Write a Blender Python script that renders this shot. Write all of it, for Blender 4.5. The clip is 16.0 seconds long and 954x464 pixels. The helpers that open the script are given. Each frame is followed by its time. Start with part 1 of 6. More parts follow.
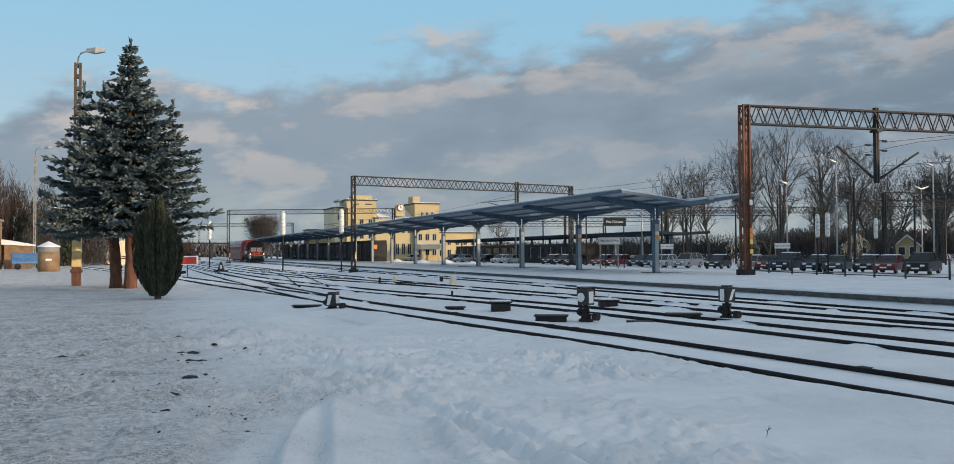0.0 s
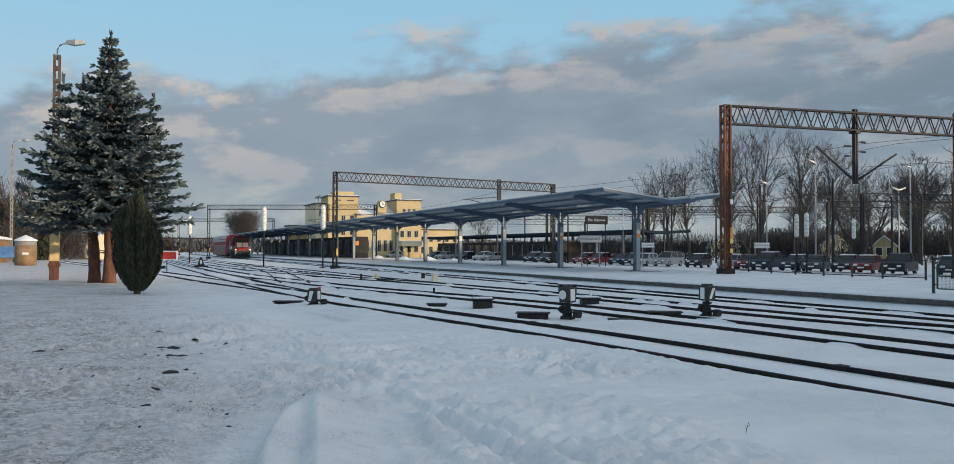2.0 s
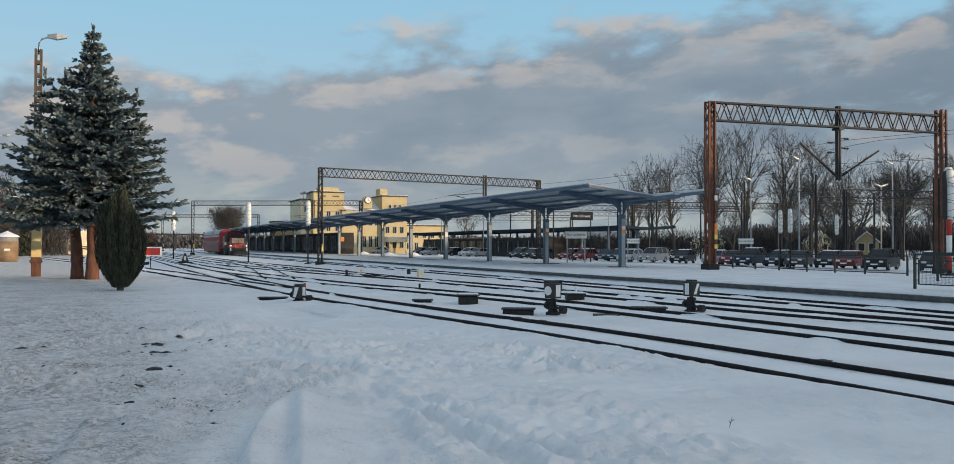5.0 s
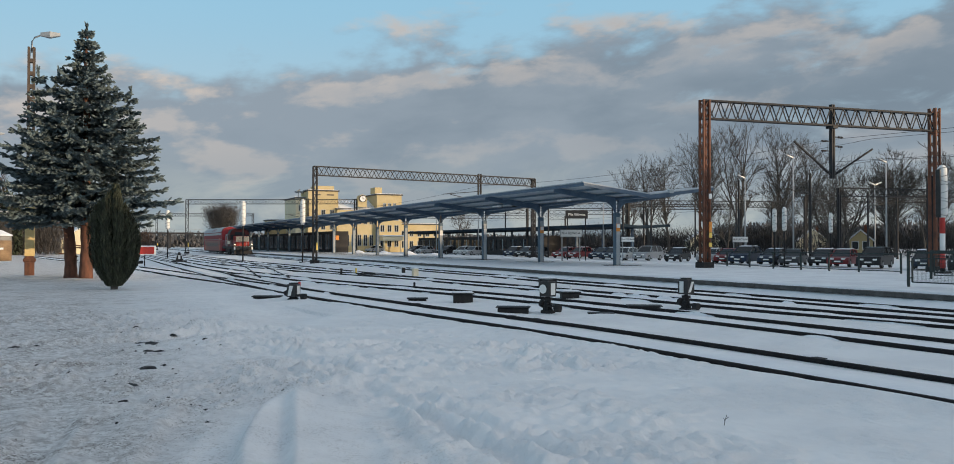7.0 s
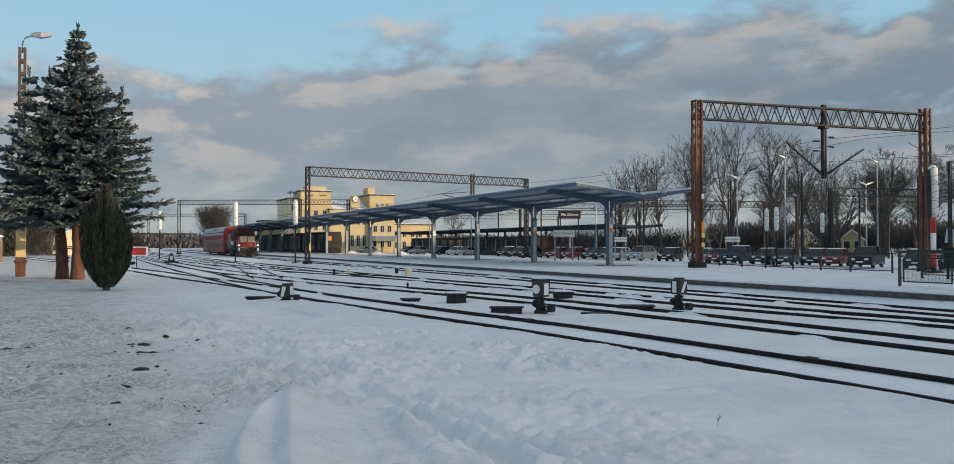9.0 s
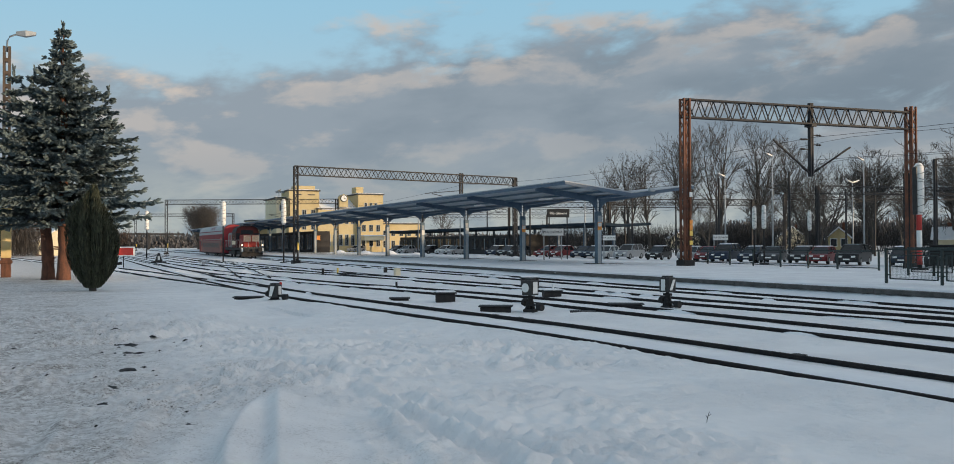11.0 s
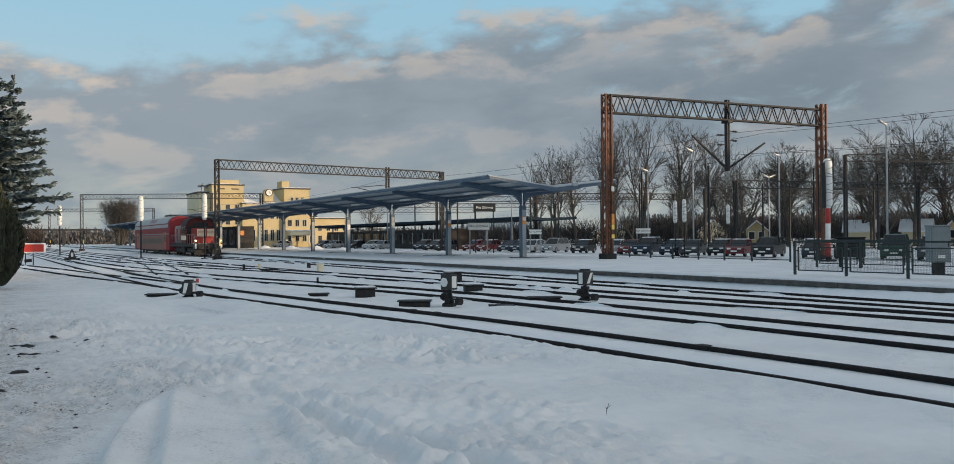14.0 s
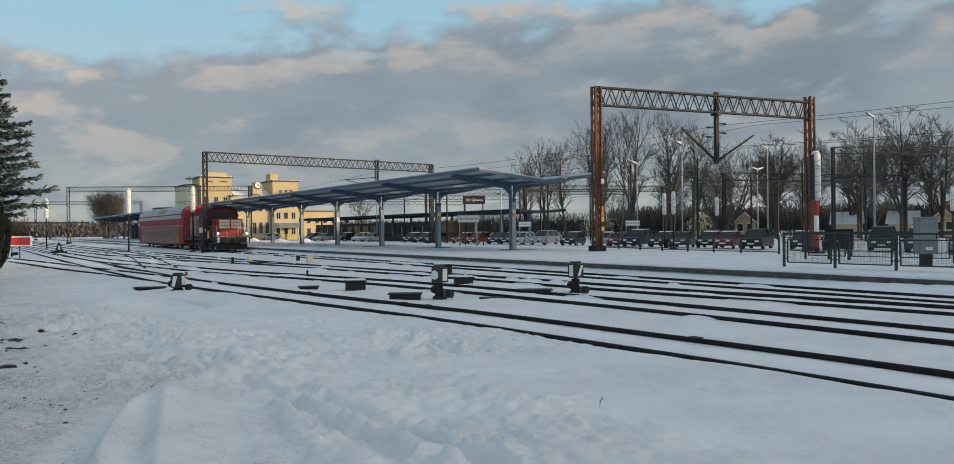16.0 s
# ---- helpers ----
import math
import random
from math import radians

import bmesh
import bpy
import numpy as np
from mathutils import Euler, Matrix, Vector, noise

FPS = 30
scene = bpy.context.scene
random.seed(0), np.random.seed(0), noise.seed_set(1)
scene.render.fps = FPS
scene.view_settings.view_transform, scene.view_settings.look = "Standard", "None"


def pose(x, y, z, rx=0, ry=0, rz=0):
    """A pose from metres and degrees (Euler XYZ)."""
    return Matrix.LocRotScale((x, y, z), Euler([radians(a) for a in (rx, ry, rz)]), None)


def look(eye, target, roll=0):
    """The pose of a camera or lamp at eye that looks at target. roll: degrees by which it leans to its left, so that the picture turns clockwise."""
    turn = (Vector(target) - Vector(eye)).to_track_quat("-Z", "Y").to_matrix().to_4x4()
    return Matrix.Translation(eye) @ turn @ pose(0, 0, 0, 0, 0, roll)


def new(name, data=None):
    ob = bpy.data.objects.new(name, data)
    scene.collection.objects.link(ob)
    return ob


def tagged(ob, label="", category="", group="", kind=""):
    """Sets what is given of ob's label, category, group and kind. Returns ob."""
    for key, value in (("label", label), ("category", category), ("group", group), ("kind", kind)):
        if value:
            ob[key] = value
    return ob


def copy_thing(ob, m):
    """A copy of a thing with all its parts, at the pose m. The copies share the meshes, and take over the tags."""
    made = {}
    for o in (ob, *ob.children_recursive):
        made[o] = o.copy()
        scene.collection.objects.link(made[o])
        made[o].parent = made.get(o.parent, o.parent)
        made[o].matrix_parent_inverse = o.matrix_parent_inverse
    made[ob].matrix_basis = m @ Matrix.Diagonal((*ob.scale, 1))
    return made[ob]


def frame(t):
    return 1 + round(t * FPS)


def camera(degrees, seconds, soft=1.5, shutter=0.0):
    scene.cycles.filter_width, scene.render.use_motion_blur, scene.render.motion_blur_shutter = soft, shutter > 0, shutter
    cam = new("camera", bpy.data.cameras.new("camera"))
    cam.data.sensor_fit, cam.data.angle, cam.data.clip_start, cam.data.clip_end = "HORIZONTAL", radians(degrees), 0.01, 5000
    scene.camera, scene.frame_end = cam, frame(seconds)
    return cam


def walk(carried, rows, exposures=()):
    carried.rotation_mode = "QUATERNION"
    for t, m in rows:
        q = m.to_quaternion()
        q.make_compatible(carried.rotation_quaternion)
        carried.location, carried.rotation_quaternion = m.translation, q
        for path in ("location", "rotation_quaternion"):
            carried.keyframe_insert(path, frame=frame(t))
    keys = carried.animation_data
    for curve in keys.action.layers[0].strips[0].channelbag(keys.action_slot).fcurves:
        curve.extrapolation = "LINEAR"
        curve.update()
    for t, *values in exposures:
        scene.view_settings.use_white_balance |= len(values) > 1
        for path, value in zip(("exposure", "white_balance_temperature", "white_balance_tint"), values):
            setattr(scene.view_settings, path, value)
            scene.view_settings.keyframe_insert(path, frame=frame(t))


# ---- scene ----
# camera: x runs across the tracks, y along them, z up; one hand-held stand with a slow turn to the right
cam = camera(59.27, 16.0, soft=0.9)
# seconds, x, y, z, heading from +y to +x, pitch up, roll
PATH = [
    (0, 0.033, 0.011, 1.910, 21.707, 1.382, 0.268),
    (0.5, 0.021, -0.006, 1.912, 21.765, 1.337, 0.054),
    (1, 0.010, -0.016, 1.910, 21.935, 1.285, -0.042),
    (1.5, 0.009, -0.010, 1.905, 22.827, 1.236, -0.062),
    (2, 0.003, -0.004, 1.901, 22.951, 1.195, -0.172),
    (2.5, 0.003, -0.001, 1.900, 23.479, 1.141, -0.218),
    (3, 0.007, 0.004, 1.899, 23.544, 1.090, -0.203),
    (3.5, 0.006, -0.010, 1.909, 23.622, 1.049, -0.130),
    (4, 0.004, -0.014, 1.907, 23.736, 0.999, -0.130),
    (6.5, 0.009, 0.005, 1.898, 24.177, 0.834, -0.113),
    (7, 0.012, 0.002, 1.897, 24.279, 0.821, -0.100),
    (7.5, 0.017, -0.004, 1.897, 24.368, 0.880, -0.069),
    (8, 0.011, -0.007, 1.898, 24.497, 0.858, -0.040),
    (8.5, -0.000, -0.006, 1.897, 24.655, 0.867, -0.032),
    (9, 0.000, 0.000, 1.900, 24.766, 0.840, -0.001),
    (11.5, 0.020, 0.022, 1.891, 25.667, 0.775, 0.170),
    (12, 0.045, 0.021, 1.887, 26.119, 0.784, 0.048),
    (12.5, 0.120, 0.006, 1.897, 28.397, 0.650, 0.262),
    (13, 0.214, -0.016, 1.912, 30.225, 0.523, 0.614),
    (13.5, 0.281, -0.048, 1.900, 30.271, 0.459, 0.465),
    (14, 0.309, -0.059, 1.894, 30.327, 0.354, 0.470),
    (14.5, 0.290, -0.049, 1.899, 30.621, 0.281, 0.528),
    (15, 0.304, -0.024, 1.890, 30.666, 0.130, 0.582),
    (15.5, 0.295, -0.019, 1.896, 30.965, -0.018, 0.562),
    (16, 0.293, -0.007, 1.900, 31.062, -0.173, 0.546),
]
walk(cam, [(t, pose(x, y, z, 90 + up, 0, -head) @ pose(0, 0, 0, 0, 0, -lean)) for t, x, y, z, head, up, lean in PATH],
     exposures=[(0.0, -0.10, 6350, 10), (4.0, -0.10, 6420, 10), (9.0, -0.10, 6560, 10), (12.5, -0.10, 6700, 10), (16.0, -0.10, 6800, 10)])

# ---- world, sun, exposure ----
SUN_AZ, SUN_EL = radians(138), radians(8.0)   # azimuth from +y to +x


def build_world():
    w = bpy.data.worlds.new("world")
    scene.world = w
    w.use_nodes = True
    nt = w.node_tree
    nt.nodes.clear()
    N, L = nt.nodes.new, nt.links.new

    def math_(op, a, b=None, clamp=False):
        n = N("ShaderNodeMath")
        n.operation, n.use_clamp = op, clamp
        for i, v in enumerate((a, b)):
            if v is None:
                continue
            if isinstance(v, (int, float)):
                n.inputs[i].default_value = v
            else:
                L(v, n.inputs[i])
        return n.outputs[0]

    def mix(f, a, b):
        n = N("ShaderNodeMix")
        n.data_type = "RGBA"
        if isinstance(f, (int, float)):
            n.inputs[0].default_value = f
        else:
            L(f, n.inputs[0])
        for i, v in ((6, a), (7, b)):
            if isinstance(v, tuple):
                n.inputs[i].default_value = (*v, 1)
            else:
                L(v, n.inputs[i])
        return n.outputs[2]

    def smooth(v, lo, hi):
        n = N("ShaderNodeMapRange")
        n.interpolation_type = "SMOOTHSTEP"
        L(v, n.inputs[0])
        n.inputs[1].default_value, n.inputs[2].default_value = lo, hi
        return n.outputs[0]

    co = N("ShaderNodeTexCoord").outputs["Generated"]
    sep = N("ShaderNodeSeparateXYZ")
    L(co, sep.inputs[0])
    x, y, z = sep.outputs
    # flattened cloud heaps that lean up to the right
    stretch = N("ShaderNodeCombineXYZ")
    L(x, stretch.inputs[0])
    L(y, stretch.inputs[1])
    L(math_("ADD", math_("MULTIPLY", z, 2.5), math_("MULTIPLY", x, -0.20)), stretch.inputs[2])

    def fbm(scale, detail, rough, dist, off):
        m = N("ShaderNodeMapping")
        m.inputs["Location"].default_value = off
        L(stretch.outputs[0], m.inputs[0])
        n = N("ShaderNodeTexNoise")
        n.inputs["Scale"].default_value, n.inputs["Detail"].default_value = scale, detail
        n.inputs["Roughness"].default_value, n.inputs["Distortion"].default_value = rough, dist
        L(m.outputs[0], n.inputs[0])
        return n.outputs[0]

    heap = fbm(6.2, 9, 0.54, 0.12, (3.1, 1.7, 0.0))
    heap_up = fbm(6.2, 9, 0.54, 0.12, (3.115, 1.7, 0.065))
    broad = fbm(2.4, 5, 0.5, 0.1, (0.4, 5.2, 0.3))
    wisp = fbm(9.0, 7, 0.6, 0.4, (2.2, 0.4, 1.1))
    # the bank ends along a line that rises to the right; clear blue above it
    edge = math_("ADD", math_("MULTIPLY", x, 0.135), 0.166)
    above = math_("SUBTRACT", z, edge)
    cover = math_("ADD", math_("SUBTRACT", math_("ADD", math_("MULTIPLY", heap, 0.7), math_("MULTIPLY", broad, 0.3)), 0.5), math_("MULTIPLY", above, -2.3))
    mask = smooth(cover, -0.06, 0.07)
    sky = N("ShaderNodeTexSky")
    sky.sky_type, sky.sun_disc = "NISHITA", False
    sky.sun_elevation, sky.sun_rotation = SUN_EL, SUN_AZ
    sky.air_density, sky.dust_density, sky.ozone_density = 1.0, 0.6, 1.5
    gain = N("ShaderNodeVectorMath")
    gain.operation = "SCALE"
    L(sky.outputs[0], gain.inputs[0])
    gain.inputs[3].default_value = SKY_GAIN
    clear = mix(0.80, gain.outputs[0], mix(smooth(z, 0.04, 0.30), (0.57, 0.69, 0.76), (0.375, 0.69, 0.91)))
    # grey-blue undersides, warm tops where the heaps face the low sun
    shade = mix(smooth(math_("ADD", math_("MULTIPLY", broad, 0.6), math_("MULTIPLY", heap, 0.4)), 0.40, 0.60), (0.215, 0.28, 0.345), (0.305, 0.37, 0.435))
    top = smooth(math_("SUBTRACT", heap, heap_up), 0.0, 0.13)
    left = smooth(math_("ADD", x, math_("MULTIPLY", y, -0.35)), 0.30, -0.40)
    rim = smooth(cover, 0.20, 0.0)
    warmth = math_("MULTIPLY", top, math_("ADD", math_("ADD", 0.22, math_("MULTIPLY", left, 0.42)), math_("MULTIPLY", rim, 0.55)), True)
    body = mix(warmth, shade, (0.61, 0.56, 0.52))
    puff = math_("MULTIPLY", smooth(math_("ADD", math_("MULTIPLY", heap, 0.55), math_("MULTIPLY", wisp, 0.45)), 0.56, 0.66), math_("ADD", 0.22, math_("MULTIPLY", left, 0.4)))
    body = mix(puff, body, (0.60, 0.54, 0.50))
    hazy = mix(smooth(wisp, 0.42, 0.62), (0.30, 0.37, 0.42), (0.47, 0.52, 0.51))
    veil = mix(smooth(z, 0.0, 0.13), hazy, body)
    hole = math_("MULTIPLY", smooth(math_("ADD", math_("MULTIPLY", broad, 0.5), math_("MULTIPLY", wisp, 0.5)), 0.46, 0.36), 0.5)
    seen = mix(math_("MULTIPLY", mask, math_("SUBTRACT", 1.0, hole)), clear, veil)
    # broken bright cloud overhead, and the glow round the low sun behind the yard
    over = mix(smooth(broad, 0.42, 0.58), (0.24, 0.36, 0.49), (0.31, 0.37, 0.43))
    upper = mix(smooth(z, 0.30, 0.52), seen, over)
    dot = N("ShaderNodeVectorMath")
    dot.operation = "DOT_PRODUCT"
    L(co, dot.inputs[0])
    lift_el = radians(20)
    dot.inputs[1].default_value = (math.sin(SUN_AZ) * math.cos(lift_el), math.cos(SUN_AZ) * math.cos(lift_el), math.sin(lift_el))
    glow = smooth(dot.outputs["Value"], 0.50, 1.0)
    out = mix(glow, upper, (1.22, 1.20, 1.20))
    bg = N("ShaderNodeBackground")
    L(out, bg.inputs[0])
    bg.inputs[1].default_value = 1.0
    o = N("ShaderNodeOutputWorld")
    L(bg.outputs[0], o.inputs[0])


SKY_GAIN = 0.10
build_world()
sun = new("sun", bpy.data.lights.new("sun", "SUN"))
sun.data.energy, sun.data.angle, sun.data.color = 3.9, radians(0.6), (1.0, 0.76, 0.50)
sun.matrix_world = look((math.sin(SUN_AZ) * 90, math.cos(SUN_AZ) * 90, 90 * math.tan(SUN_EL)), (0, 0, 0))


# ---- materials ----
def material(name, a, b=None, scale=4.0, rough=0.6, metal=0.0, bump=0.0, bump_scale=None, island=0.0, spec=0.5,
             emit=None, power=0.0, stretch=(1, 1, 1), detail=6, lo=0.35, hi=0.65, rough2=None, generated=False):
    """Two-tone procedural surface: broad and fine noise between colours a and b, with relief."""
    m = bpy.data.materials.new(name)
    m.use_nodes = True
    nt = m.node_tree
    N, L = nt.nodes.new, nt.links.new
    p = nt.nodes["Principled BSDF"]
    p.inputs["Roughness"].default_value, p.inputs["Metallic"].default_value = rough, metal
    p.inputs["Specular IOR Level"].default_value = spec
    co = N("ShaderNodeTexCoord").outputs["Object"]
    mp = N("ShaderNodeMapping")
    mp.inputs["Scale"].default_value = stretch
    L(co, mp.inputs[0])
    n1, n2 = N("ShaderNodeTexNoise"), N("ShaderNodeTexNoise")
    n1.inputs["Scale"].default_value, n1.inputs["Detail"].default_value = scale, detail
    n2.inputs["Scale"].default_value, n2.inputs["Detail"].default_value = scale * 9, 4
    L(mp.outputs[0], n1.inputs[0])
    L(mp.outputs[0], n2.inputs[0])
    add = N("ShaderNodeMath")
    add.operation = "MULTIPLY_ADD"
    L(n2.outputs[0], add.inputs[0])
    add.inputs[1].default_value = 0.35
    sub = N("ShaderNodeMath")
    sub.operation = "MULTIPLY_ADD"
    L(n1.outputs[0], sub.inputs[0])
    sub.inputs[1].default_value = 0.65
    L(sub.outputs[0], add.inputs[2])
    sub.inputs[2].default_value = 0.0
    ramp = N("ShaderNodeValToRGB")
    ramp.color_ramp.elements[0].position, ramp.color_ramp.elements[1].position = lo, hi
    ramp.color_ramp.elements[0].color = (*a, 1)
    ramp.color_ramp.elements[1].color = (*(b or tuple(min(1, c * 1.25) for c in a)), 1)
    L(add.outputs[0], ramp.inputs[0])
    col = ramp.outputs[0]
    if island:
        rnd = N("ShaderNodeNewGeometry").outputs["Random Per Island"]
        hsv = N("ShaderNodeHueSaturation")
        mr = N("ShaderNodeMapRange")
        L(rnd, mr.inputs[0])
        mr.inputs[3].default_value, mr.inputs[4].default_value = 1 - island, 1 + island
        L(mr.outputs[0], hsv.inputs["Value"])
        L(col, hsv.inputs["Color"])
        col = hsv.outputs[0]
    L(col, p.inputs["Base Color"])
    if rough2 is not None:
        rr = N("ShaderNodeMapRange")
        L(n1.outputs[0], rr.inputs[0])
        rr.inputs[1].default_value, rr.inputs[2].default_value = 0.35, 0.65
        rr.inputs[3].default_value, rr.inputs[4].default_value = rough, rough2
        L(rr.outputs[0], p.inputs["Roughness"])
    if bump:
        bp = N("ShaderNodeBump")
        bp.inputs["Strength"].default_value = min(1.0, bump)
        bp.inputs["Distance"].default_value = 0.02
        n3 = N("ShaderNodeTexNoise")
        n3.inputs["Scale"].default_value, n3.inputs["Detail"].default_value = bump_scale or scale * 6, 6
        L(mp.outputs[0], n3.inputs[0])
        L(n3.outputs[0], bp.inputs["Height"])
        L(bp.outputs[0], p.inputs["Normal"])
    if emit:
        p.inputs["Emission Color"].default_value = (*emit, 1)
        p.inputs["Emission Strength"].default_value = power
    return m


def snow_ground_material():
    """Snow with trodden, gritty patches; the worn lane by the trees is greyer and sandy."""
    m = bpy.data.materials.new("snow_ground")
    m.use_nodes = True
    nt = m.node_tree
    N, L = nt.nodes.new, nt.links.new
    p = nt.nodes["Principled BSDF"]
    p.inputs["Roughness"].default_value = 0.75
    p.inputs["Specular IOR Level"].default_value = 0.25
    co = N("ShaderNodeTexCoord").outputs["Object"]

    def noise_(scale, detail=6, rough=0.55, stretch=(1, 1, 1)):
        mp = N("ShaderNodeMapping")
        mp.inputs["Scale"].default_value = stretch
        L(co, mp.inputs[0])
        n = N("ShaderNodeTexNoise")
        n.inputs["Scale"].default_value, n.inputs["Detail"].default_value, n.inputs["Roughness"].default_value = scale, detail, rough
        L(mp.outputs[0], n.inputs[0])
        return n.outputs[0]

    def m2(op, a, b, clamp=False):
        n = N("ShaderNodeMath")
        n.operation, n.use_clamp = op, clamp
        for i, v in enumerate((a, b)):
            if isinstance(v, (int, float)):
                n.inputs[i].default_value = v
            else:
                L(v, n.inputs[i])
        return n.outputs[0]

    def rng(v, a, b, c=0.0, d=1.0):
        n = N("ShaderNodeMapRange")
        n.interpolation_type = "SMOOTHSTEP"
        L(v, n.inputs[0])
        for i, q in zip((1, 2, 3, 4), (a, b, c, d)):
            n.inputs[i].default_value = q
        return n.outputs[0]

    def mix(f, a, b):
        n = N("ShaderNodeMix")
        n.data_type = "RGBA"
        L(f, n.inputs[0])
        for i, v in ((6, a), (7, b)):
            if isinstance(v, tuple):
                n.inputs[i].default_value = (*v, 1)
            else:
                L(v, n.inputs[i])
        return n.outputs[2]

    sep = N("ShaderNodeSeparateXYZ")
    L(co, sep.inputs[0])
    x, y = sep.outputs[0], sep.outputs[1]
    wob = noise_(0.35, 5)
    side = m2("ADD", x, m2("MULTIPLY", m2("SUBTRACT", wob, 0.5), 4.0))
    # fresh slid snow in the fan between the wheel tracks
    away = m2("SUBTRACT", m2("SUBTRACT", x, 1.70), m2("MULTIPLY", m2("SUBTRACT", y, 8.1), 0.215))
    across, deep = m2("DIVIDE", away, 0.95), m2("DIVIDE", m2("SUBTRACT", y, 7.6), 2.6)
    out_x, out_y = m2("MULTIPLY", across, across), m2("MULTIPLY", deep, deep)
    dirty = rng(m2("ADD", m2("ADD", out_x, out_y), m2("MULTIPLY", m2("SUBTRACT", noise_(2.0, 4), 0.5), 1.0)), 0.65, 1.25, 0.55, 1.0)
    lane = rng(side, 2.3, -0.9)
    grit = noise_(9.0, 8, 0.7, (1, 1, 1))
    grit2 = noise_(34.0, 5, 0.7)
    patch = noise_(1.1, 6, 0.6)
    white = mix(rng(noise_(0.6, 7, 0.6), 0.35, 0.7), (0.77, 0.78, 0.80), (0.86, 0.865, 0.875))
    worn = mix(rng(grit, 0.36, 0.62), (0.40, 0.375, 0.365), (0.86, 0.85, 0.85))
    amount = m2("MULTIPLY", m2("MULTIPLY", lane, dirty), rng(patch, 0.25, 0.6, 0.65, 1.0))
    c1 = mix(amount, white, worn)
    # specks of earth scattered near the lane
    near = m2("MULTIPLY", rng(side, 4.2, 0.2), dirty)
    speck = m2("MULTIPLY", rng(m2("MULTIPLY", grit2, m2("ADD", 0.6, m2("MULTIPLY", patch, 0.9))), 0.575, 0.67), near)
    c2 = mix(m2("MULTIPLY", speck, 0.75), c1, (0.10, 0.085, 0.07))
    # packed, thinner snow where people walk and drive
    packed = m2("MULTIPLY", rng(noise_(2.6, 9, 0.68), 0.47, 0.62), m2("MULTIPLY", rng(side, 6.0, 1.0, 0.25, 1.0), dirty))
    c3 = mix(m2("MULTIPLY", packed, 0.30), c2, (0.62, 0.62, 0.63))
    L(c3, p.inputs["Base Color"])
    bp = N("ShaderNodeBump")
    bp.inputs["Strength"].default_value, bp.inputs["Distance"].default_value = 1.0, 0.085
    h = m2("ADD", m2("MULTIPLY", noise_(3.2, 8, 0.6), rng(noise_(0.7, 4, 0.5), 0.42, 0.60, 0.12, 1.0)), m2("MULTIPLY", m2("MULTIPLY", grit, 0.6), m2("ADD", near, 0.12)))
    L(m2("MULTIPLY", h, m2("ADD", 0.15, m2("MULTIPLY", dirty, 0.85))), bp.inputs["Height"])
    L(bp.outputs[0], p.inputs["Normal"])
    return m


def glass_material(name, tint=(0.02, 0.025, 0.03)):
    return material(name, tint, tuple(c * 1.4 for c in tint), rough=0.10, spec=0.4)


SNOW_G = snow_ground_material()
SNOW = material("snow", (0.78, 0.80, 0.84), (0.87, 0.89, 0.91), scale=1.2, rough=0.7, bump=0.5, bump_scale=8, spec=0.25)
SNOW_P = material("platform_snow", (0.70, 0.71, 0.74), (0.86, 0.88, 0.90), scale=0.8, rough=0.75, bump=0.6, bump_scale=6, spec=0.25, detail=9)
RAIL = material("rail_steel", (0.014, 0.014, 0.017), (0.034, 0.029, 0.028), scale=5, rough=0.8, bump=0.3, spec=0.2)
RAILTOP = material("rail_head", (0.10, 0.10, 0.11), (0.20, 0.20, 0.21), scale=5, rough=0.35, metal=0.9)
IRON = material("black_iron", (0.012, 0.012, 0.014), (0.034, 0.031, 0.030), scale=6, rough=0.7, bump=0.3, spec=0.3)
CONCRETE = material("concrete", (0.20, 0.19, 0.18), (0.36, 0.35, 0.33), scale=2.5, rough=0.85, bump=0.5, detail=9)
EDGE = material("platform_edge", (0.045, 0.042, 0.040), (0.12, 0.115, 0.11), scale=2.5, rough=0.85, bump=0.5, detail=9)
RUST = material("red_oxide_steel", (0.070, 0.030, 0.020), (0.20, 0.070, 0.034), scale=2.2, rough=0.75, bump=0.4, detail=9)
POLE = material("brown_pole", (0.050, 0.040, 0.034), (0.13, 0.095, 0.07), scale=2.0, rough=0.85, detail=8)
DARKSTEEL = material("weathered_steel", (0.010, 0.011, 0.014), (0.027, 0.026, 0.028), scale=2.0, rough=0.7, bump=0.3, detail=8)
BLUE = material("blue_grey_paint", (0.055, 0.105, 0.16), (0.10, 0.165, 0.225), scale=1.6, rough=0.5, bump=0.15, detail=8)
# deep blue steel; also carries the painted shade of the near gable
BLUEDARK = material("deep_blue_and_shade", (0.045, 0.085, 0.14), (0.085, 0.14, 0.205), scale=1.6, rough=0.5, bump=0.15)
SHEET = material("pale_roof_sheet", (0.34, 0.39, 0.43), (0.46, 0.50, 0.53), scale=0.8, rough=0.55, detail=8)
PALE = material("pale_panel", (0.30, 0.34, 0.37), (0.42, 0.46, 0.48), scale=1.0, rough=0.55)
GALV = material("galvanised_steel", (0.26, 0.28, 0.29), (0.40, 0.41, 0.42), scale=3, rough=0.45, metal=0.6)
WHITE = material("white_wrap", (0.70, 0.69, 0.66), (0.84, 0.83, 0.80), scale=3, rough=0.55, bump=0.4)
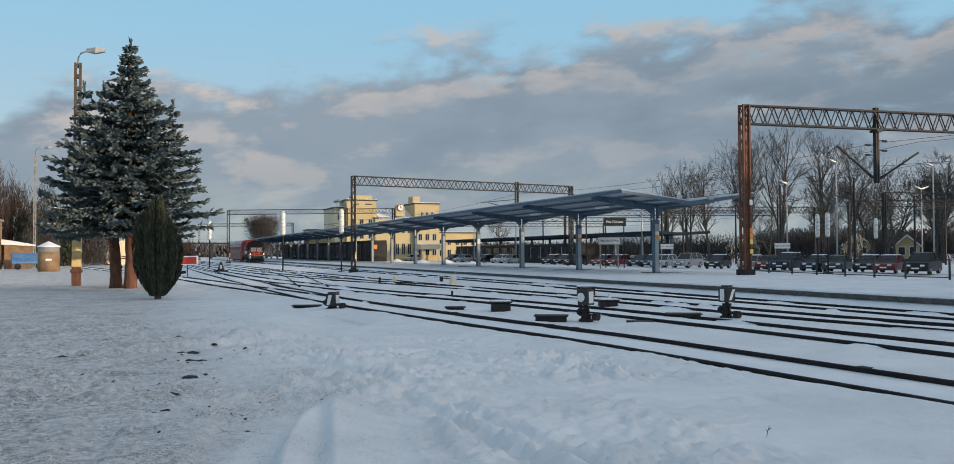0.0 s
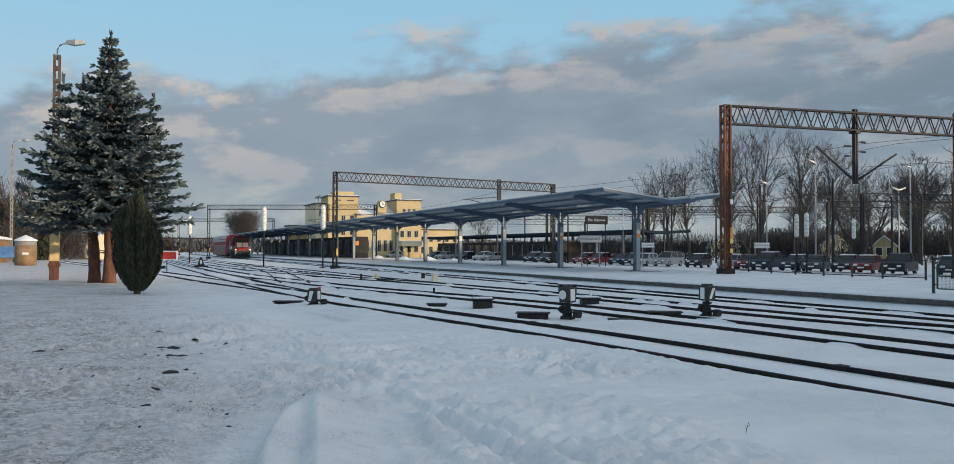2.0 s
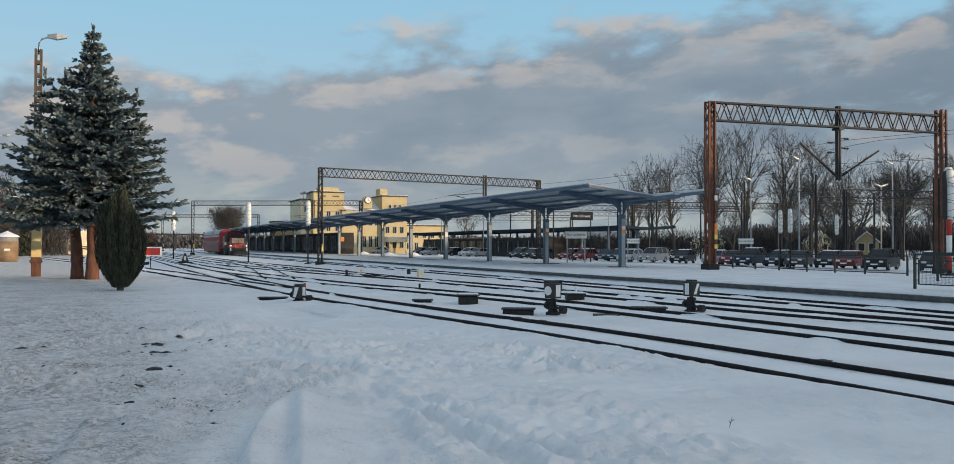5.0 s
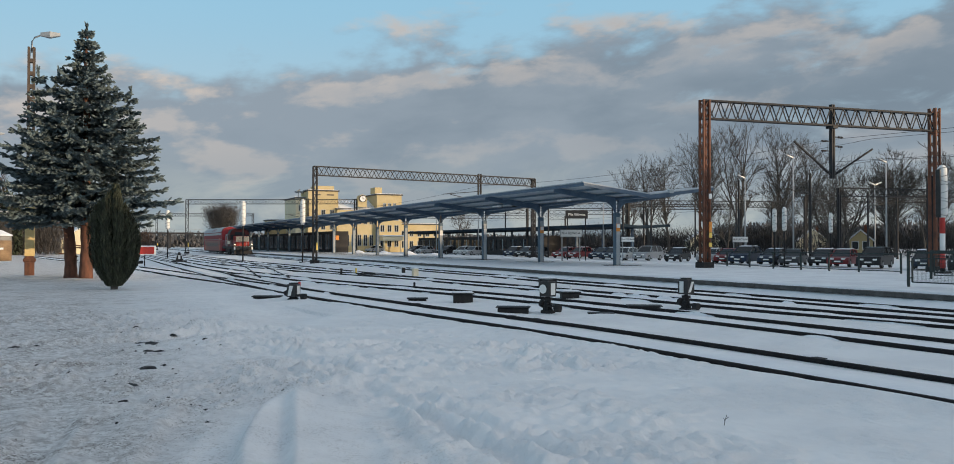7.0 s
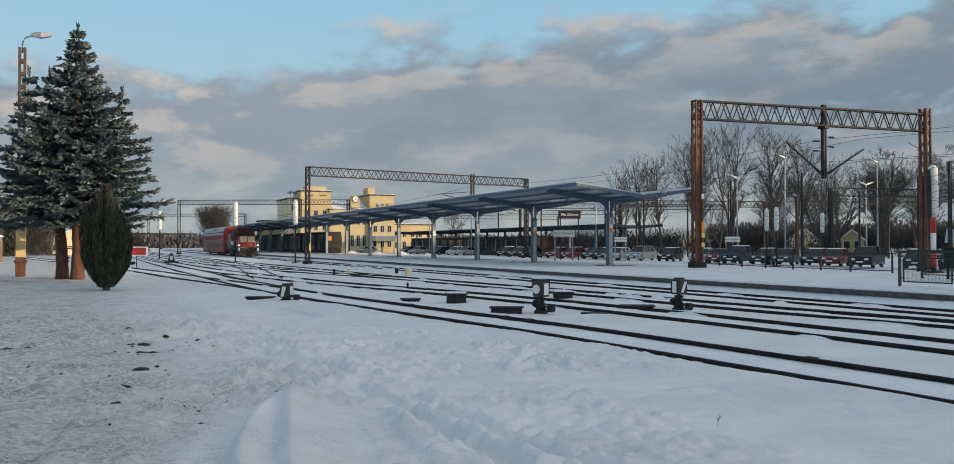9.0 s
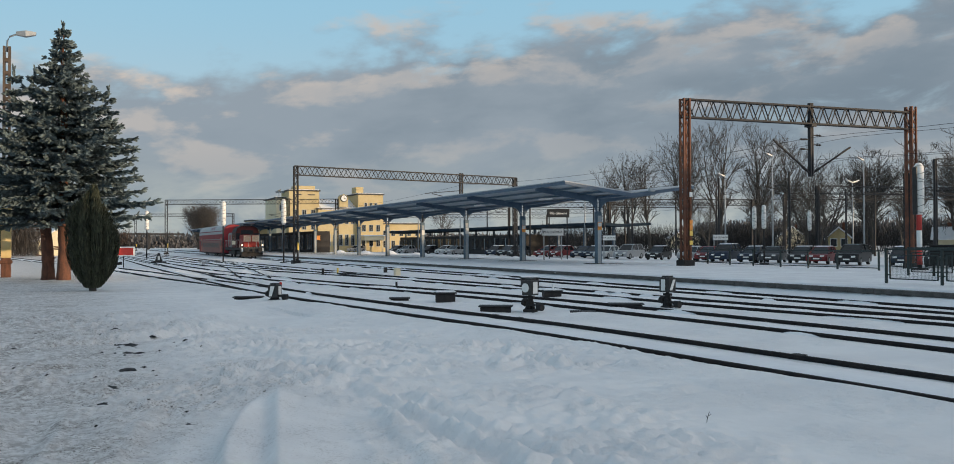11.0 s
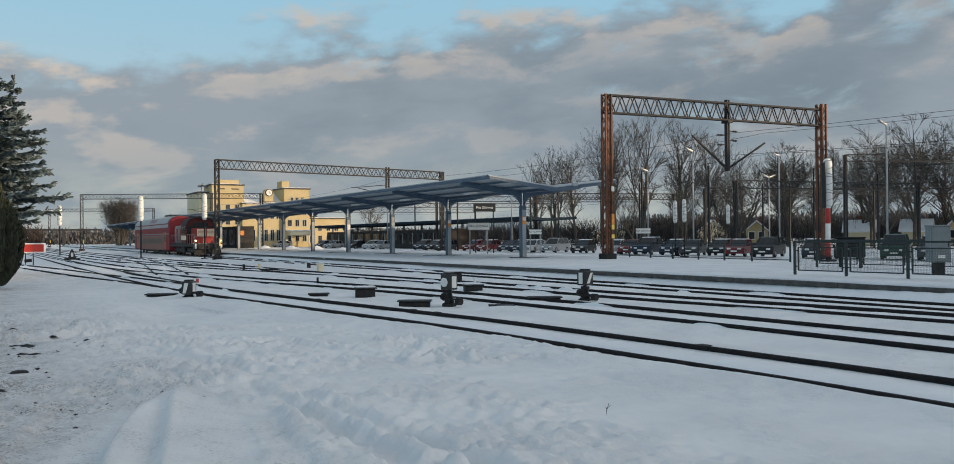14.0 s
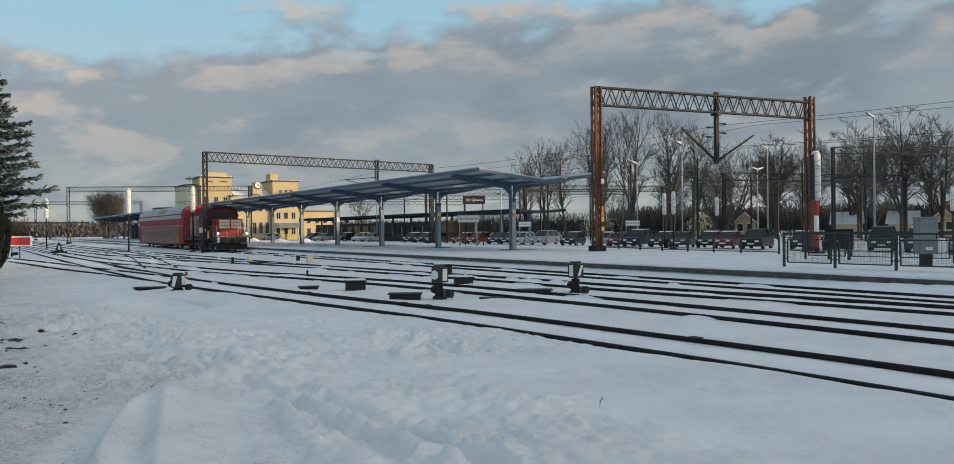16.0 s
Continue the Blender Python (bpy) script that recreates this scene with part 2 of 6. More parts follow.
WHITEP = material("white_paint", (0.74, 0.74, 0.72), (0.84, 0.84, 0.82), scale=4, rough=0.5)
REDP = material("red_paint", (0.42, 0.025, 0.02), (0.55, 0.05, 0.035), scale=4, rough=0.45)
ORANGE = material("orange_paint", (0.72, 0.24, 0.04), (0.85, 0.36, 0.07), scale=4, rough=0.6)
YELLOWP = material("yellow_paint", (0.80, 0.52, 0.08), (0.90, 0.66, 0.16), scale=4, rough=0.6)
BLACKP = material("black_paint", (0.012, 0.012, 0.013), (0.03, 0.03, 0.03), scale=4, rough=0.4)
PLASTER = material("yellow_plaster", (0.47, 0.37, 0.19), (0.56, 0.46, 0.27), scale=0.35, rough=0.9, bump=0.2, detail=9)
PLASTER2 = material("cream_plaster", (0.66, 0.58, 0.40), (0.76, 0.68, 0.50), scale=0.4, rough=0.9, bump=0.2)
GLASS = glass_material("dark_glass")
BARK = material("spruce_bark", (0.060, 0.030, 0.022), (0.19, 0.080, 0.048), scale=5, rough=0.9, bump=0.9, stretch=(1, 1, 0.35))
BARKG = material("grey_bark", (0.050, 0.045, 0.040), (0.105, 0.095, 0.085), scale=3, rough=0.95, bump=0.5)
NEEDLE = material("spruce_needles", (0.082, 0.115, 0.124), (0.180, 0.232, 0.240), scale=1.6, rough=0.75, island=0.45)
THUJA = material("thuja_foliage", (0.018, 0.024, 0.014), (0.052, 0.058, 0.032), scale=2.5, rough=0.8, island=0.5)
HEDGE = material("dark_conifer", (0.016, 0.024, 0.014), (0.04, 0.05, 0.028), scale=1.2, rough=0.9, island=0.4)
FROST = material("twig_frost", (0.62, 0.66, 0.70), (0.80, 0.82, 0.84), scale=4, rough=0.8)
TWIG = material("bare_twigs", (0.050, 0.046, 0.043), (0.100, 0.090, 0.082), scale=1.0, rough=0.95, island=0.3)
RUBBER = material("tyre_rubber", (0.012, 0.012, 0.012), (0.03, 0.03, 0.03), rough=0.85)


# ---- mesh helpers ----
class Soup:
    """Collects vertices and faces of one mesh."""

    def __init__(self):
        self.v, self.f = [], []

    def add(self, verts, faces):
        o = len(self.v)
        self.v.extend(tuple(p) for p in verts)
        self.f.extend(tuple(i + o for i in f) for f in faces)
        return self

    def box(self, x0, x1, y0, y1, z0, z1, bevel=0.0):
        if bevel:
            b = bevel
            ring = lambda z, i: [(x0 + i, y0 + i, z), (x1 - i, y0 + i, z), (x1 - i, y1 - i, z), (x0 + i, y1 - i, z)]
            def octo(z, i):
                c = b + i * 0.4
                return [(x0 + c, y0 + i, z), (x1 - c, y0 + i, z), (x1 - i, y0 + c, z), (x1 - i, y1 - c, z),
                        (x1 - c, y1 - i, z), (x0 + c, y1 - i, z), (x0 + i, y1 - c, z), (x0 + i, y0 + c, z)]
            return self.loft([octo(z0, b), octo(z0 + b, 0), octo(z1 - b, 0), octo(z1, b)])
        v = [(x, y, z) for z in (z0, z1) for y in (y0, y1) for x in (x0, x1)]
        return self.add(v, [(0, 2, 3, 1), (4, 5, 7, 6), (0, 1, 5, 4), (2, 6, 7, 3), (0, 4, 6, 2), (1, 3, 7, 5)])

    def loft(self, rings, caps=True, closed=True):
        n, o = len(rings[0]), len(self.v)
        for r in rings:
            self.v.extend(tuple(p) for p in r)
        for i in range(len(rings) - 1):
            for j in range(n if closed else n - 1):
                k = (j + 1) % n
                self.f.append((o + i * n + j, o + i * n + k, o + (i + 1) * n + k, o + (i + 1) * n + j))
        if caps and closed:
            self.f.append(tuple(o + j for j in reversed(range(n))))
            self.f.append(tuple(o + (len(rings) - 1) * n + j for j in range(n)))
        return self

    def tube(self, pts, radii, n=6, caps=True):
        rings = []
        pts = [Vector(p) for p in pts]
        if isinstance(radii, (int, float)):
            radii = [radii] * len(pts)
        for i, p in enumerate(pts):
            d = (pts[min(i + 1, len(pts) - 1)] - pts[max(i - 1, 0)]).normalized()
            a = d.cross(Vector((0, 0, 1)) if abs(d.z) < 0.95 else Vector((1, 0, 0))).normalized()
            b = d.cross(a)
            rings.append([p + (a * math.cos(t) + b * math.sin(t)) * radii[i] for t in (2 * math.pi * k / n + math.pi / n for k in range(n))])
        return self.loft(rings, caps)

    def beam(self, p, q, w, h=None):
        """A square bar from p to q."""
        h = h or w
        p, q = Vector(p), Vector(q)
        d = (q - p).normalized()
        a = d.cross(Vector((0, 0, 1)) if abs(d.z) < 0.95 else Vector((1, 0, 0))).normalized() * (w / 2)
        b = d.cross(a).normalized() * (h / 2)
        return self.loft([[c + a + b, c - a + b, c - a - b, c + a - b] for c in (p, q)])

    def disc(self, c, axis, r, depth, n=16):
        c, axis = Vector(c), Vector(axis).normalized()
        return self.tube([c - axis * depth / 2, c + axis * depth / 2], r, n)


def part(name, soup, mat, parent=None, label="", smooth=False):
    me = bpy.data.meshes.new(name)
    me.from_pydata(soup.v, [], soup.f)
    me.materials.append(mat)
    if smooth:
        me.polygons.foreach_set("use_smooth", [True] * len(me.polygons))
    me.update()
    ob = new(name, me)
    if parent is not None:
        ob.parent = parent
    if label:
        ob["label"] = label
    return ob


def thing(name, m, label, category, group="", kind=""):
    ob = new(name)
    ob.matrix_basis = m
    return tagged(ob, label, category, group, kind)


def writing(name, text, size, mat, parent, m):
    cu = bpy.data.curves.new(name, "FONT")
    cu.body, cu.size, cu.align_x, cu.align_y, cu.extrude = text, size, "CENTER", "CENTER", 0.004
    me_ob = new(name, cu)
    dg = bpy.context.evaluated_depsgraph_get()
    me = bpy.data.meshes.new_from_object(me_ob.evaluated_get(dg))
    bpy.data.objects.remove(me_ob)
    me.materials.clear()
    me.materials.append(mat)
    ob = new(name, me)
    ob.parent, ob.matrix_basis = parent, m
    return ob


def lattice(nx, ny, seed):
    r = np.random.RandomState(seed)
    return r.rand(nx, ny)


def value_noise(x, y, scale, seed):
    """Smooth noise in -1..1 on arrays."""
    g = lattice(257, 257, seed)
    u, v = x * scale + 1000.5, y * scale + 1000.5
    i, j = np.floor(u).astype(int), np.floor(v).astype(int)
    a, b = u - i, v - j
    a, b = a * a * (3 - 2 * a), b * b * (3 - 2 * b)
    i, j = i % 256, j % 256
    n = (g[i, j] * (1 - a) + g[i + 1, j] * a) * (1 - b) + (g[i, j + 1] * (1 - a) + g[i + 1, j + 1] * a) * b
    return n * 2 - 1


def ease(v, lo, hi):
    t = np.clip((v - lo) / (hi - lo), 0, 1)
    return t * t * (3 - 2 * t)


def along(knots, step=1.0):
    """A smooth line through (x, y) knots, as a dense list."""
    ks = np.array(knots, float)
    ys = np.arange(ks[0, 1], ks[-1, 1] + 1e-6, step)
    m = np.gradient(ks[:, 0], ks[:, 1])
    i = np.clip(np.searchsorted(ks[:, 1], ys) - 1, 0, len(ks) - 2)
    h = ks[i + 1, 1] - ks[i, 1]
    t = (ys - ks[i, 1]) / h
    x = ((2 * t ** 3 - 3 * t ** 2 + 1) * ks[i, 0] + (t ** 3 - 2 * t ** 2 + t) * h * m[i]
         + (-2 * t ** 3 + 3 * t ** 2) * ks[i + 1, 0] + (t ** 3 - t ** 2) * h * m[i + 1])
    return np.stack([x, ys], 1)


# ---- the yard: ground, tracks, platform ----
TRACKS = {
    "near": [(9.8, -60), (9.7, 0), (9.6, 7), (9.4, 10), (8.95, 15.5), (8.3, 20), (7.6, 25), (7.0, 30), (6.5, 40), (6.15, 60), (5.9, 90), (5.7, 130), (5.4, 300)],
    "second": [(14.0, -60), (13.9, 0), (13.8, 10), (13.5, 17), (12.6, 26), (11.8, 30.5), (10.4, 36.5), (9.2, 45), (8.1, 55), (7.35, 70), (6.9, 90), (6.4, 120), (6.1, 160)],
    "third": [(20.2, -30), (19.6, -15), (19.0, -5), (18.4, 5), (17.7, 12.4), (16.95, 19), (16.75, 24), (16.2, 30), (15.6, 36), (15.0, 42), (14.7, 48), (14.3, 64), (13.8, 76), (13.2, 90), (12.5, 130), (12.0, 300)],
    "platform": [(20.45, -80), (20.45, 0), (20.45, 100), (20.45, 300)],
    "crossing": [(15.3, 39), (14.2, 46), (12.6, 56), (11.0, 68), (10.0, 84), (9.6, 110), (9.3, 300)],
    "link": [(8.55, 45), (9.0, 49), (9.75, 55), (11.2, 68), (12.2, 84), (12.55, 100), (12.6, 125)],
    "siding": [(7.0, 30), (6.3, 37), (5.5, 43), (4.7, 48.5), (3.9, 56), (2.8, 64.5), (0.4, 80), (-4.5, 108), (-9, 135)],
}
PATHS = {k: along(v) for k, v in TRACKS.items()}


def ground_height(x, y):
    """Snow relief: trodden heaps and wheel ruts by the camera, low berms along the rails."""
    n = value_noise
    h = 0.03 * n(x, y, 0.12, 1) + 0.018 * n(x, y, 0.6, 2) + 0.006 * n(x, y, 2.2, 14)
    zone = ease(x, 5.0, 2.2) * ease(y, 36, 24)
    # scattered single footprints on the open snow
    h = h - 0.16 * np.clip(n(x, y, 2.2, 21) - 0.50, 0, 1) * ease(x, 2.5, 4.0) * ease(x, 8.6, 7.6) * ease(y, 24, 18) * np.clip(0.5 + 1.2 * n(x, y, 0.25, 22), 0, 1)
    lump = 0.040 * n(x, y, 1.1, 3) + 0.035 * (np.abs(n(x, y, 2.3, 4)) - 0.3) + 0.022 * n(x, y, 4.6, 5)
    crumb = 0.05 * np.tanh(3 * np.clip(n(x, y, 4.3, 15) - 0.10, 0, 1)) + 0.04 * np.tanh(4 * np.clip(n(x, y, 7.1, 20) - 0.12, 0, 1)) + 0.032 * np.tanh(4 * np.clip(n(x, y, 10.7, 23) - 0.05, 0, 1))
    rough = np.clip(0.50 + 1.1 * n(x, y, 0.33, 6), 0, 1)
    # smooth fan of slid snow: three lobes parted by two ridges
    mid = 1.56 + 0.215 * (y - 7.23)
    second = 1.02 + 0.30 * (y - 7.23) + 0.05 * (y - 8.6) ** 2
    wide = 0.40 + 0.11 * (y - 6.0)
    fan = np.exp(-(np.abs((x - mid + 0.05) / np.clip(wide + 0.35, 0.3, 1.3)) ** 5)) * ease(y, 11.0, 9.3) * ease(y, 3.5, 5.0)
    calm = 1 - 0.95 * fan
    h = h + (lump + crumb) * (zone * (0.25 + 0.85 * rough) + 0.02) * calm + 0.85 * crumb * calm * ease(x, 2.0, 4.0) * ease(x, 8.8, 7.5) * ease(y, 17, 13) * np.clip(0.3 + 1.6 * n(x, y, 0.5, 26), 0, 1)
    # bands of footprints and crumbled edges across the open snow
    for y0, slope, spread, amp in ((12.2, -0.28, 1.0, 1.0), (15.6, -0.60, 1.2, 0.9), (9.2, -0.20, 0.6, 0.25), (19.5, -0.8, 1.0, 0.6)):
        band = np.exp(-((y - (y0 + slope * (x - 3) + 0.6 * n(x, y, 0.4, 16))) / spread) ** 2) * ease(x, 0.5, 2.5) * ease(x, 10.0, 6.8)
        pit = np.clip(n(x, y, 2.4, 7) + 0.05, 0, 1)
        h = h + amp * band * (crumb * 1.25 - 0.08 * pit ** 1.2 + 0.015 * n(x, y, 5.3, 17)) * calm
    # one long scraped groove with a thrown-up edge
    gx = 2.44 + (16.35 - y) * 0.235
    d = (x - gx) / 0.16
    g = ease(y, 11.2, 12.2) * ease(y, 16.8, 16.0) * np.clip(0.7 + 0.8 * n(x, y, 1.3, 24), 0, 1)
    h = h + g * (-0.09 * np.exp(-d * d) + 0.07 * np.exp(-((d - 1.7) / 0.8) ** 2) * (0.6 + 0.8 * np.clip(n(x, y, 5.0, 25), 0, 1)))
    # wheel ruts beside the fan, with crumbled shoulders
    for cx0, slope, depth, w in ((3.30, 0.0, 0.10, 0.14), (3.70, -0.04, 0.08, 0.12), (2.75, 0.16, 0.05, 0.15), (0.55, 0.22, 0.05, 0.18), (-0.6, 0.10, 0.04, 0.20)):
        cx = cx0 + slope * (y - 8.0) + 0.06 * n(x, y, 0.8, 18)
        d = (x - cx) / w
        fade = ease(y, 11.4, 9.6) * ease(y, 1.0, 2.0)
        h = h - depth * np.exp(-d ** 4) * fade * (1 - fan) + 0.030 * np.exp(-((np.abs(x - cx) - 1.5 * w) / 0.07) ** 2) * fade * np.clip(0.6 + 0.9 * n(x, y, 9.0, 19), 0, 1.3) * calm
    step, step2 = x - mid, x - second
    h = h + fan * (0.18 * np.clip(step / 0.15 + 1, 0, 1) ** 1.4 - 0.18 * np.clip(step / 0.80, 0, 1))
    h = h + fan * (0.20 * np.clip(step2 / 0.13 + 1, 0, 1) ** 1.4 - 0.20 * np.clip(step2 / 0.5, 0, 1)) - 0.05 * fan
    # curved sweeps of tyres turning before the trees
    for yy, rad in ((24.5, 5.0), (24.9, 5.5), (26.0, 6.2), (26.3, 6.7)):
        d = (np.hypot(x + 0.5, (y - yy) * 0.8) - rad) / 0.35
        h = h - 0.06 * np.exp(-d * d) * ease(y, 30, 26)
    return h


def build_ground():
    def axis(lo, hi, a, b, fine, grow):
        mid = list(np.arange(a, b, fine))
        s, v, left = fine, a, []
        while v > lo:
            s *= grow
            v -= s
            left.append(v)
        s, v, right = fine, b, []
        while v < hi:
            s *= grow
            v += s
            right.append(v)
        return np.array(left[::-1] + mid + right)
    xs = axis(-2600, 2600, -3.5, 8.5, 0.040, 1.05)
    ys = axis(-2600, 3400, 4.5, 18.0, 0.044, 1.035)
    gx, gy = np.meshgrid(xs, ys, indexing="ij")
    gz = ground_height(gx, gy)
    far = ease(np.hypot(gx, gy), 160, 60)
    gz = gz * far
    # snow banked lightly against the rails
    for k, p in PATHS.items():
        cx = np.interp(gy, p[:, 1], p[:, 0])
        on = (gy > p[0, 1]) & (gy < p[-1, 1])
        d = np.abs(gx - cx)
        bank = 0.05 + 0.03 * np.exp(-((d - 1.2) / 0.3) ** 2)
        if k == "near":
            bank = bank + 0.055 * np.exp(-((cx - gx - 0.98) / 0.17) ** 2) * np.clip(0.9 + 0.7 * value_noise(gx, gy, 0.35, 12) + 0.25 * value_noise(gx, gy, 2.0, 13), 0, 1.6)
        gz = np.where(on & (d < 2.2), np.maximum(gz * 0.35 + bank * ease(d, 2.2, 1.5), gz * 0.3), gz)
    nx, ny = gx.shape
    idx = np.arange(nx * ny).reshape(nx, ny)
    quads = np.stack([idx[:-1, :-1], idx[1:, :-1], idx[1:, 1:], idx[:-1, 1:]], -1).reshape(-1, 4)
    me = bpy.data.meshes.new("ground")
    me.vertices.add(nx * ny)
    me.vertices.foreach_set("co", np.stack([gx, gy, gz], -1).astype(np.float32).ravel())
    me.loops.add(quads.size)
    me.loops.foreach_set("vertex_index", quads.ravel().astype(np.int32))
    me.polygons.add(len(quads))
    me.polygons.foreach_set("loop_start", np.arange(0, quads.size, 4, dtype=np.int32))
    me.polygons.foreach_set("use_smooth", np.ones(len(quads), bool))
    me.update(calc_edges=True)
    me.materials.append(SNOW_G)
    tagged(new("ground", me), "trodden snow with wheel ruts and footprints", "ground", kind="structure")


build_ground()

RAIL_SHAPE = [(-0.07, -0.06), (0.07, -0.06), (0.07, 0.0), (0.018, 0.018), (0.018, 0.085), (0.036, 0.10), (0.036, 0.128), (0.028, 0.135),
              (-0.028, 0.135), (-0.036, 0.128), (-0.036, 0.10), (-0.018, 0.085), (-0.018, 0.018), (-0.07, 0.0)]


def rail(name, path, off, parent):
    t = np.gradient(path, axis=0)
    t /= np.linalg.norm(t, axis=1)[:, None]
    nrm = np.stack([t[:, 1], -t[:, 0]], 1)
    rings = []
    for (x, y), (a, b) in zip(path, nrm):
        rings.append([(x + a * (off + u), y + b * (off + u), w) for u, w in RAIL_SHAPE])
    return part(name, Soup().loft(rings), RAIL, parent)


def snow_strip(path, lo, hi, parent, seed):
    """A ragged ribbon of snow between or beside the rails."""
    t = np.gradient(path, axis=0)
    t /= np.linalg.norm(t, axis=1)[:, None]
    nrm = np.stack([t[:, 1], -t[:, 0]], 1)
    r = np.random.RandomState(seed)
    rings = []
    for (x, y), (a, b) in zip(path, nrm):
        l, h = lo + r.uniform(-0.05, 0.05), hi + r.uniform(-0.05, 0.05)
        rings.append([(x + a * u, y + b * u, z) for u, z in ((l, 0.0), (l + 0.08, 0.062 + r.uniform(-.015, .015)), ((l + h) / 2, 0.075), (h - 0.08, 0.062 + r.uniform(-.015, .015)), (h, 0.0))])
    return part("snow_bed", Soup().loft(rings, caps=False, closed=False), SNOW, parent, "snow lying between the rails", smooth=True)


def build_track(key):
    p = PATHS[key]
    tr = thing("railway_track", Matrix(), "pair of dark steel rails half buried in snow", "railway track", "tracks of the yard")
    rail("rail", p, -0.753, tr)
    rail("rail", p, 0.753, tr)
    fine = along(TRACKS[key], 0.5)
    fine = fine[(fine[:, 1] < 130)]
    snow_strip(fine, -0.66, 0.66, tr, len(key))
    # sleepers whose dark ends show where the snow is thin
    end = Soup().box(0.85, 1.2, -0.12, 0.12, -0.05, 0.085, 0.012)
    r = random.Random(len(key))
    first = None
    for x, y in fine[::2]:
        if y > 60 or y < 4 or r.random() < 0.80:
            continue
        ob = part("sleeper_end", end, IRON, tr) if first is None else new("sleeper_end", first)
        first = ob.data
        ob.parent, ob.location = tr, (x, y, r.uniform(-.01, .01))
    # blown snow that breaks the dark line of the rails
    if key != "near":
        drift, fine2 = Soup(), along(TRACKS[key], 0.25)
        for off in (-0.753, 0.753):
            for k in range(0, len(fine2) - 12):
                if not 5 < fine2[k, 1] < 110 or r.random() > 0.045:
                    continue
                n, top = r.randint(3, 10), r.uniform(0.10, 0.150)
                side = r.choice((-1, 1))
                rings = []
                for j in range(n + 1):
                    f = math.sin(math.pi * j / n) ** 0.5
                    x, y = fine2[k + j]
                    w = 0.05 + 0.10 * f * r.uniform(0.7, 1.2)
                    rings.append([(x + off - w - 0.04 * side, y, 0.03), (x + off - w * 0.4 - 0.03 * side, y, 0.05 + (top - 0.05) * f), (x + off + w * 0.4 - 0.03 * side, y, 0.05 + (top - 0.05) * f * 0.95), (x + off + w - 0.04 * side, y, 0.03)])
                drift.loft(rings, caps=False, closed=False)
        if drift.v:
            tagged(part("snow_drift", drift, SNOW, tr, "blown snow lying over the rails", smooth=True), kind="stuff")
    return tr


for key in TRACKS:
    build_track(key)


def build_platform():
    top, x0, x1, y0, y1 = 0.45, 22.05, 38.0, -90.0, 300.0
    pl = thing("platform", Matrix(), "low snow-covered island platform with a dark concrete edge", "platform", kind="structure")
    part("platform_body", Soup().box(x0 + 0.12, x1, y0, y1, -0.1, top - 0.10), CONCRETE, pl)
    # edge slabs, one by one where they are near
    slab = Soup().box(0, 0.55, 0.006, 1.994, top - 0.14, top, 0.012)
    me = None
    for i in range(120):
        y = -20 + i * 2.0
        ob = part("edge_slab", slab, EDGE, pl) if me is None else new("edge_slab", me)
        me = ob.data
        ob.parent, ob.location = pl, (x0, y, 0)
    r = np.random.RandomState(5)
    rings = []
    for y in np.arange(y0, y1, 0.3):
        q = value_noise(np.array([y]), np.array([3.0]), 0.3, 9)[0]
        rings.append([(21.32, y, 0.03), (21.6, y, 0.13 + 0.08 * q), (22.0, y, 0.26 + 0.10 * q + r.uniform(-.02, .02)), (22.2, y, 0.31)])
    part("foot_snow", Soup().loft(rings, caps=False, closed=False), SNOW, pl, "snow banked against the platform face", smooth=True)
    rings = []
    for y in np.arange(y0, y1, 0.3):
        e = x0 + 0.16 + 0.16 * value_noise(np.array([y]), np.array([0.0]), 0.5, 8)[0] + 0.12 * value_noise(np.array([y]), np.array([7.0]), 2.1, 8)[0]
        rings.append([(e, y, top - 0.09), (e + 0.05, y, top + 0.035), (e + 0.5, y, top + 0.05 + r.uniform(-.008, .008)), (26, y, top + 0.05 + r.uniform(-.012, .012)),
                      (29, y, top + 0.045 + r.uniform(-.012, .012)), (34, y, top + 0.05), (x1, y, top + 0.05), (x1 + 0.4, y, 0.05)])
    part("platform_snow", Soup().loft(rings, caps=False, closed=False), SNOW_P, pl, "trodden snow on the platform", smooth=True)
    # asphalt showing through round the canopy's columns
    rp = random.Random(9)
    for k in range(12):
        for j in range(3):
            cx, cy, w, l = 31.4 + rp.uniform(-1.6, 0.8), 47.0 + 10.5 * k + rp.uniform(-0.8, 0.8), rp.uniform(0.5, 1.4), rp.uniform(0.3, 0.8)
            ring = [(cx + math.cos(a) * w * rp.uniform(0.5, 1.2), cy + math.sin(a) * l * rp.uniform(0.5, 1.2)) for a in np.linspace(0, 6.283, 16, endpoint=False)]
            part("bare_patch", Soup().loft([[(x, y, z) for x, y in ring] for z in (top + 0.02, top + 0.068)]), EDGE, pl, "bare dark asphalt in the snow")


build_platform()
PT = 0.5   # top of the platform's snow


# ---- platform canopy ----
COL_X, COL_Y0, BAY, N_COL = 31.4, 47.0, 10.5, 18


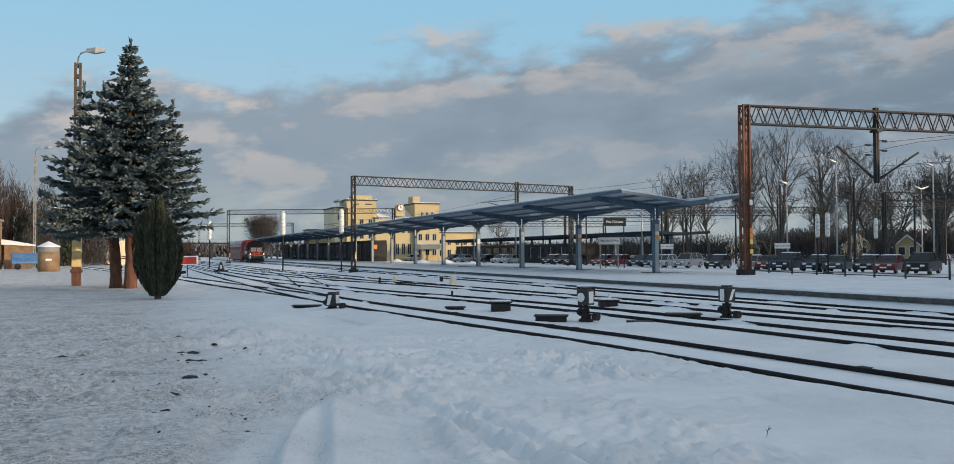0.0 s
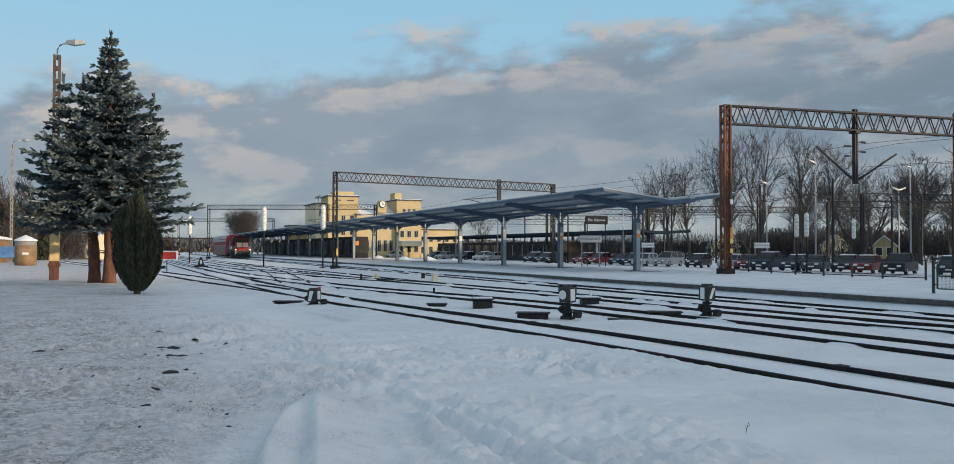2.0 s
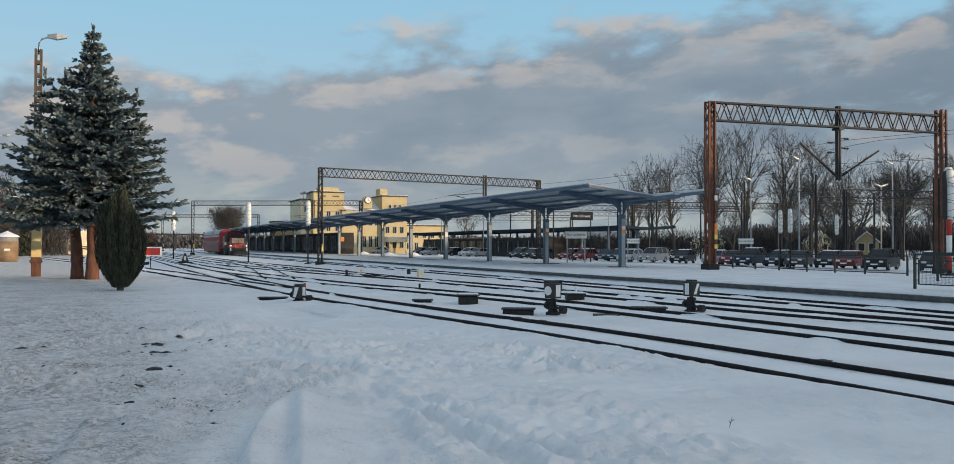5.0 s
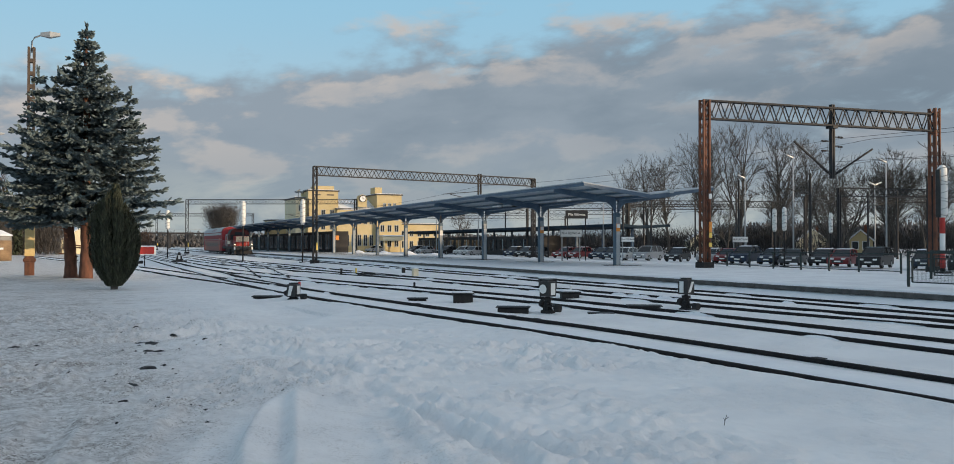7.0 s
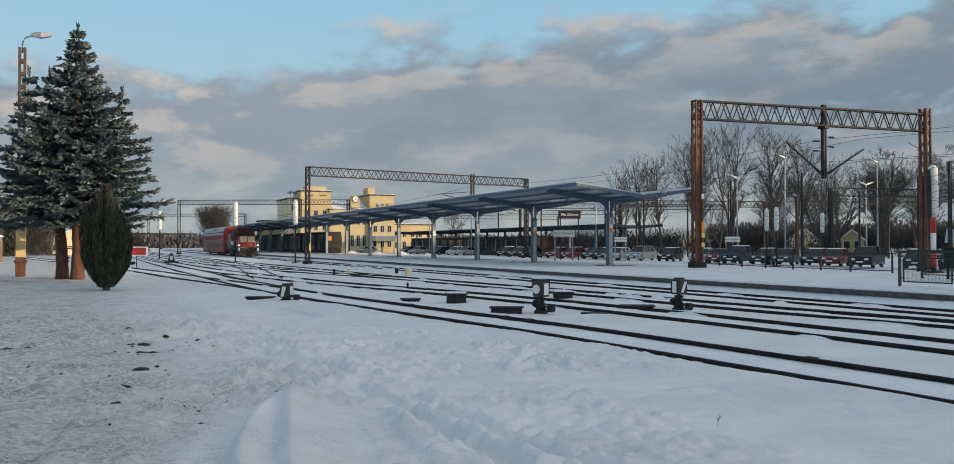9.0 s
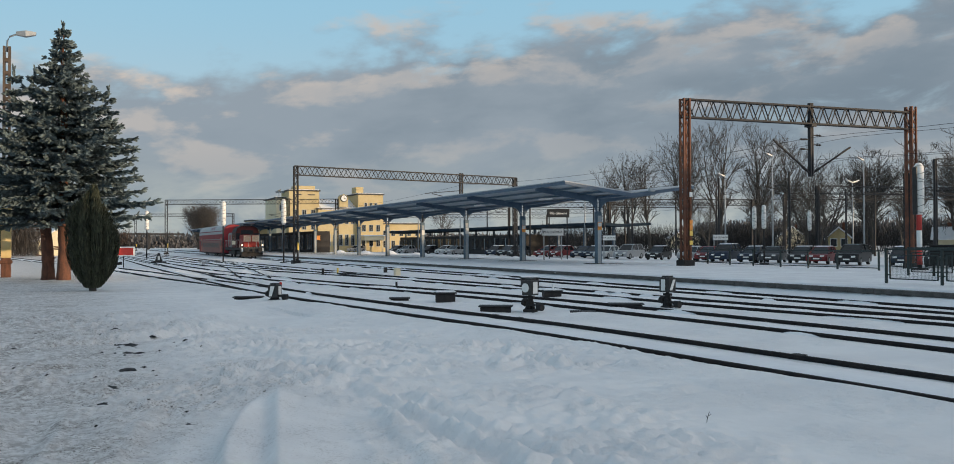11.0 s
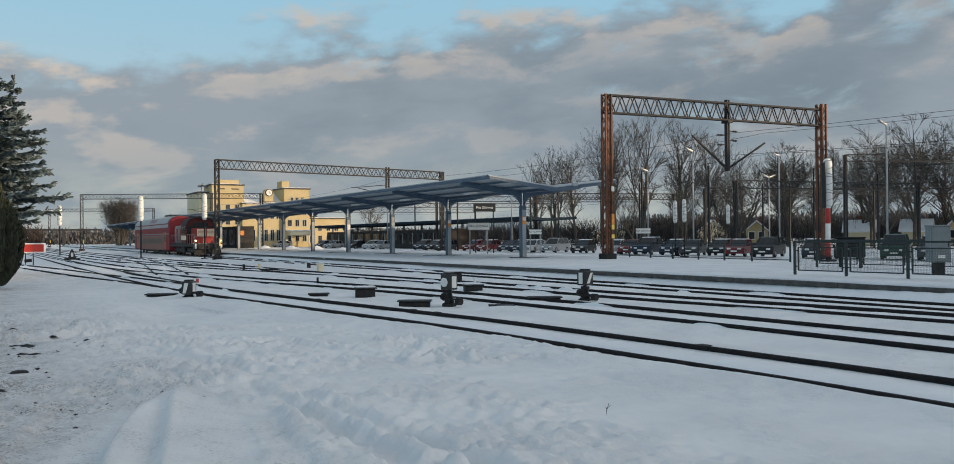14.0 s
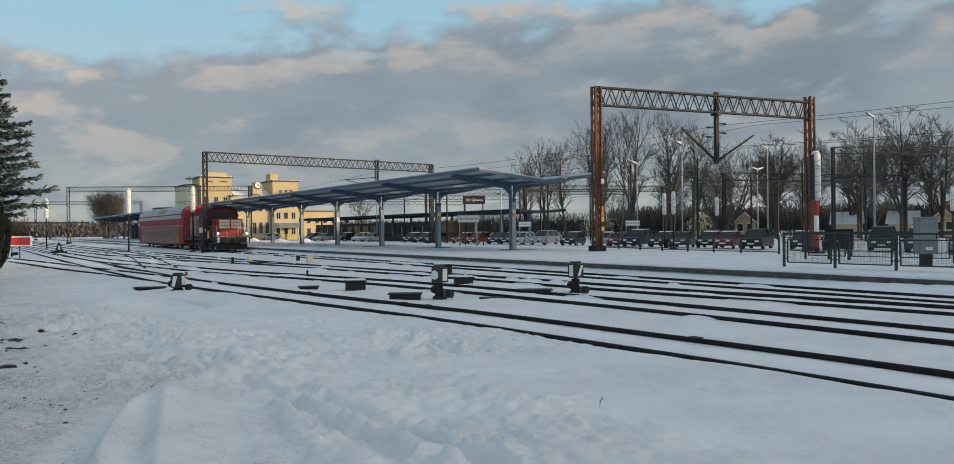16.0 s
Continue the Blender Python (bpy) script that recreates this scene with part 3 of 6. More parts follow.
def build_canopy():
    y0, y1 = 43.2, COL_Y0 + BAY * (N_COL - 1) + 3.5
    cy = thing("platform_canopy", Matrix(), "long blue-grey steel butterfly platform canopy dusted with snow", "canopy")
    zc, ze, xl, xr = 5.05, 5.64, 26.5, 36.3
    n = int((y1 - y0) / 0.22)
    # corrugated roof sheet
    for name, xa, za, xb, zb in (("roof_sheet", xl, ze, COL_X, zc), ("roof_sheet", COL_X, zc, xr, ze)):
        s, rings = Soup(), []
        for i in range(n + 1):
            y = y0 + (y1 - y0) * i / n
            w = 0.05 if i % 2 else 0.0
            rings.append([(xa, y, za + w), (xb, y, zb + w), (xb, y, zb + w - 0.05), (xa, y, za + w - 0.05)])
        part(name, s.loft(rings), SHEET, cy, "corrugated grey-blue roof sheeting")
    for x in (xl + 0.03, xr - 0.03):
        part("edge_beam", Soup().box(x - 0.05, x + 0.05, y0, y1, ze - 0.24, ze - 0.055), BLUEDARK, cy)
    for x, z in ((28.1, 5.45 - 0.06), (29.8, 5.24 - 0.06), (33.0, 5.24 - 0.06), (34.7, 5.45 - 0.06)):
        part("purlin", Soup().box(x - 0.06, x + 0.06, y0 + 0.02, y1 - 0.02, z - 0.14, z - 0.01), BLUE, cy)
    part("gutter", Soup().box(COL_X - 0.16, COL_X + 0.16, y0 + 0.02, y1 - 0.02, zc - 0.22, zc - 0.055, 0.02), BLUEDARK, cy)
    r = random.Random(4)
    for i in range(24):
        a = y0 + 0.3 + (y1 - y0 - 8) * i / 24
        b = a + r.uniform(3, 7)
        w = r.uniform(1.0, 2.6)
        part("roof_snow", Soup().loft([[(COL_X - w, y, zc + 0.62 * w / 4.9 + 0.05), (COL_X + 0.2, y, zc + 0.09), (COL_X + w, y, zc + 0.62 * w / 4.9 + 0.05)] for y in (a, b)], caps=False, closed=False), SNOW, cy, "thin snow lying in the roof valley")
    # fascia over the near gable, its shade put in as deeper blue; end lamp
    part("gable_beam", Soup().loft([[(x, y, z) for x, z in ((xl, ze - 0.06), (COL_X, zc - 0.06), (xr, ze - 0.06), (xr, ze - 0.22), (COL_X, zc - 0.30), (xl, ze - 0.22))] for y in (y0 - 0.05, y0 + 0.05)]), BLUEDARK, cy)
    part("end_lamp", Soup().box(32.6, 33.0, y0 - 0.25, y0 - 0.05, 5.12, 5.36, 0.03), PALE, cy, "small grey lamp housing")

    def arm(sign, y):
        """A tapered arm that swings out of the column in a quarter bend."""
        rings = []
        for t in np.linspace(0, 1, 12):
            if t < 0.45:
                u = t / 0.45
                ang = u * math.pi / 2 * 0.93
                px = COL_X + sign * (0.10 + 1.0 * (1 - math.cos(ang)))
                pz = 3.75 + 0.98 * math.sin(ang)
            else:
                u = (t - 0.45) / 0.55
                px = COL_X + sign * (1.0 + u * 3.75)
                pz = 4.66 + u * 0.56
            top = zc + 0.57 * max(0, (abs(px - COL_X)) / 4.9) - 0.07
            pz = min(pz, top - 0.16)
            rings.append([(px, y - 0.09, pz), (px, y + 0.09, pz), (px - sign * 0.0, y + 0.09, max(top, pz + 0.05)), (px, y - 0.09, max(top, pz + 0.05))])
        return Soup().loft(rings)

    for k in range(N_COL):
        y = COL_Y0 + BAY * k
        col = part("column", Soup().box(COL_X - 0.20, COL_X + 0.20, y - 0.16, y + 0.16, PT - 0.1, 4.0, 0.03), BLUE, cy)
        part("arm", arm(-1, y), BLUEDARK, cy)
        part("arm", arm(1, y), BLUEDARK, cy)
        # low sun on the column is put in as a paler strip
        part("column_web", Soup().box(COL_X - 0.13, COL_X + 0.13, y - 0.168, y + 0.168, PT, 3.7), PALE, col, "paler web of the column with low sunlight painted in")
        part("base_plate", Soup().box(COL_X - 0.3, COL_X + 0.3, y - 0.28, y + 0.28, PT - 0.1, PT + 0.03), EDGE, cy)
        if k < 4:
            # orange on the first two stands in for a patch of low sun
            part("notice", Soup().box(COL_X - 0.15, COL_X + 0.15, y - 0.20, y - 0.176, 2.75, 3.25), ORANGE if k < 2 else WHITEP, col, "small notice, orange where low sunlight is painted in")
            part("notice_sheet", Soup().box(COL_X - 0.13, COL_X + 0.13, y - 0.208, y - 0.203, 2.98, 3.22), WHITEP, col, "white notice sheet")
        if k < 12:
            part("tube_lamp", Soup().box(29.0, 29.35, y + 2.4, y + 3.8, 4.86, 4.98, 0.02), WHITEP, cy, "white tubular lamp under the roof")
    return cy


build_canopy()


# ---- overhead line gantries ----
def lattice_leg(x, y, z0, z1, w, mat, parent, lead, d=None):
    d = d or w
    leg = part("leg", Soup(), mat, parent)
    s = Soup()
    for a in (-w / 2, w / 2):
        for b in (-d / 2, d / 2):
            s.beam((x + a, y + b, z0), (x + a, y + b, z1), 0.10 if mat is not RUST else (0.19 if a * lead > 0 else 0.12), 0.10)
    n = max(4, int((z1 - z0) / 0.62))
    for i in range(n):
        za, zb = z0 + (z1 - z0) * i / n, z0 + (z1 - z0) * (i + 1) / n
        for b in (-d / 2, d / 2):
            s.beam((x - w / 2, y + b, za if i % 2 else zb), (x + w / 2, y + b, zb if i % 2 else za), 0.045)
        for a in (-w / 2, w / 2):
            s.beam((x + a, y - d / 2, za if i % 2 else zb), (x + a, y + d / 2, zb if i % 2 else za), 0.045)
    me = leg.data
    me.clear_geometry()
    me.from_pydata(s.v, [], s.f)
    me.update()
    part("footing", Soup().box(x - w / 2 - 0.22, x + w / 2 + 0.22, y - d / 2 - 0.2, y + d / 2 + 0.2, z0 - 0.3, z0 + 0.22, 0.04), IRON, leg, "dark concrete footing")
    return leg


def truss(p, q, depth, width, mat, parent, n):
    """A lattice beam from p to q at its top chord."""
    p, q = Vector(p), Vector(q)
    d = (q - p).normalized()
    side = Vector((-d.y, d.x, 0)) * (width / 2)
    dn = Vector((0, 0, -depth))
    s = Soup()
    for o in (side, -side):
        s.beam(p + o, q + o, 0.10)
        s.beam(p + o + dn, q + o + dn, 0.10)
        top, foot = (Vector(), dn) if o is side else (dn, Vector())
        for i in range(n):
            a, b = p + (q - p) * (i / n), p + (q - p) * ((i + 1) / n)
            m = (a + b) / 2
            s.beam(a + o + foot, m + o + top, 0.05)
            s.beam(m + o + top, b + o + foot, 0.05)
    for i in range(n + 1):
        a = p + (q - p) * (i / n)
        s.beam(a + side, a - side, 0.05)
        s.beam(a + side + dn, a - side + dn, 0.05)
    return part("truss_beam", s, mat, parent)


def build_gantries():
    g = thing("gantry", Matrix(), "red-oxide lattice gantry over the platform with a dark truss beam", "gantry", "overhead line gantries")
    a = lattice_leg(33.03, 40.1, 0.62, 10.56, 0.40, RUST, g, 1, 0.36)
    b = lattice_leg(48.72, 36.8, 0.30, 10.62, 0.42, RUST, g, -1, 0.40)
    truss((32.9, 40.15, 10.52), (48.85, 36.75, 10.24), 1.08, 0.30, DARKSTEEL, g, 19)
    for z0, z1, mt in ((4.62, 4.92, WHITEP), (1.75, 2.0, YELLOWP), (2.3, 2.6, YELLOWP), (3.0, 3.25, ORANGE), (2.62, 2.98, ORANGE)):
        part("paint_band", Soup().box(33.14, 33.34, 39.80, 39.845, z0, z1), mt, a)
    for z0, z1, mt in ((1.7, 2.3, YELLOWP), (2.4, 3.4, ORANGE)):
        part("paint_band", Soup().box(48.83, 49.02, 36.50, 36.54, z0, z1), mt, b)
    # hanging post that carries the contact line arms
    px, py = 41.5, 38.35
    post = part("drop_post", Soup().box(px - 0.12, px - 0.02, py - 0.12, py + 0.12, 6.0, 10.6).box(px + 0.04, px + 0.14, py - 0.12, py + 0.12, 6.0, 10.6).box(px - 0.2, px + 0.2, py - 0.3, py + 0.3, 9.1, 9.24), DARKSTEEL, g)
    for ex, ez in ((-3.1, 2.0), (3.5, 1.85)):
        part("strut", Soup().beam((px, py, 6.15), (px + ex, py, 6.15 + ez), 0.09), IRON, post)
        part("insulator", Soup().tube([(px + ex * u, py, 6.15 + ez * u) for u in (0.10, 0.12, 0.14, 0.16, 0.18, 0.20, 0.22)], [0.06, 0.11, 0.06, 0.11, 0.06, 0.11, 0.06], 8), IRON, post)
    for z in (7.7, 8.3):
        part("insulator", Soup().tube([(px - 0.9, py, z), (px - 0.75, py, z), (px - 0.7, py, z), (px - 0.55, py, z), (px - 0.5, py, z), (px, py, z)], [0.035, 0.075, 0.035, 0.075, 0.035, 0.03], 8), IRON, post)
        part("insulator", Soup().tube([(px + 0.9, py, z + .3), (px + 0.75, py, z + .3), (px + 0.7, py, z + .3), (px + 0.55, py, z + .3), (px + 0.5, py, z + .3), (px, py, z + .3)], [0.035, 0.075, 0.035, 0.075, 0.035, 0.03], 8), IRON, post)
    for xl, xr, yl, yr, zt, w in ((18.8, 44.9, 79.3, 84.0, 9.30, 0.34), (15.1, 43.4, 166, 151, 10.15, 0.45), (15.6, 41.0, 265, 250, 10.8, 0.5)):
        g = thing("gantry", Matrix(), "dark steel gantry spanning tracks and platform", "gantry", "overhead line gantries")
        a = lattice_leg(xl, yl, 0.12, zt, w, DARKSTEEL, g, 1)
        lattice_leg(xr, yr, 0.42, zt, w, DARKSTEEL, g, 1)
        truss((xl - 0.1, yl, zt), (xr + 0.1, yr, zt), 0.85, 0.22, DARKSTEEL, g, 26)
        part("paint_band", Soup().box(xl + w * 0.3, xl + w * 0.72, yl - w / 2 - 0.07, yl - w / 2 - 0.05, 1.3, 2.0), YELLOWP, a)
        px, py = xl + (xr - xl) * 0.72, yl + (yr - yl) * 0.72
        part("drop_post", Soup().box(px - 0.2, px - 0.06, py - 0.1, py + 0.1, 6.0, zt + 0.2).box(px + 0.08, px + 0.22, py - 0.1, py + 0.1, 6.0, zt + 0.2), DARKSTEEL, g)
        part("cantilever", Soup().beam((px, py, 7.6), (px - 4.2, py, 7.2), 0.07).beam((px, py, 6.5), (px - 3.4, py, 7.2), 0.07), IRON, g)


build_gantries()


def build_wires():
    def wire(name, pts, r=0.014):
        part_ = Soup()
        line = []
        for (a, b) in zip(pts[:-1], pts[1:]):
            a, b = Vector(a), Vector(b)
            sag = (b - a).length * 0.012
            for i in range(12):
                t = i / 12
                p = a.lerp(b, t)
                p.z -= sag * 4 * t * (1 - t)
                line.append(p)
        line.append(Vector(pts[-1]))
        ob = part(name, part_.tube(line, r, 4), IRON)
        tagged(ob, "thin dark overhead line wire under tension", "wire", "overhead wires")
    wire("overhead_wire", [(36.2, -60, 8.6), (41.3, 38.2, 8.4), (37.6, 82.5, 8.2), (35.5, 155, 8.2)])
    wire("overhead_wire", [(36.2, -60, 6.9), (41.3, 38.2, 7.0), (37.6, 82.5, 6.8), (35.5, 155, 6.8)])
    wire("overhead_wire", [(50, -60, 9.6), (44.6, 38.0, 8.6), (44.0, 84, 8.3)])
    wire("overhead_wire", [(50, -60, 7.6), (44.6, 38.0, 7.2), (44.0, 84, 7.0)])
    wire("overhead_wire", [(70, -40, 9.0), (68, 60, 8.2), (62, 150, 8.0)])
    wire("overhead_wire", [(70, -40, 7.2), (68, 60, 6.8), (62, 150, 6.6)])


build_wires()


# ---- signals out of use, wrapped in white ----
def build_signal(x, y, z0, top, post_mat, group, r=0.25, banded=False):
    s = thing("railway_signal", pose(x, y, z0), "signal head wrapped in white sheeting on a slim post", "signal", group)
    h = top - z0
    cap = h * 0.40 if not banded else 2.55
    post = part("post", Soup().tube([(0, 0, -0.1), (0, 0, h - cap * 0.6)], 0.075 if not banded else 0.11, 10), post_mat, s, smooth=True)
    part("wrapped_head", Soup().tube([(0, 0, h - cap), (0, 0, h - cap * 0.93), (0, 0, h - cap * 0.5), (0, 0, h - cap * 0.06), (0, 0, h)], [r * 0.55, r, r * 1.05, r * 0.95, r * 0.5], 14), WHITE, s, "white plastic wrapping tied with cord", smooth=True)
    cord = Soup()
    for i in range(9):
        z = h - cap * (0.93 - 0.85 * i / 8)
        a = [(math.cos(t) * r * 1.07, math.sin(t) * r * 1.07, z + 0.09 * math.sin(t + i * 2)) for t in np.linspace(0, 2 * math.pi, 15)]
        cord.tube(a, 0.012, 4)
    part("cord", cord, IRON, s)
    part("foot", Soup().box(-0.3, 0.3, -0.3, 0.3, -0.15, 0.10, 0.03), IRON, s)
    if banded:
        for i, (a, b, m) in enumerate(((0.25, 1.0, REDP), (1.0, 1.95, WHITEP), (1.95, 3.1, REDP))):
            part("band", Soup().tube([(0, 0, a), (0, 0, b)], 0.125, 12), m, s, smooth=True)
        part("ladder", Soup().beam((-0.38, 0.25, 0.1), (-0.38, 0.25, h - 0.5), 0.05).beam((-0.75, 0.25, 0.1), (-0.75, 0.25, h - 0.5), 0.05), IRON, s)
        part("back_board", Soup().box(-0.34, -0.25, -0.12, 0.12, h - cap, h - 0.2, 0.02), BLACKP, s)
    return s


build_signal(13.3, 87.0, 0.0, 6.2, IRON, "wrapped signals")
build_signal(18.6, 83.6, 0.0, 6.35, IRON, "wrapped signals")
build_signal(8.0, 113.5, 0.0, 6.15, IRON, "wrapped signals")
build_signal(37.6, 28.0, PT, 5.78, IRON, "wrapped signals", 0.23, True)


# ---- lamps ----
YARDCREAM = material("cream_yellow_paint", (0.62, 0.44, 0.17), (0.78, 0.60, 0.30), scale=2.5, rough=0.7, detail=9)


def build_pole_lamp(x, y, h, reach, yellow):
    lp = thing("street_lamp", pose(x, y, 0), "tall rusty steel yard lamp with a yellow-painted foot" if yellow else "slim lattice lamp post with a curved arm", "lamp")
    r = 0.2 if yellow else 0.17
    post = part("post", Soup().box(-r, -r * 0.35, -r, r, 0, h).box(r * 0.35, r, -r, r, 0, h), POLE if yellow else CONCRETE, lp, "brown weathered twin-channel post")
    for i in range(int(h / 0.75) - 1):
        part("batten", Soup().box(-r * 0.4, r * 0.4, -r * 0.9, r * 0.9, 1.2 + i * 0.75, 1.42 + i * 0.75), POLE if yellow else CONCRETE, post)
    if yellow:
        part("painted_foot", Soup().box(-r - 0.05, r + 0.05, -r - 0.03, r + 0.03, 1.15, 4.0), YARDCREAM, lp, "cream-yellow painted lower post")
        part("slot", Soup().box(-0.08, 0.06, -r - 0.036, -r - 0.031, 2.9, 3.6), BLACKP, lp)
        part("collar", Soup().box(-0.34, 0.32, -0.28, 0.28, 0.80, 1.02, 0.05), BARK, lp, "rusty clamp collar")
        part("stub_post", Soup().box(-0.26, 0.24, -0.24, 0.24, -0.2, 1.18, 0.03), BARK, lp, "rusty buried stub")
    part("arm", Soup().tube([(0, 0, h - 0.3), (0.02, 0, h + 0.35), (0.15, 0, h + 0.6), (0.4, 0, h + 0.72), (reach, 0, h + 0.8)], 0.05, 8), GALV, lp, smooth=True)
    part("head", Soup().loft([[(reach - 0.1, -0.1, h + 0.72), (reach - 0.1, 0.1, h + 0.72), (reach - 0.1, 0.1, h + 0.9), (reach - 0.1, -0.1, h + 0.9)],
                              [(reach + 0.4, -0.22, h + 0.66), (reach + 0.4, 0.22, h + 0.66), (reach + 0.4, 0.2, h + 1.0), (reach + 0.4, -0.2, h + 1.0)],
                              [(reach + 0.95, -0.13, h + 0.80), (reach + 0.95, 0.13, h + 0.80), (reach + 0.95, 0.1, h + 0.98), (reach + 0.95, -0.1, h + 0.98)]]), GALV, lp, "grey lamp head")
    return lp


build_pole_lamp(-3.65, 55.3, 13.35, 0.55, True)
build_pole_lamp(-14.0, 131.0, 16.0, 1.2, False)


def build_slim_lamp(x, y, h, twin):
    lp = thing("street_lamp", pose(x, y, 0.0), "slim galvanised car park lamp post" + (" with two arms" if twin else ""), "lamp", "car park lamps")
    part("post", Soup().tube([(0, 0, 0), (0, 0, h * 0.5), (0, 0, h)], [0.10, 0.085, 0.06], 8), GALV, lp, smooth=True)
    for sg in ((-1, 1) if twin else (-1,)):
        part("head", Soup().loft([[(sg * 0.05, -0.1, h - 0.05), (sg * 0.05, 0.1, h - 0.05), (sg * 0.05, 0.1, h + 0.08), (sg * 0.05, -0.1, h + 0.08)],
                                  [(sg * 1.1, -0.15, h + 0.28), (sg * 1.1, 0.15, h + 0.28), (sg * 1.1, 0.1, h + 0.4), (sg * 1.1, -0.1, h + 0.4)]]), GALV, lp, "pale lamp head")


for x, y, h, tw in ((69.5, 45.9, 11.6, False), (77.6, 64.4, 10.8, False), (69.3, 69.4, 11.4, False), (68.3, 75.8, 9.6, False), (88.6, 75.2, 9.4, True),
                    (62, 96, 9.5, False), (60, 112, 9.5, False), (58, 128, 9.5, True), (56, 142, 9.5, False)):
    build_slim_lamp(x, y, h, tw)


# ---- trees ----
def needle_twig(s, p, dirn, l, w, rnd):
    """A needled twig: two crossed blades, broadest in the middle."""
    up = Vector((rnd.uniform(-.5, .5), rnd.uniform(-.5, .5), 1)).normalized()
    c = dirn.cross(up).normalized() * w
    e = dirn.cross(c).normalized() * w
    q, m, b = p + dirn * l, p + dirn * l * 0.72, p + dirn * l * 0.2
    o = len(s.v)
    s.v.extend((tuple(p), tuple(b + c * 0.8), tuple(m + c), tuple(q), tuple(m - c), tuple(b - c * 0.8), tuple(b + e * 0.8), tuple(m + e), tuple(m - e), tuple(b - e * 0.8)))
    s.f.extend(((o, o + 1, o + 2, o + 3, o + 4, o + 5), (o, o + 6, o + 7, o + 3, o + 8, o + 9)))


def spruce_branch(s, fr, base, ang, length, droop, rnd):
    """A bough that dips and turns up at its tip, with bushy side shoots."""
    n = max(2, int(length * 3.2))
    d = Vector((math.cos(ang), math.sin(ang), 0))
    side = Vector((-d.y, d.x, 0))
    sway = rnd.uniform(-.12, .12)
    pts = []
    for i in range(n + 1):
        t = i / n
        pts.append(base + d * (length * t) + side * (sway * length * t * t) + Vector((0, 0, length * (0.08 * t - droop * t * t + 0.42 * max(0, t - 0.62) ** 1.4))))
    for i in range(1, n + 1):
        t = i / n
        if t < 0.22 and length > 1.6:
            continue
        span = (0.30 + 0.55 * math.sin(math.pi * min(1, t * 0.9 + 0.1))) * min(1.0, 0.10 + length * 0.34)
        for sg in (-1, 1):
            for k in range(4):
                p = pts[i].lerp(pts[i - 1], rnd.random())
                a = rnd.uniform(0.3, 1.2)
                dirn = (d * math.cos(a) + side * sg * math.sin(a) + Vector((0, 0, rnd.uniform(-0.55, 0.16)))).normalized()
                l = span * rnd.uniform(0.4, 1.05)
                needle_twig(s, p, dirn, l, rnd.uniform(0.045, 0.075), rnd)
                # short shoots on the side twigs
                for u in (0.45, 0.8):
                    if rnd.random() < 0.55:
                        dd = (dirn + d * 0.5 + Vector((rnd.uniform(-.7, .7), rnd.uniform(-.7, .7), rnd.uniform(-.5, .7)))).normalized()
                        needle_twig(s, p + dirn * l * u, dd, rnd.uniform(0.14, 0.30), rnd.uniform(0.04, 0.06), rnd)
    for k in range(5):
        dirn = (d + Vector((rnd.uniform(-.5, .5), rnd.uniform(-.5, .5), rnd.uniform(0.0, .8)))).normalized()
        needle_twig(s, pts[-1] - d * 0.1, dirn, rnd.uniform(0.5, 1.0) * min(0.5, 0.15 + 0.16 * length), 0.045, rnd)
    if length > 1.8 and rnd.random() < 0.26:
        for i in range(int(n * 0.45), n):
            if rnd.random() < 0.7:
                p = pts[i] + Vector((0, 0, 0.05))
                w = rnd.uniform(0.05, 0.16)
                o = len(fr.v)
                fr.v.extend((tuple(p + side * w - d * 0.12), tuple(p + side * w + d * 0.24), tuple(p + Vector((0, 0, 0.05)) + d * 0.1), tuple(p - side * w + d * 0.2), tuple(p - side * w - d * 0.1)))
                fr.f.extend(((o, o + 1, o + 2), (o + 2, o + 3, o + 4), (o, o + 2, o + 4)))


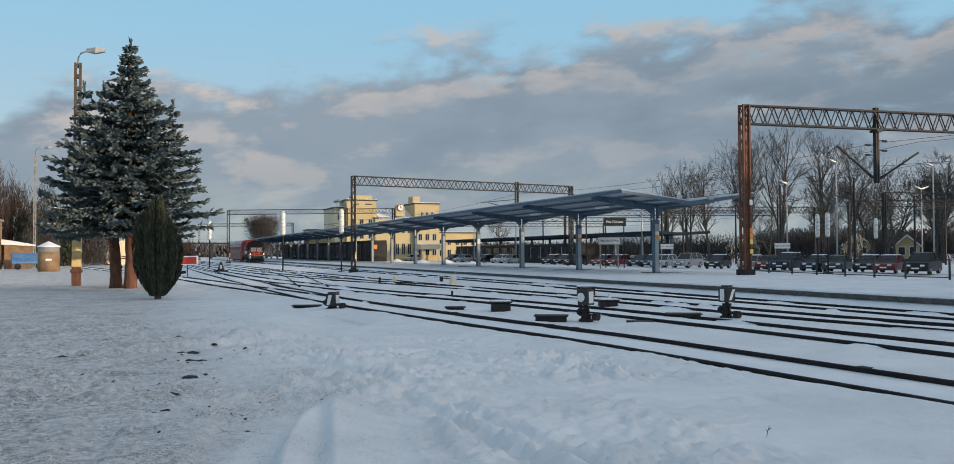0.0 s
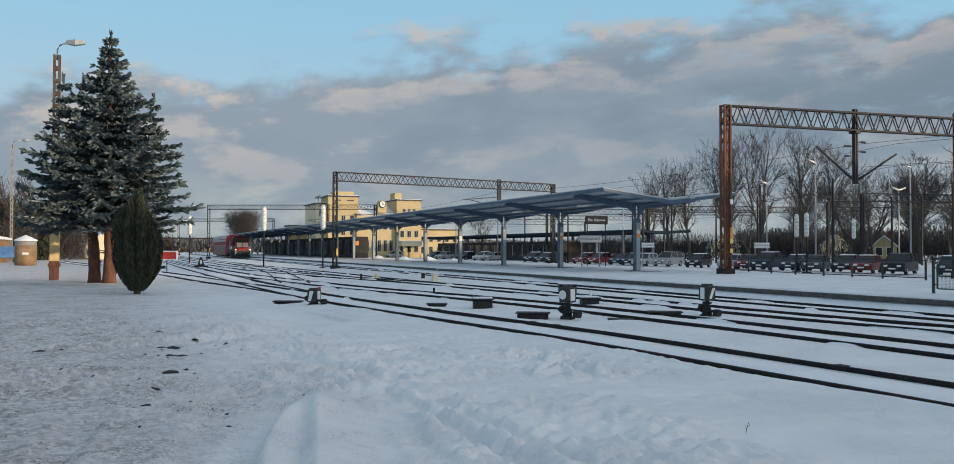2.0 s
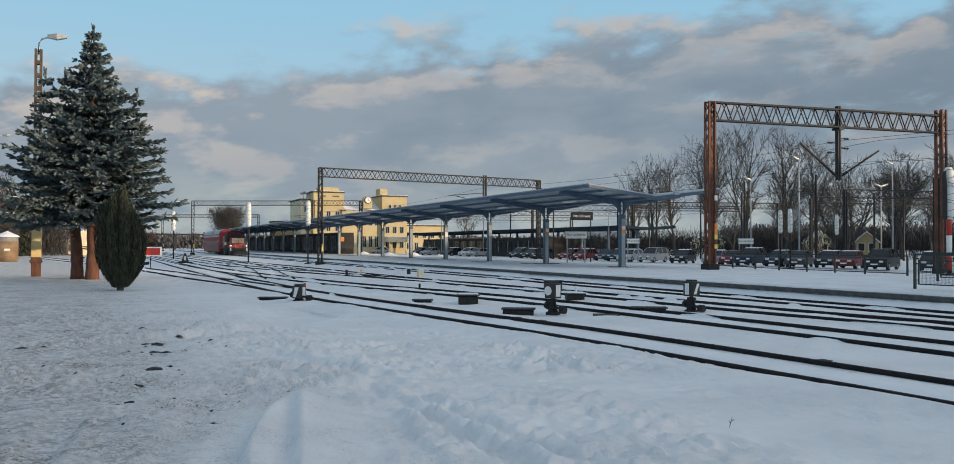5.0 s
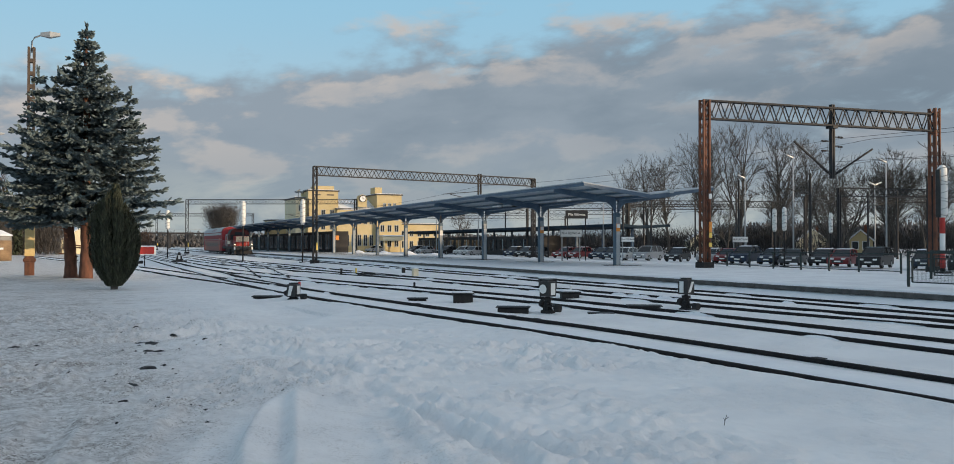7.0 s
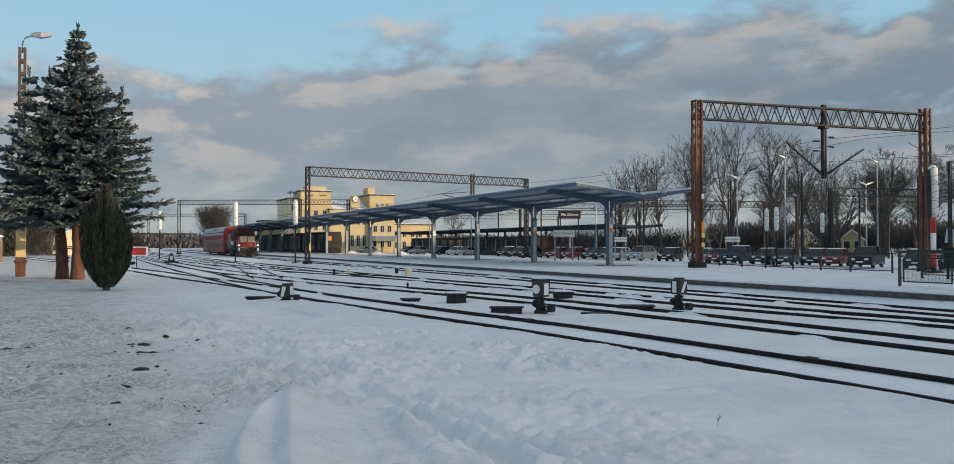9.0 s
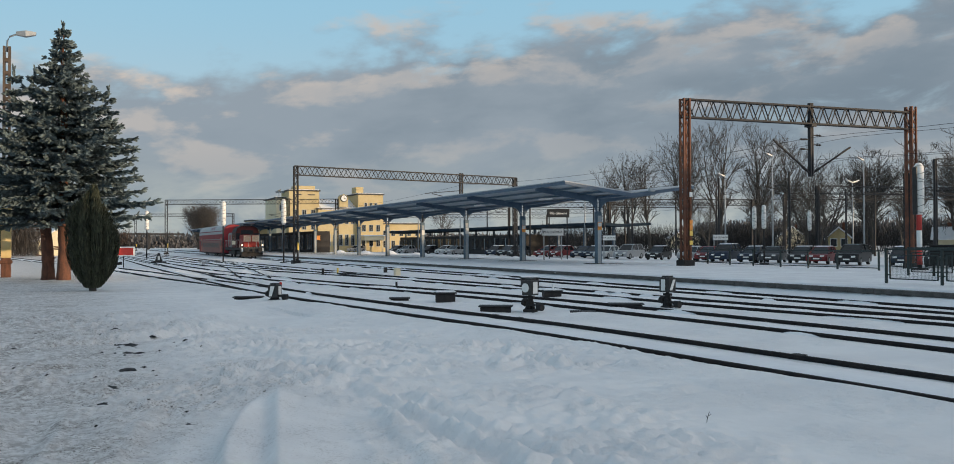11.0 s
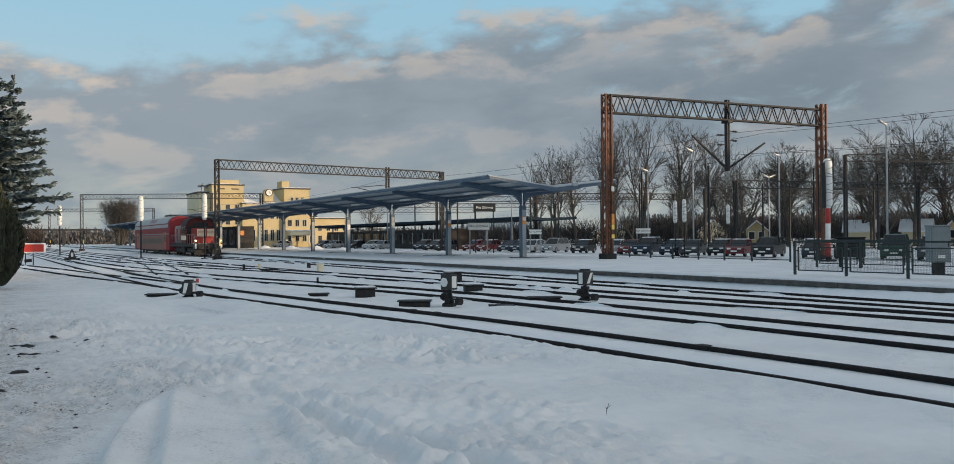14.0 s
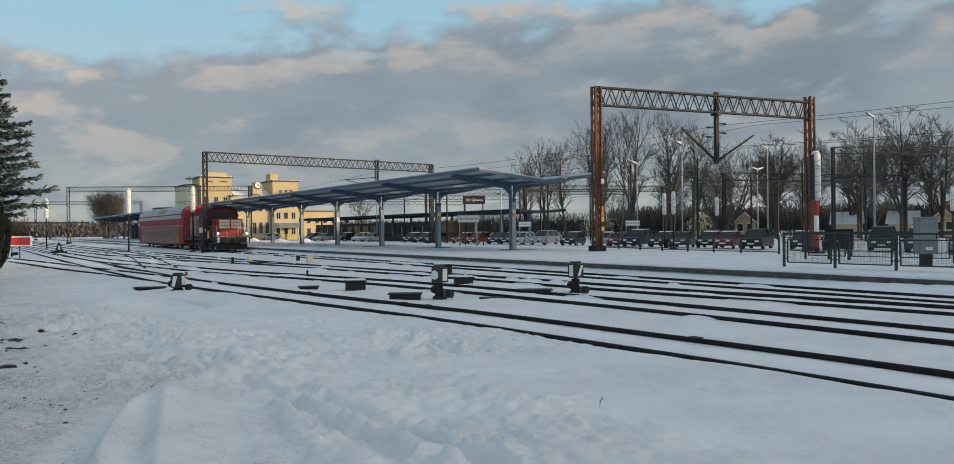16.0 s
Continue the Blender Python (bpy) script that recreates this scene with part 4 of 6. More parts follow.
def build_spruce(x, y, height, profile, boughs, seed, lean, leaders, label):
    """profile: heights and reach of the boughs."""
    rnd = random.Random(seed)
    t = thing("spruce_tree", pose(x, y, 0), label, "tree", "spruces by the lamp")
    axis = lambda z: Vector((lean[0] * (z / height), lean[1] * (z / height), z))
    radii = [0.38, 0.32, 0.30, 0.29, 0.27, 0.27, 0.24, 0.21, 0.18, 0.15, 0.12, 0.09, 0.06, 0.02]
    zs = np.interp(np.linspace(0, 1, 40), np.linspace(0, 1, 14), np.linspace(-0.2, height - 0.5, 14))
    part("trunk", Soup().tube([axis(z) + Vector((0.05 * math.sin(z), 0.05 * math.cos(z * 1.3), 0)) for z in zs],
                              [float(np.interp(z, np.linspace(-0.2, height - 0.5, 14), radii)) * rnd.uniform(0.94, 1.07) for z in zs], 14), BARK, t, smooth=True)
    for k in range(7):
        z, a = rnd.uniform(1.0, profile[0][0]), rnd.random() * 6.28
        part("branch_stub", Soup().tube([axis(z), axis(z) + Vector((math.cos(a), math.sin(a), 0.1)) * rnd.uniform(0.4, 0.6)], [0.05, 0.03], 6), BARK, t)
    s, fr = Soup(), Soup()

    def crown(ax, z0, z1, reach, count):
        for k in range(count):
            f = (k + rnd.random()) / count
            z = z0 + (z1 - z0) * (1 - (1 - f) ** 1.15)
            z = 0.5 * z + 0.5 * round(z / 0.7) * 0.7 + rnd.uniform(-.12, .12)
            l = reach(z) * rnd.choice((0.60, 0.80, 0.92, 1.0, 1.0, 1.14)) * rnd.uniform(0.92, 1.06)
            low = 1 - (z - z0) / (z1 - z0)
            spruce_branch(s, fr, ax(z), k * 2.39996 + rnd.uniform(-.3, .3), max(0.22, l), 0.05 + 0.17 * low, rnd)
        for k in range(16):
            dirn = Vector((rnd.uniform(-.35, .35), rnd.uniform(-.35, .35), 1)).normalized()
            needle_twig(s, ax(z1 + rnd.uniform(-0.25, 0.35)), dirn, rnd.uniform(0.2, 0.4), 0.04, rnd)
    zk, rk = [p[0] for p in profile], [p[1] for p in profile]
    crown(axis, zk[0], height - 0.5, lambda z: float(np.interp(z, zk, rk)), boughs)
    for lx, ly, z0, z1, w in leaders:
        crown(lambda z, lx=lx, ly=ly: Vector((lx, ly, z)), z0, z1, lambda z, z0=z0, z1=z1, w=w: w * (1 - (z - z0) / (z1 - z0)) + 0.10, 22)
    part("crown", s, NEEDLE, t)
    if fr.v:
        tagged(part("snow_dusting", fr, FROST, t, "remains of snow on the boughs"), kind="stuff")
    return t


build_spruce(-0.62, 49.6, 13.75, ((3.1, 3.3), (4.0, 4.3), (5.2, 3.7), (6.6, 3.5), (8.0, 3.1), (9.4, 2.0), (10.8, 1.30), (12.2, 0.62), (13.3, 0.12)), 285, 3, (-0.05, 0.3),
             ((2.15, 0.3, 7.4, 10.0, 0.85), (-2.35, 0.2, 8.2, 10.7, 0.8), (-1.35, -0.3, 9.0, 10.7, 0.6)), "tall blue-green spruce with drooping snow-dusted boughs")
build_spruce(-1.36, 50.6, 9.0, ((3.0, 3.4), (4.2, 3.5), (6.0, 3.0), (7.6, 1.9), (8.8, 0.4)), 110, 8, (-0.5, 0.3), (), "lower spruce with a reddish bare trunk")


def build_thuja(x, y, h, r):
    """A flame of upright plumes, narrow at the foot."""
    rnd = random.Random(21)
    t = thing("thuja_bush", pose(x, y, 0), "dense dark thuja bush shaped like a teardrop", "bush")
    part("stem", Soup().tube([(0, 0, -0.1), (0.02, 0, h * 0.3)], [0.16, 0.1], 8), BARKG, t)
    knots = ([0, 0.06, 0.18, 0.35, 0.55, 0.70, 0.82, 0.92, 1.0], [0.32, 0.48, 0.78, 0.95, 1.0, 0.97, 0.82, 0.55, 0.06])
    prof = lambda u: r * float(np.interp(u, *knots))
    plume = [rnd.uniform(0.74, 0.96) for k in range(11)]
    plume[8], plume[7] = 1.04, 0.98

    def shape(a, u):
        k = (a / 6.283 * 11) % 11
        f = abs((k % 1) - 0.5) * 2
        top = plume[int(k)]
        return prof(min(1, u / top)) * (1.04 - 0.26 * f ** 2.2)
    core, s = Soup(), Soup()
    rings = []
    for i in range(18):
        u = i / 17
        rings.append([(math.cos(a) * max(0.03, shape(a, u) * 0.88), math.sin(a) * max(0.03, shape(a, u) * 0.88), 0.10 + u * (h * 0.93)) for a in np.linspace(0, 6.283, 66, endpoint=False)])
    core.loft(rings)
    part("inner_foliage", core, THUJA, t, smooth=True)
    for i in range(19000):
        u, a = rnd.random() ** 0.9, rnd.random() * 6.283
        rr = shape(a, u) * rnd.uniform(0.82, 1.06)
        p = Vector((math.cos(a) * rr, math.sin(a) * rr, 0.1 + u * h * 0.94))
        d = Vector((math.cos(a) * 0.30, math.sin(a) * 0.30, 1 + rnd.uniform(-.2, .3))).normalized()
        b = a + rnd.uniform(-1.2, 1.2)
        c = Vector((-math.sin(b), math.cos(b), 0)) * rnd.uniform(0.012, 0.034)
        l = rnd.uniform(0.10, 0.30)
        o = len(s.v)
        q, m = p + d * l, p + d * l * 0.5
        s.v.extend((tuple(p), tuple(m + c), tuple(q), tuple(m - c)))
        s.f.append((o, o + 1, o + 2, o + 3))
    part("foliage", s, THUJA, t)


build_thuja(0.62, 38.4, 4.35, 0.94)


def bare_tree_mesh(seed, height, rise, reach, foot, stems):
    """Stems that run up through the crown, with limbs, branches and twigs growing off them.
    rise: how steeply the limbs climb; reach: crown half-width; foot: where the crown begins, as a share of the height."""
    rnd = random.Random(seed)
    big, fine = Soup(), Soup()

    def bent(p, d, l, n, climb, wob):
        pts = [p]
        for i in range(n):
            d = (d + Vector((rnd.uniform(-wob, wob), rnd.uniform(-wob, wob), rnd.uniform(-wob, wob) + climb))).normalized()
            p = p + d * (l / n)
            pts.append(p)
        return pts

    def aside(d, ang):
        ax = d.orthogonal().normalized()
        ax.rotate(Matrix.Rotation(rnd.random() * 6.283, 3, d))
        return (d * math.cos(ang) + ax * math.sin(ang)).normalized()

    def on(pts, t):
        i = min(len(pts) - 2, int(t * (len(pts) - 1)))
        return pts[i].lerp(pts[i + 1], t * (len(pts) - 1) - i), (pts[i + 1] - pts[i]).normalized()

    r0 = height * 0.017
    for k in range(stems):
        tilt = rnd.uniform(0.02, 0.06) if k == 0 else rnd.uniform(0.26, 0.48)
        a = rnd.random() * 6.283
        h = height * (1.0 if k == 0 else rnd.uniform(0.78, 0.95))
        base = Vector((0, 0, -0.3 if k == 0 else height * rnd.uniform(0.12, 0.26)))
        stem = bent(base, Vector((math.cos(a) * tilt, math.sin(a) * tilt, 1)).normalized(), h - base.z, 9, 0.04, 0.06)
        rs = r0 * (1.0 if k == 0 else 0.62)
        big.tube(stem, [rs * (1 - 0.93 * i / 9) + 0.015 for i in range(10)], 6, caps=False)
        for m in range(20):
            t = foot + (0.97 - foot) * ((m + rnd.random()) / 20)
            p, d = on(stem, t)
            f = (t - foot) / (1 - foot)
            l = reach * (0.35 + 0.65 * math.sin(math.pi * (0.14 + 0.78 * f))) * rnd.uniform(0.7, 1.15) * (1 if stems < 2 else 0.85)
            limb = bent(p, aside(Vector((0, 0, 1)), rise * rnd.uniform(0.75, 1.2)), l, 4, 0.10, 0.12)
            rl = max(0.03, rs * (1 - t) * 0.55 + 0.02)
            (big if rl > 0.06 else fine).tube(limb, [rl, rl * 0.8, rl * 0.6, rl * 0.42, 0.018], 4, caps=False)
            for q in range(6):
                p2, d2 = on(limb, rnd.uniform(0.38, 1.0))
                br = bent(p2, aside(d2, rnd.uniform(0.35, 0.85)), l * rnd.uniform(0.22, 0.42), 2, 0.12, 0.16)
                fine.tube(br, [max(0.018, rl * 0.4), 0.020, 0.015], 3, caps=False)
                for w in range(4):
                    p3, d3 = on(br, rnd.uniform(0.3, 1.0))
                    fine.tube(bent(p3, aside(d3, rnd.uniform(0.3, 0.8)), l * rnd.uniform(0.10, 0.22), 1, 0.1, 0.1), [0.016, 0.011], 3, caps=False)
    k = height / max(v[2] for v in big.v + fine.v)
    for s in (big, fine):
        s.v = [(x * k, y * k, z * k) for x, y, z in s.v]
    return big, fine


def build_trees():
    kinds = {}
    for key, args in {"poplar": (3, 20, 0.66, 7.6, 0.20, 3), "lime": (5, 15, 0.95, 6.6, 0.26, 3), "round": (9, 13, 1.05, 5.2, 0.18, 3)}.items():
        big, fine = bare_tree_mesh(*args)
        t = thing("bare_tree", Matrix(), {"poplar": "tall bare poplar with upright grey branches", "lime": "bare winter tree with a dense dark crown", "round": "broad bare tree with a round twiggy crown"}[key], "tree", "bare trees round the yard")
        part("trunk", big, BARKG, t)
        part("crown", fine, TWIG, t, "fine leafless twigs")
        kinds[key] = [t, False]

    def put(key, x, y, h, ref):
        k = kinds[key]
        m = pose(x, y, 0, 0, 0, (x * 37 + y * 53) % 360)
        if not k[1]:
            k[0].matrix_basis, k[1] = m, True
            k[0].scale = (h / ref,) * 3
        else:
            ob = copy_thing(k[0], m)
            ob.scale = (h / ref,) * 3
        return k
    for x, y, h in ((74.5, 108.5, 14), (80.5, 106, 15.5), (86, 103, 20), (90, 101, 21), (95.5, 99.5, 20.5), (99, 97, 18.5), (84, 116, 17), (93, 112, 19)):
        put("poplar", x, y, h * 1.03, 20)
    for x, y, h in ((104, 93, 14), (108, 88, 14.5), (112, 84, 15), (117, 80, 16.5), (121.5, 76, 18), (127, 73, 17), (132, 66, 17.5), (137, 60, 17), (140, 52, 17), (101, 104, 14),
                    (115, 94, 15), (124, 86, 16), (133, 78, 17), (142, 70, 17), (108, 101, 14), (90, 92, 9), (97, 88, 9), (104, 80, 9.5), (112, 74, 9), (120, 66, 9.5), (84, 97, 8), (110, 91, 14.5), (128, 80, 17), (130, 62, 16.5), (145, 60, 17), (99, 92, 11), (114, 78, 13)):
        put("lime", x, y, h * 1.16, 15)
    for x, y, h in ((30.5, 238, 13.4), (32.0, 239, 13.2), (30, 241, 12.8), (31.4, 243, 13.6), (32.5, 244, 12.6), (30, 236, 12.4), (31, 240, 13.7), (32, 237, 13.0), (30.2, 239.5, 13.3), (31.6, 241.5, 13.2), (-22, 152, 14), (-27, 147, 15), (-18, 158, 12), (-32, 140, 13), (-26, 170, 14), (75, 225, 12), (88, 205, 12)):
        put("round", x, y, h, 13)


build_trees()


# ---- train: shunting locomotive and one double-deck coach ----
TRACK_X = 20.45
COACHLOW = material("coach_lower_red", (0.16, 0.045, 0.040), (0.24, 0.075, 0.06), scale=1.0, rough=0.45, detail=8)
CREAM = material("cream_paint", (0.68, 0.58, 0.40), (0.80, 0.71, 0.52), scale=2, rough=0.45)
LOCORED = material("loco_red", (0.24, 0.026, 0.022), (0.34, 0.045, 0.034), scale=2, rough=0.6, spec=0.25)
LOCOGREY = material("loco_grey", (0.13, 0.13, 0.135), (0.22, 0.215, 0.21), scale=2, rough=0.5)
COACHRED = material("coach_red", (0.21, 0.022, 0.030), (0.28, 0.036, 0.042), scale=1.2, rough=0.6, spec=0.22)
CABRED = material("cab_dark_red", (0.055, 0.010, 0.011), (0.10, 0.018, 0.017), scale=2, rough=0.6, spec=0.25)
DOORRED = material("door_orange_red", (0.34, 0.075, 0.030), (0.44, 0.11, 0.045), scale=2, rough=0.5)
COACHROOF = material("coach_roof", (0.30, 0.31, 0.32), (0.42, 0.43, 0.44), scale=1.2, rough=0.5)
TRAINGLASS = material("dull_train_glass", (0.022, 0.022, 0.024), (0.04, 0.038, 0.038), rough=0.35, spec=0.25)
LAMPGLOW = material("lit_headlight", (0.9, 0.85, 0.7), rough=0.3, emit=(1.0, 0.74, 0.42), power=3.0)
REDGLOW = material("lamp_red_glass", (0.5, 0.03, 0.02), rough=0.2)


def wheel(x, y, r, parent):
    w = part("wheel", Soup().tube([(x - 0.06, y, r), (x + 0.06, y, r)], r, 20), IRON, parent)
    part("wheel_hub", Soup().tube([(x - 0.09, y, r), (x + 0.09, y, r)], r * 0.35, 10), DARKSTEEL, w)


def build_loco():
    """Nose towards -y, origin on the rail head under the front buffers."""
    lo = thing("diesel_locomotive", Matrix(), "red and cream diesel shunting locomotive with lit headlights", "locomotive")
    part("frame", Soup().box(-1.45, 1.45, 0.55, 13.6, 0.95, 1.30, 0.04), IRON, lo)
    part("buffer_beam", Soup().box(-1.5, 1.5, 0.45, 0.75, 0.75, 1.35, 0.03), BLACKP, lo)
    part("plough", Soup().loft([[(-1.35, y, 0.15), (1.35, y, 0.15), (1.35, y, 0.7), (-1.35, y, 0.7)] for y in (0.7, 0.85)]), IRON, lo)
    for x in (-0.875, 0.875):
        b = part("buffer", Soup().tube([(x, 0.5, 1.02), (x, 0.12, 1.02), (x, 0.10, 1.02), (x, 0.0, 1.02)], [0.12, 0.12, 0.24, 0.24], 14), IRON, lo)
        part("post_light", Soup().box(x * 1.5 - 0.09, x * 1.5 + 0.09, 0.40, 0.50, 0.8, 1.25), WHITEP, lo, "white painted step board")
    hood = part("short_hood", Soup().box(-1.02, 1.02, 1.35, 4.3, 1.3, 2.95, 0.10), LOCORED, lo)
    part("hood_panel", Soup().box(-0.98, -0.06, 1.325, 1.36, 2.10, 2.86), CREAM, hood, "cream front panel")
    part("hood_panel", Soup().box(0.06, 0.98, 1.325, 1.36, 2.10, 2.86), CREAM, hood, "cream front panel")
    for i in range(5):
        part("louvre", Soup().box(-0.9, 0.9, 1.305, 1.33, 2.2 + i * 0.13, 2.23 + i * 0.13), LOCORED, hood)
    for x in (-1.28, 1.28):
        h = part("headlight", Soup().tube([(x, 0.62, 1.62), (x, 0.82, 1.62)], 0.15, 14), BLACKP, lo)
        part("lamp_lens", Soup().tube([(x, 0.60, 1.62), (x, 0.63, 1.62)], 0.10, 14), LAMPGLOW, h, "lit warm headlight")
    part("top_headlight", Soup().tube([(0, 1.25, 2.98), (0, 1.45, 2.98)], 0.12, 12), BLACKP, hood)
    cab = part("cab", Soup().loft([[(-1.5, y, 1.3), (1.5, y, 1.3), (1.5, y, 3.3), (1.25, y, 3.85), (0.7, y, 4.1), (-0.7, y, 4.1), (-1.25, y, 3.85), (-1.5, y, 3.3)] for y in (4.3, 7.0)]), CABRED, lo)
    for x in (-1.15, 1.15):
        part("cab_window", Soup().box(x - 0.28, x + 0.28, 4.27, 4.30, 2.35, 3.2), GLASS, cab)
    for sx in (-1, 1):
        for y in (4.6, 5.8):
            part("cab_window", Soup().box(min(sx * 1.49, sx * 1.515), max(sx * 1.49, sx * 1.515), y, y + 0.9, 2.4, 3.2), GLASS, cab)
        part("cab_stripe", Soup().box(min(sx * 1.49, sx * 1.512), max(sx * 1.49, sx * 1.512), 4.32, 6.98, 1.7, 2.2), CREAM, cab)
    part("cab_roof", Soup().loft([[(1.53, y, 3.3), (1.28, y, 3.89), (0.72, y, 4.15), (-0.72, y, 4.15), (-1.28, y, 3.89), (-1.53, y, 3.3), (-1.5, y, 3.3), (-1.25, y, 3.85), (-0.7, y, 4.1), (0.7, y, 4.1), (1.25, y, 3.85), (1.5, y, 3.3)] for y in (4.1, 7.1)]), IRON, cab)
    part("front_window", Soup().box(-0.8, 0.8, 4.26, 4.30, 3.05, 3.6), GLASS, cab)
    part("horn", Soup().tube([(0.5, 4.3, 4.2), (0.5, 4.0, 4.24)], [0.04, 0.09], 8), GALV, cab)
    part("walkway_snow", Soup().box(-1.4, 1.4, 0.62, 1.33, 1.30, 1.36, 0.02), SNOW, lo, "snow on the front walkway")
    part("coupling", Soup().box(-0.12, 0.12, 0.05, 0.5, 0.9, 1.12).tube([(0, 0.2, 0.9), (0, 0.1, 0.5)], 0.05, 6), IRON, lo)
    long_hood = part("long_hood", Soup().box(-1.02, 1.02, 7.0, 13.2, 1.3, 3.35, 0.12), LOCOGREY, lo, "grey engine hood")
    for i in range(6):
        for sx in (-1, 1):
            part("hood_door", Soup().box(min(sx * 1.015, sx * 1.045), max(sx * 1.015, sx * 1.045), 7.2 + i, 8.1 + i, 1.55, 3.0), LOCOGREY if i % 2 else LOCORED, long_hood)
    part("exhaust", Soup().tube([(0, 9.5, 3.3), (0, 9.5, 3.75)], [0.22, 0.18], 10), IRON, long_hood)
    rail_ = Soup()
    for sx in (-1.42, 1.42):
        for y in np.arange(0.7, 13.6, 1.15):
            if 4.2 < y < 7.1:
                continue
            rail_.beam((sx, y, 1.3), (sx, y, 2.3), 0.035)
        rail_.beam((sx, 0.7, 2.3), (sx, 4.2, 2.3), 0.035)
        rail_.beam((sx, 7.1, 2.3), (sx, 13.5, 2.3), 0.035)
    for x in (-1.42, -0.5, 0.5, 1.42):
        rail_.beam((x, 0.6, 1.3), (x, 0.6, 2.05), 0.035)
    rail_.beam((-1.42, 0.6, 2.05), (-0.5, 0.6, 2.05), 0.035).beam((0.5, 0.6, 2.05), (1.42, 0.6, 2.05), 0.035)
    part("handrail", rail_, GALV, lo, "pale tubular handrails")
    for y in (2.6, 5.0, 9.2, 11.6):
        for x in (-0.75, 0.75):
            wheel(x, y, 0.52, lo)
    for y0 in (1.9, 8.5):
        for x in (-1.02, 1.02):
            part("bogie_frame", Soup().box(x - 0.08, x + 0.08, y0, y0 + 3.9, 0.38, 0.85, 0.04), IRON, lo)
    part("fuel_tank", Soup().box(-1.3, 1.3, 6.2, 8.2, 0.35, 0.95, 0.06), IRON, lo)
    return lo


def build_coach():
    """Origin on the rail head under the end nearest the locomotive."""
    co = thing("double_deck_coach", Matrix(), "red double-deck railway coach with a grey rounded roof", "railway coach")

    def section(y, k=1.0):
        pts = []
        for a in np.linspace(0, math.pi, 13):
            pts.append((math.cos(a) * 1.39 * k, y, 3.55 + math.sin(a) ** 0.8 * 1.05 * k))
        return [(1.39 * k, y, 0.5)] + pts + [(-1.39 * k, y, 0.5)]
    L = 26.6
    body = part("body", Soup().loft([section(0.0, 0.985), section(0.12), section(L - 0.12), section(L, 0.985)]), COACHRED, co, "red bodywork")
    roof = []
    for y in (0.9, L - 0.1):
        roof.append([(math.cos(a) * 1.405, y, 3.56 + math.sin(a) ** 0.8 * 1.06) for a in np.linspace(0.10, math.pi - 0.10, 15)])
    part("roof", Soup().loft(roof, caps=False, closed=False), COACHROOF, co, "grey rounded roof", smooth=True)
    for i in range(5):
        y = 9.2 + i * 1.0
        part("roof_mark", Soup().loft([[(-math.cos(a) * 1.412, y + w + (a - 0.4) * 1.3, 3.56 + math.sin(a) ** 0.8 * 1.066) for a in (0.25, 0.45, 0.65, 0.85)] for w in (0, 0.45)], caps=False, closed=False), COACHRED, co, "slanting red mark on the roof")
    for sx in (-1, 1):
        lo_, hi_ = min(sx * 1.385, sx * 1.405), max(sx * 1.385, sx * 1.405)
        part("lower_panel", Soup().box(lo_, hi_, 3.6, L - 3.6, 0.52, 2.3), COACHLOW, co, "dull brownish red lower deck panel")
        part("upper_panel", Soup().box(lo_, hi_, 0.9, L - 0.1, 3.22, 3.6), COACHROOF, co, "grey upper side panel")
        part("band", Soup().box(lo_, hi_, 0.2, L - 0.2, 2.38, 2.52), LOCOGREY, co, "thin grey waist band")
        for i in range(12):
            y = 5.0 + i * 1.42
            w = part("window", Soup().box(lo_ - 0.004, hi_ + 0.004, y, y + 1.15, 1.25, 1.95), TRAINGLASS, co)
        for y in (2.1, L - 3.5):
            d = part("door", Soup().box(lo_ - 0.008, hi_ + 0.008, y, y + 1.4, 0.62, 2.7), DOORRED, co, "orange-red entrance door")
            for k in (0.12, 0.78):
                part("door_window", Soup().box(lo_ - 0.014, hi_ + 0.014, y + k, y + k + 0.5, 1.5, 2.4), TRAINGLASS, d)
    part("gangway", Soup().box(-0.55, 0.55, -0.25, 0.0, 1.0, 3.1, 0.05), IRON, co)
    for y in (3.6, 6.1, L - 6.1, L - 3.6):
        for x in (-0.75, 0.75):
            wheel(x, y, 0.46, co)
    for y0 in (3.0, L - 6.7):
        for x in (-1.0, 1.0):
            part("bogie_frame", Soup().box(x - 0.08, x + 0.08, y0, y0 + 3.7, 0.3, 0.75, 0.04), IRON, co)
    part("underframe", Soup().box(-1.2, 1.2, 8, L - 8, 0.22, 0.55, 0.05), IRON, co)
    for x in (-0.875, 0.875):
        for y in (-0.4, L + 0.4):
            part("buffer", Soup().tube([(x, y - 0.3, 1.0), (x, y + 0.3, 1.0)], 0.2, 12), IRON, co)
    return co


LOCO, COACH = build_loco(), build_coach()


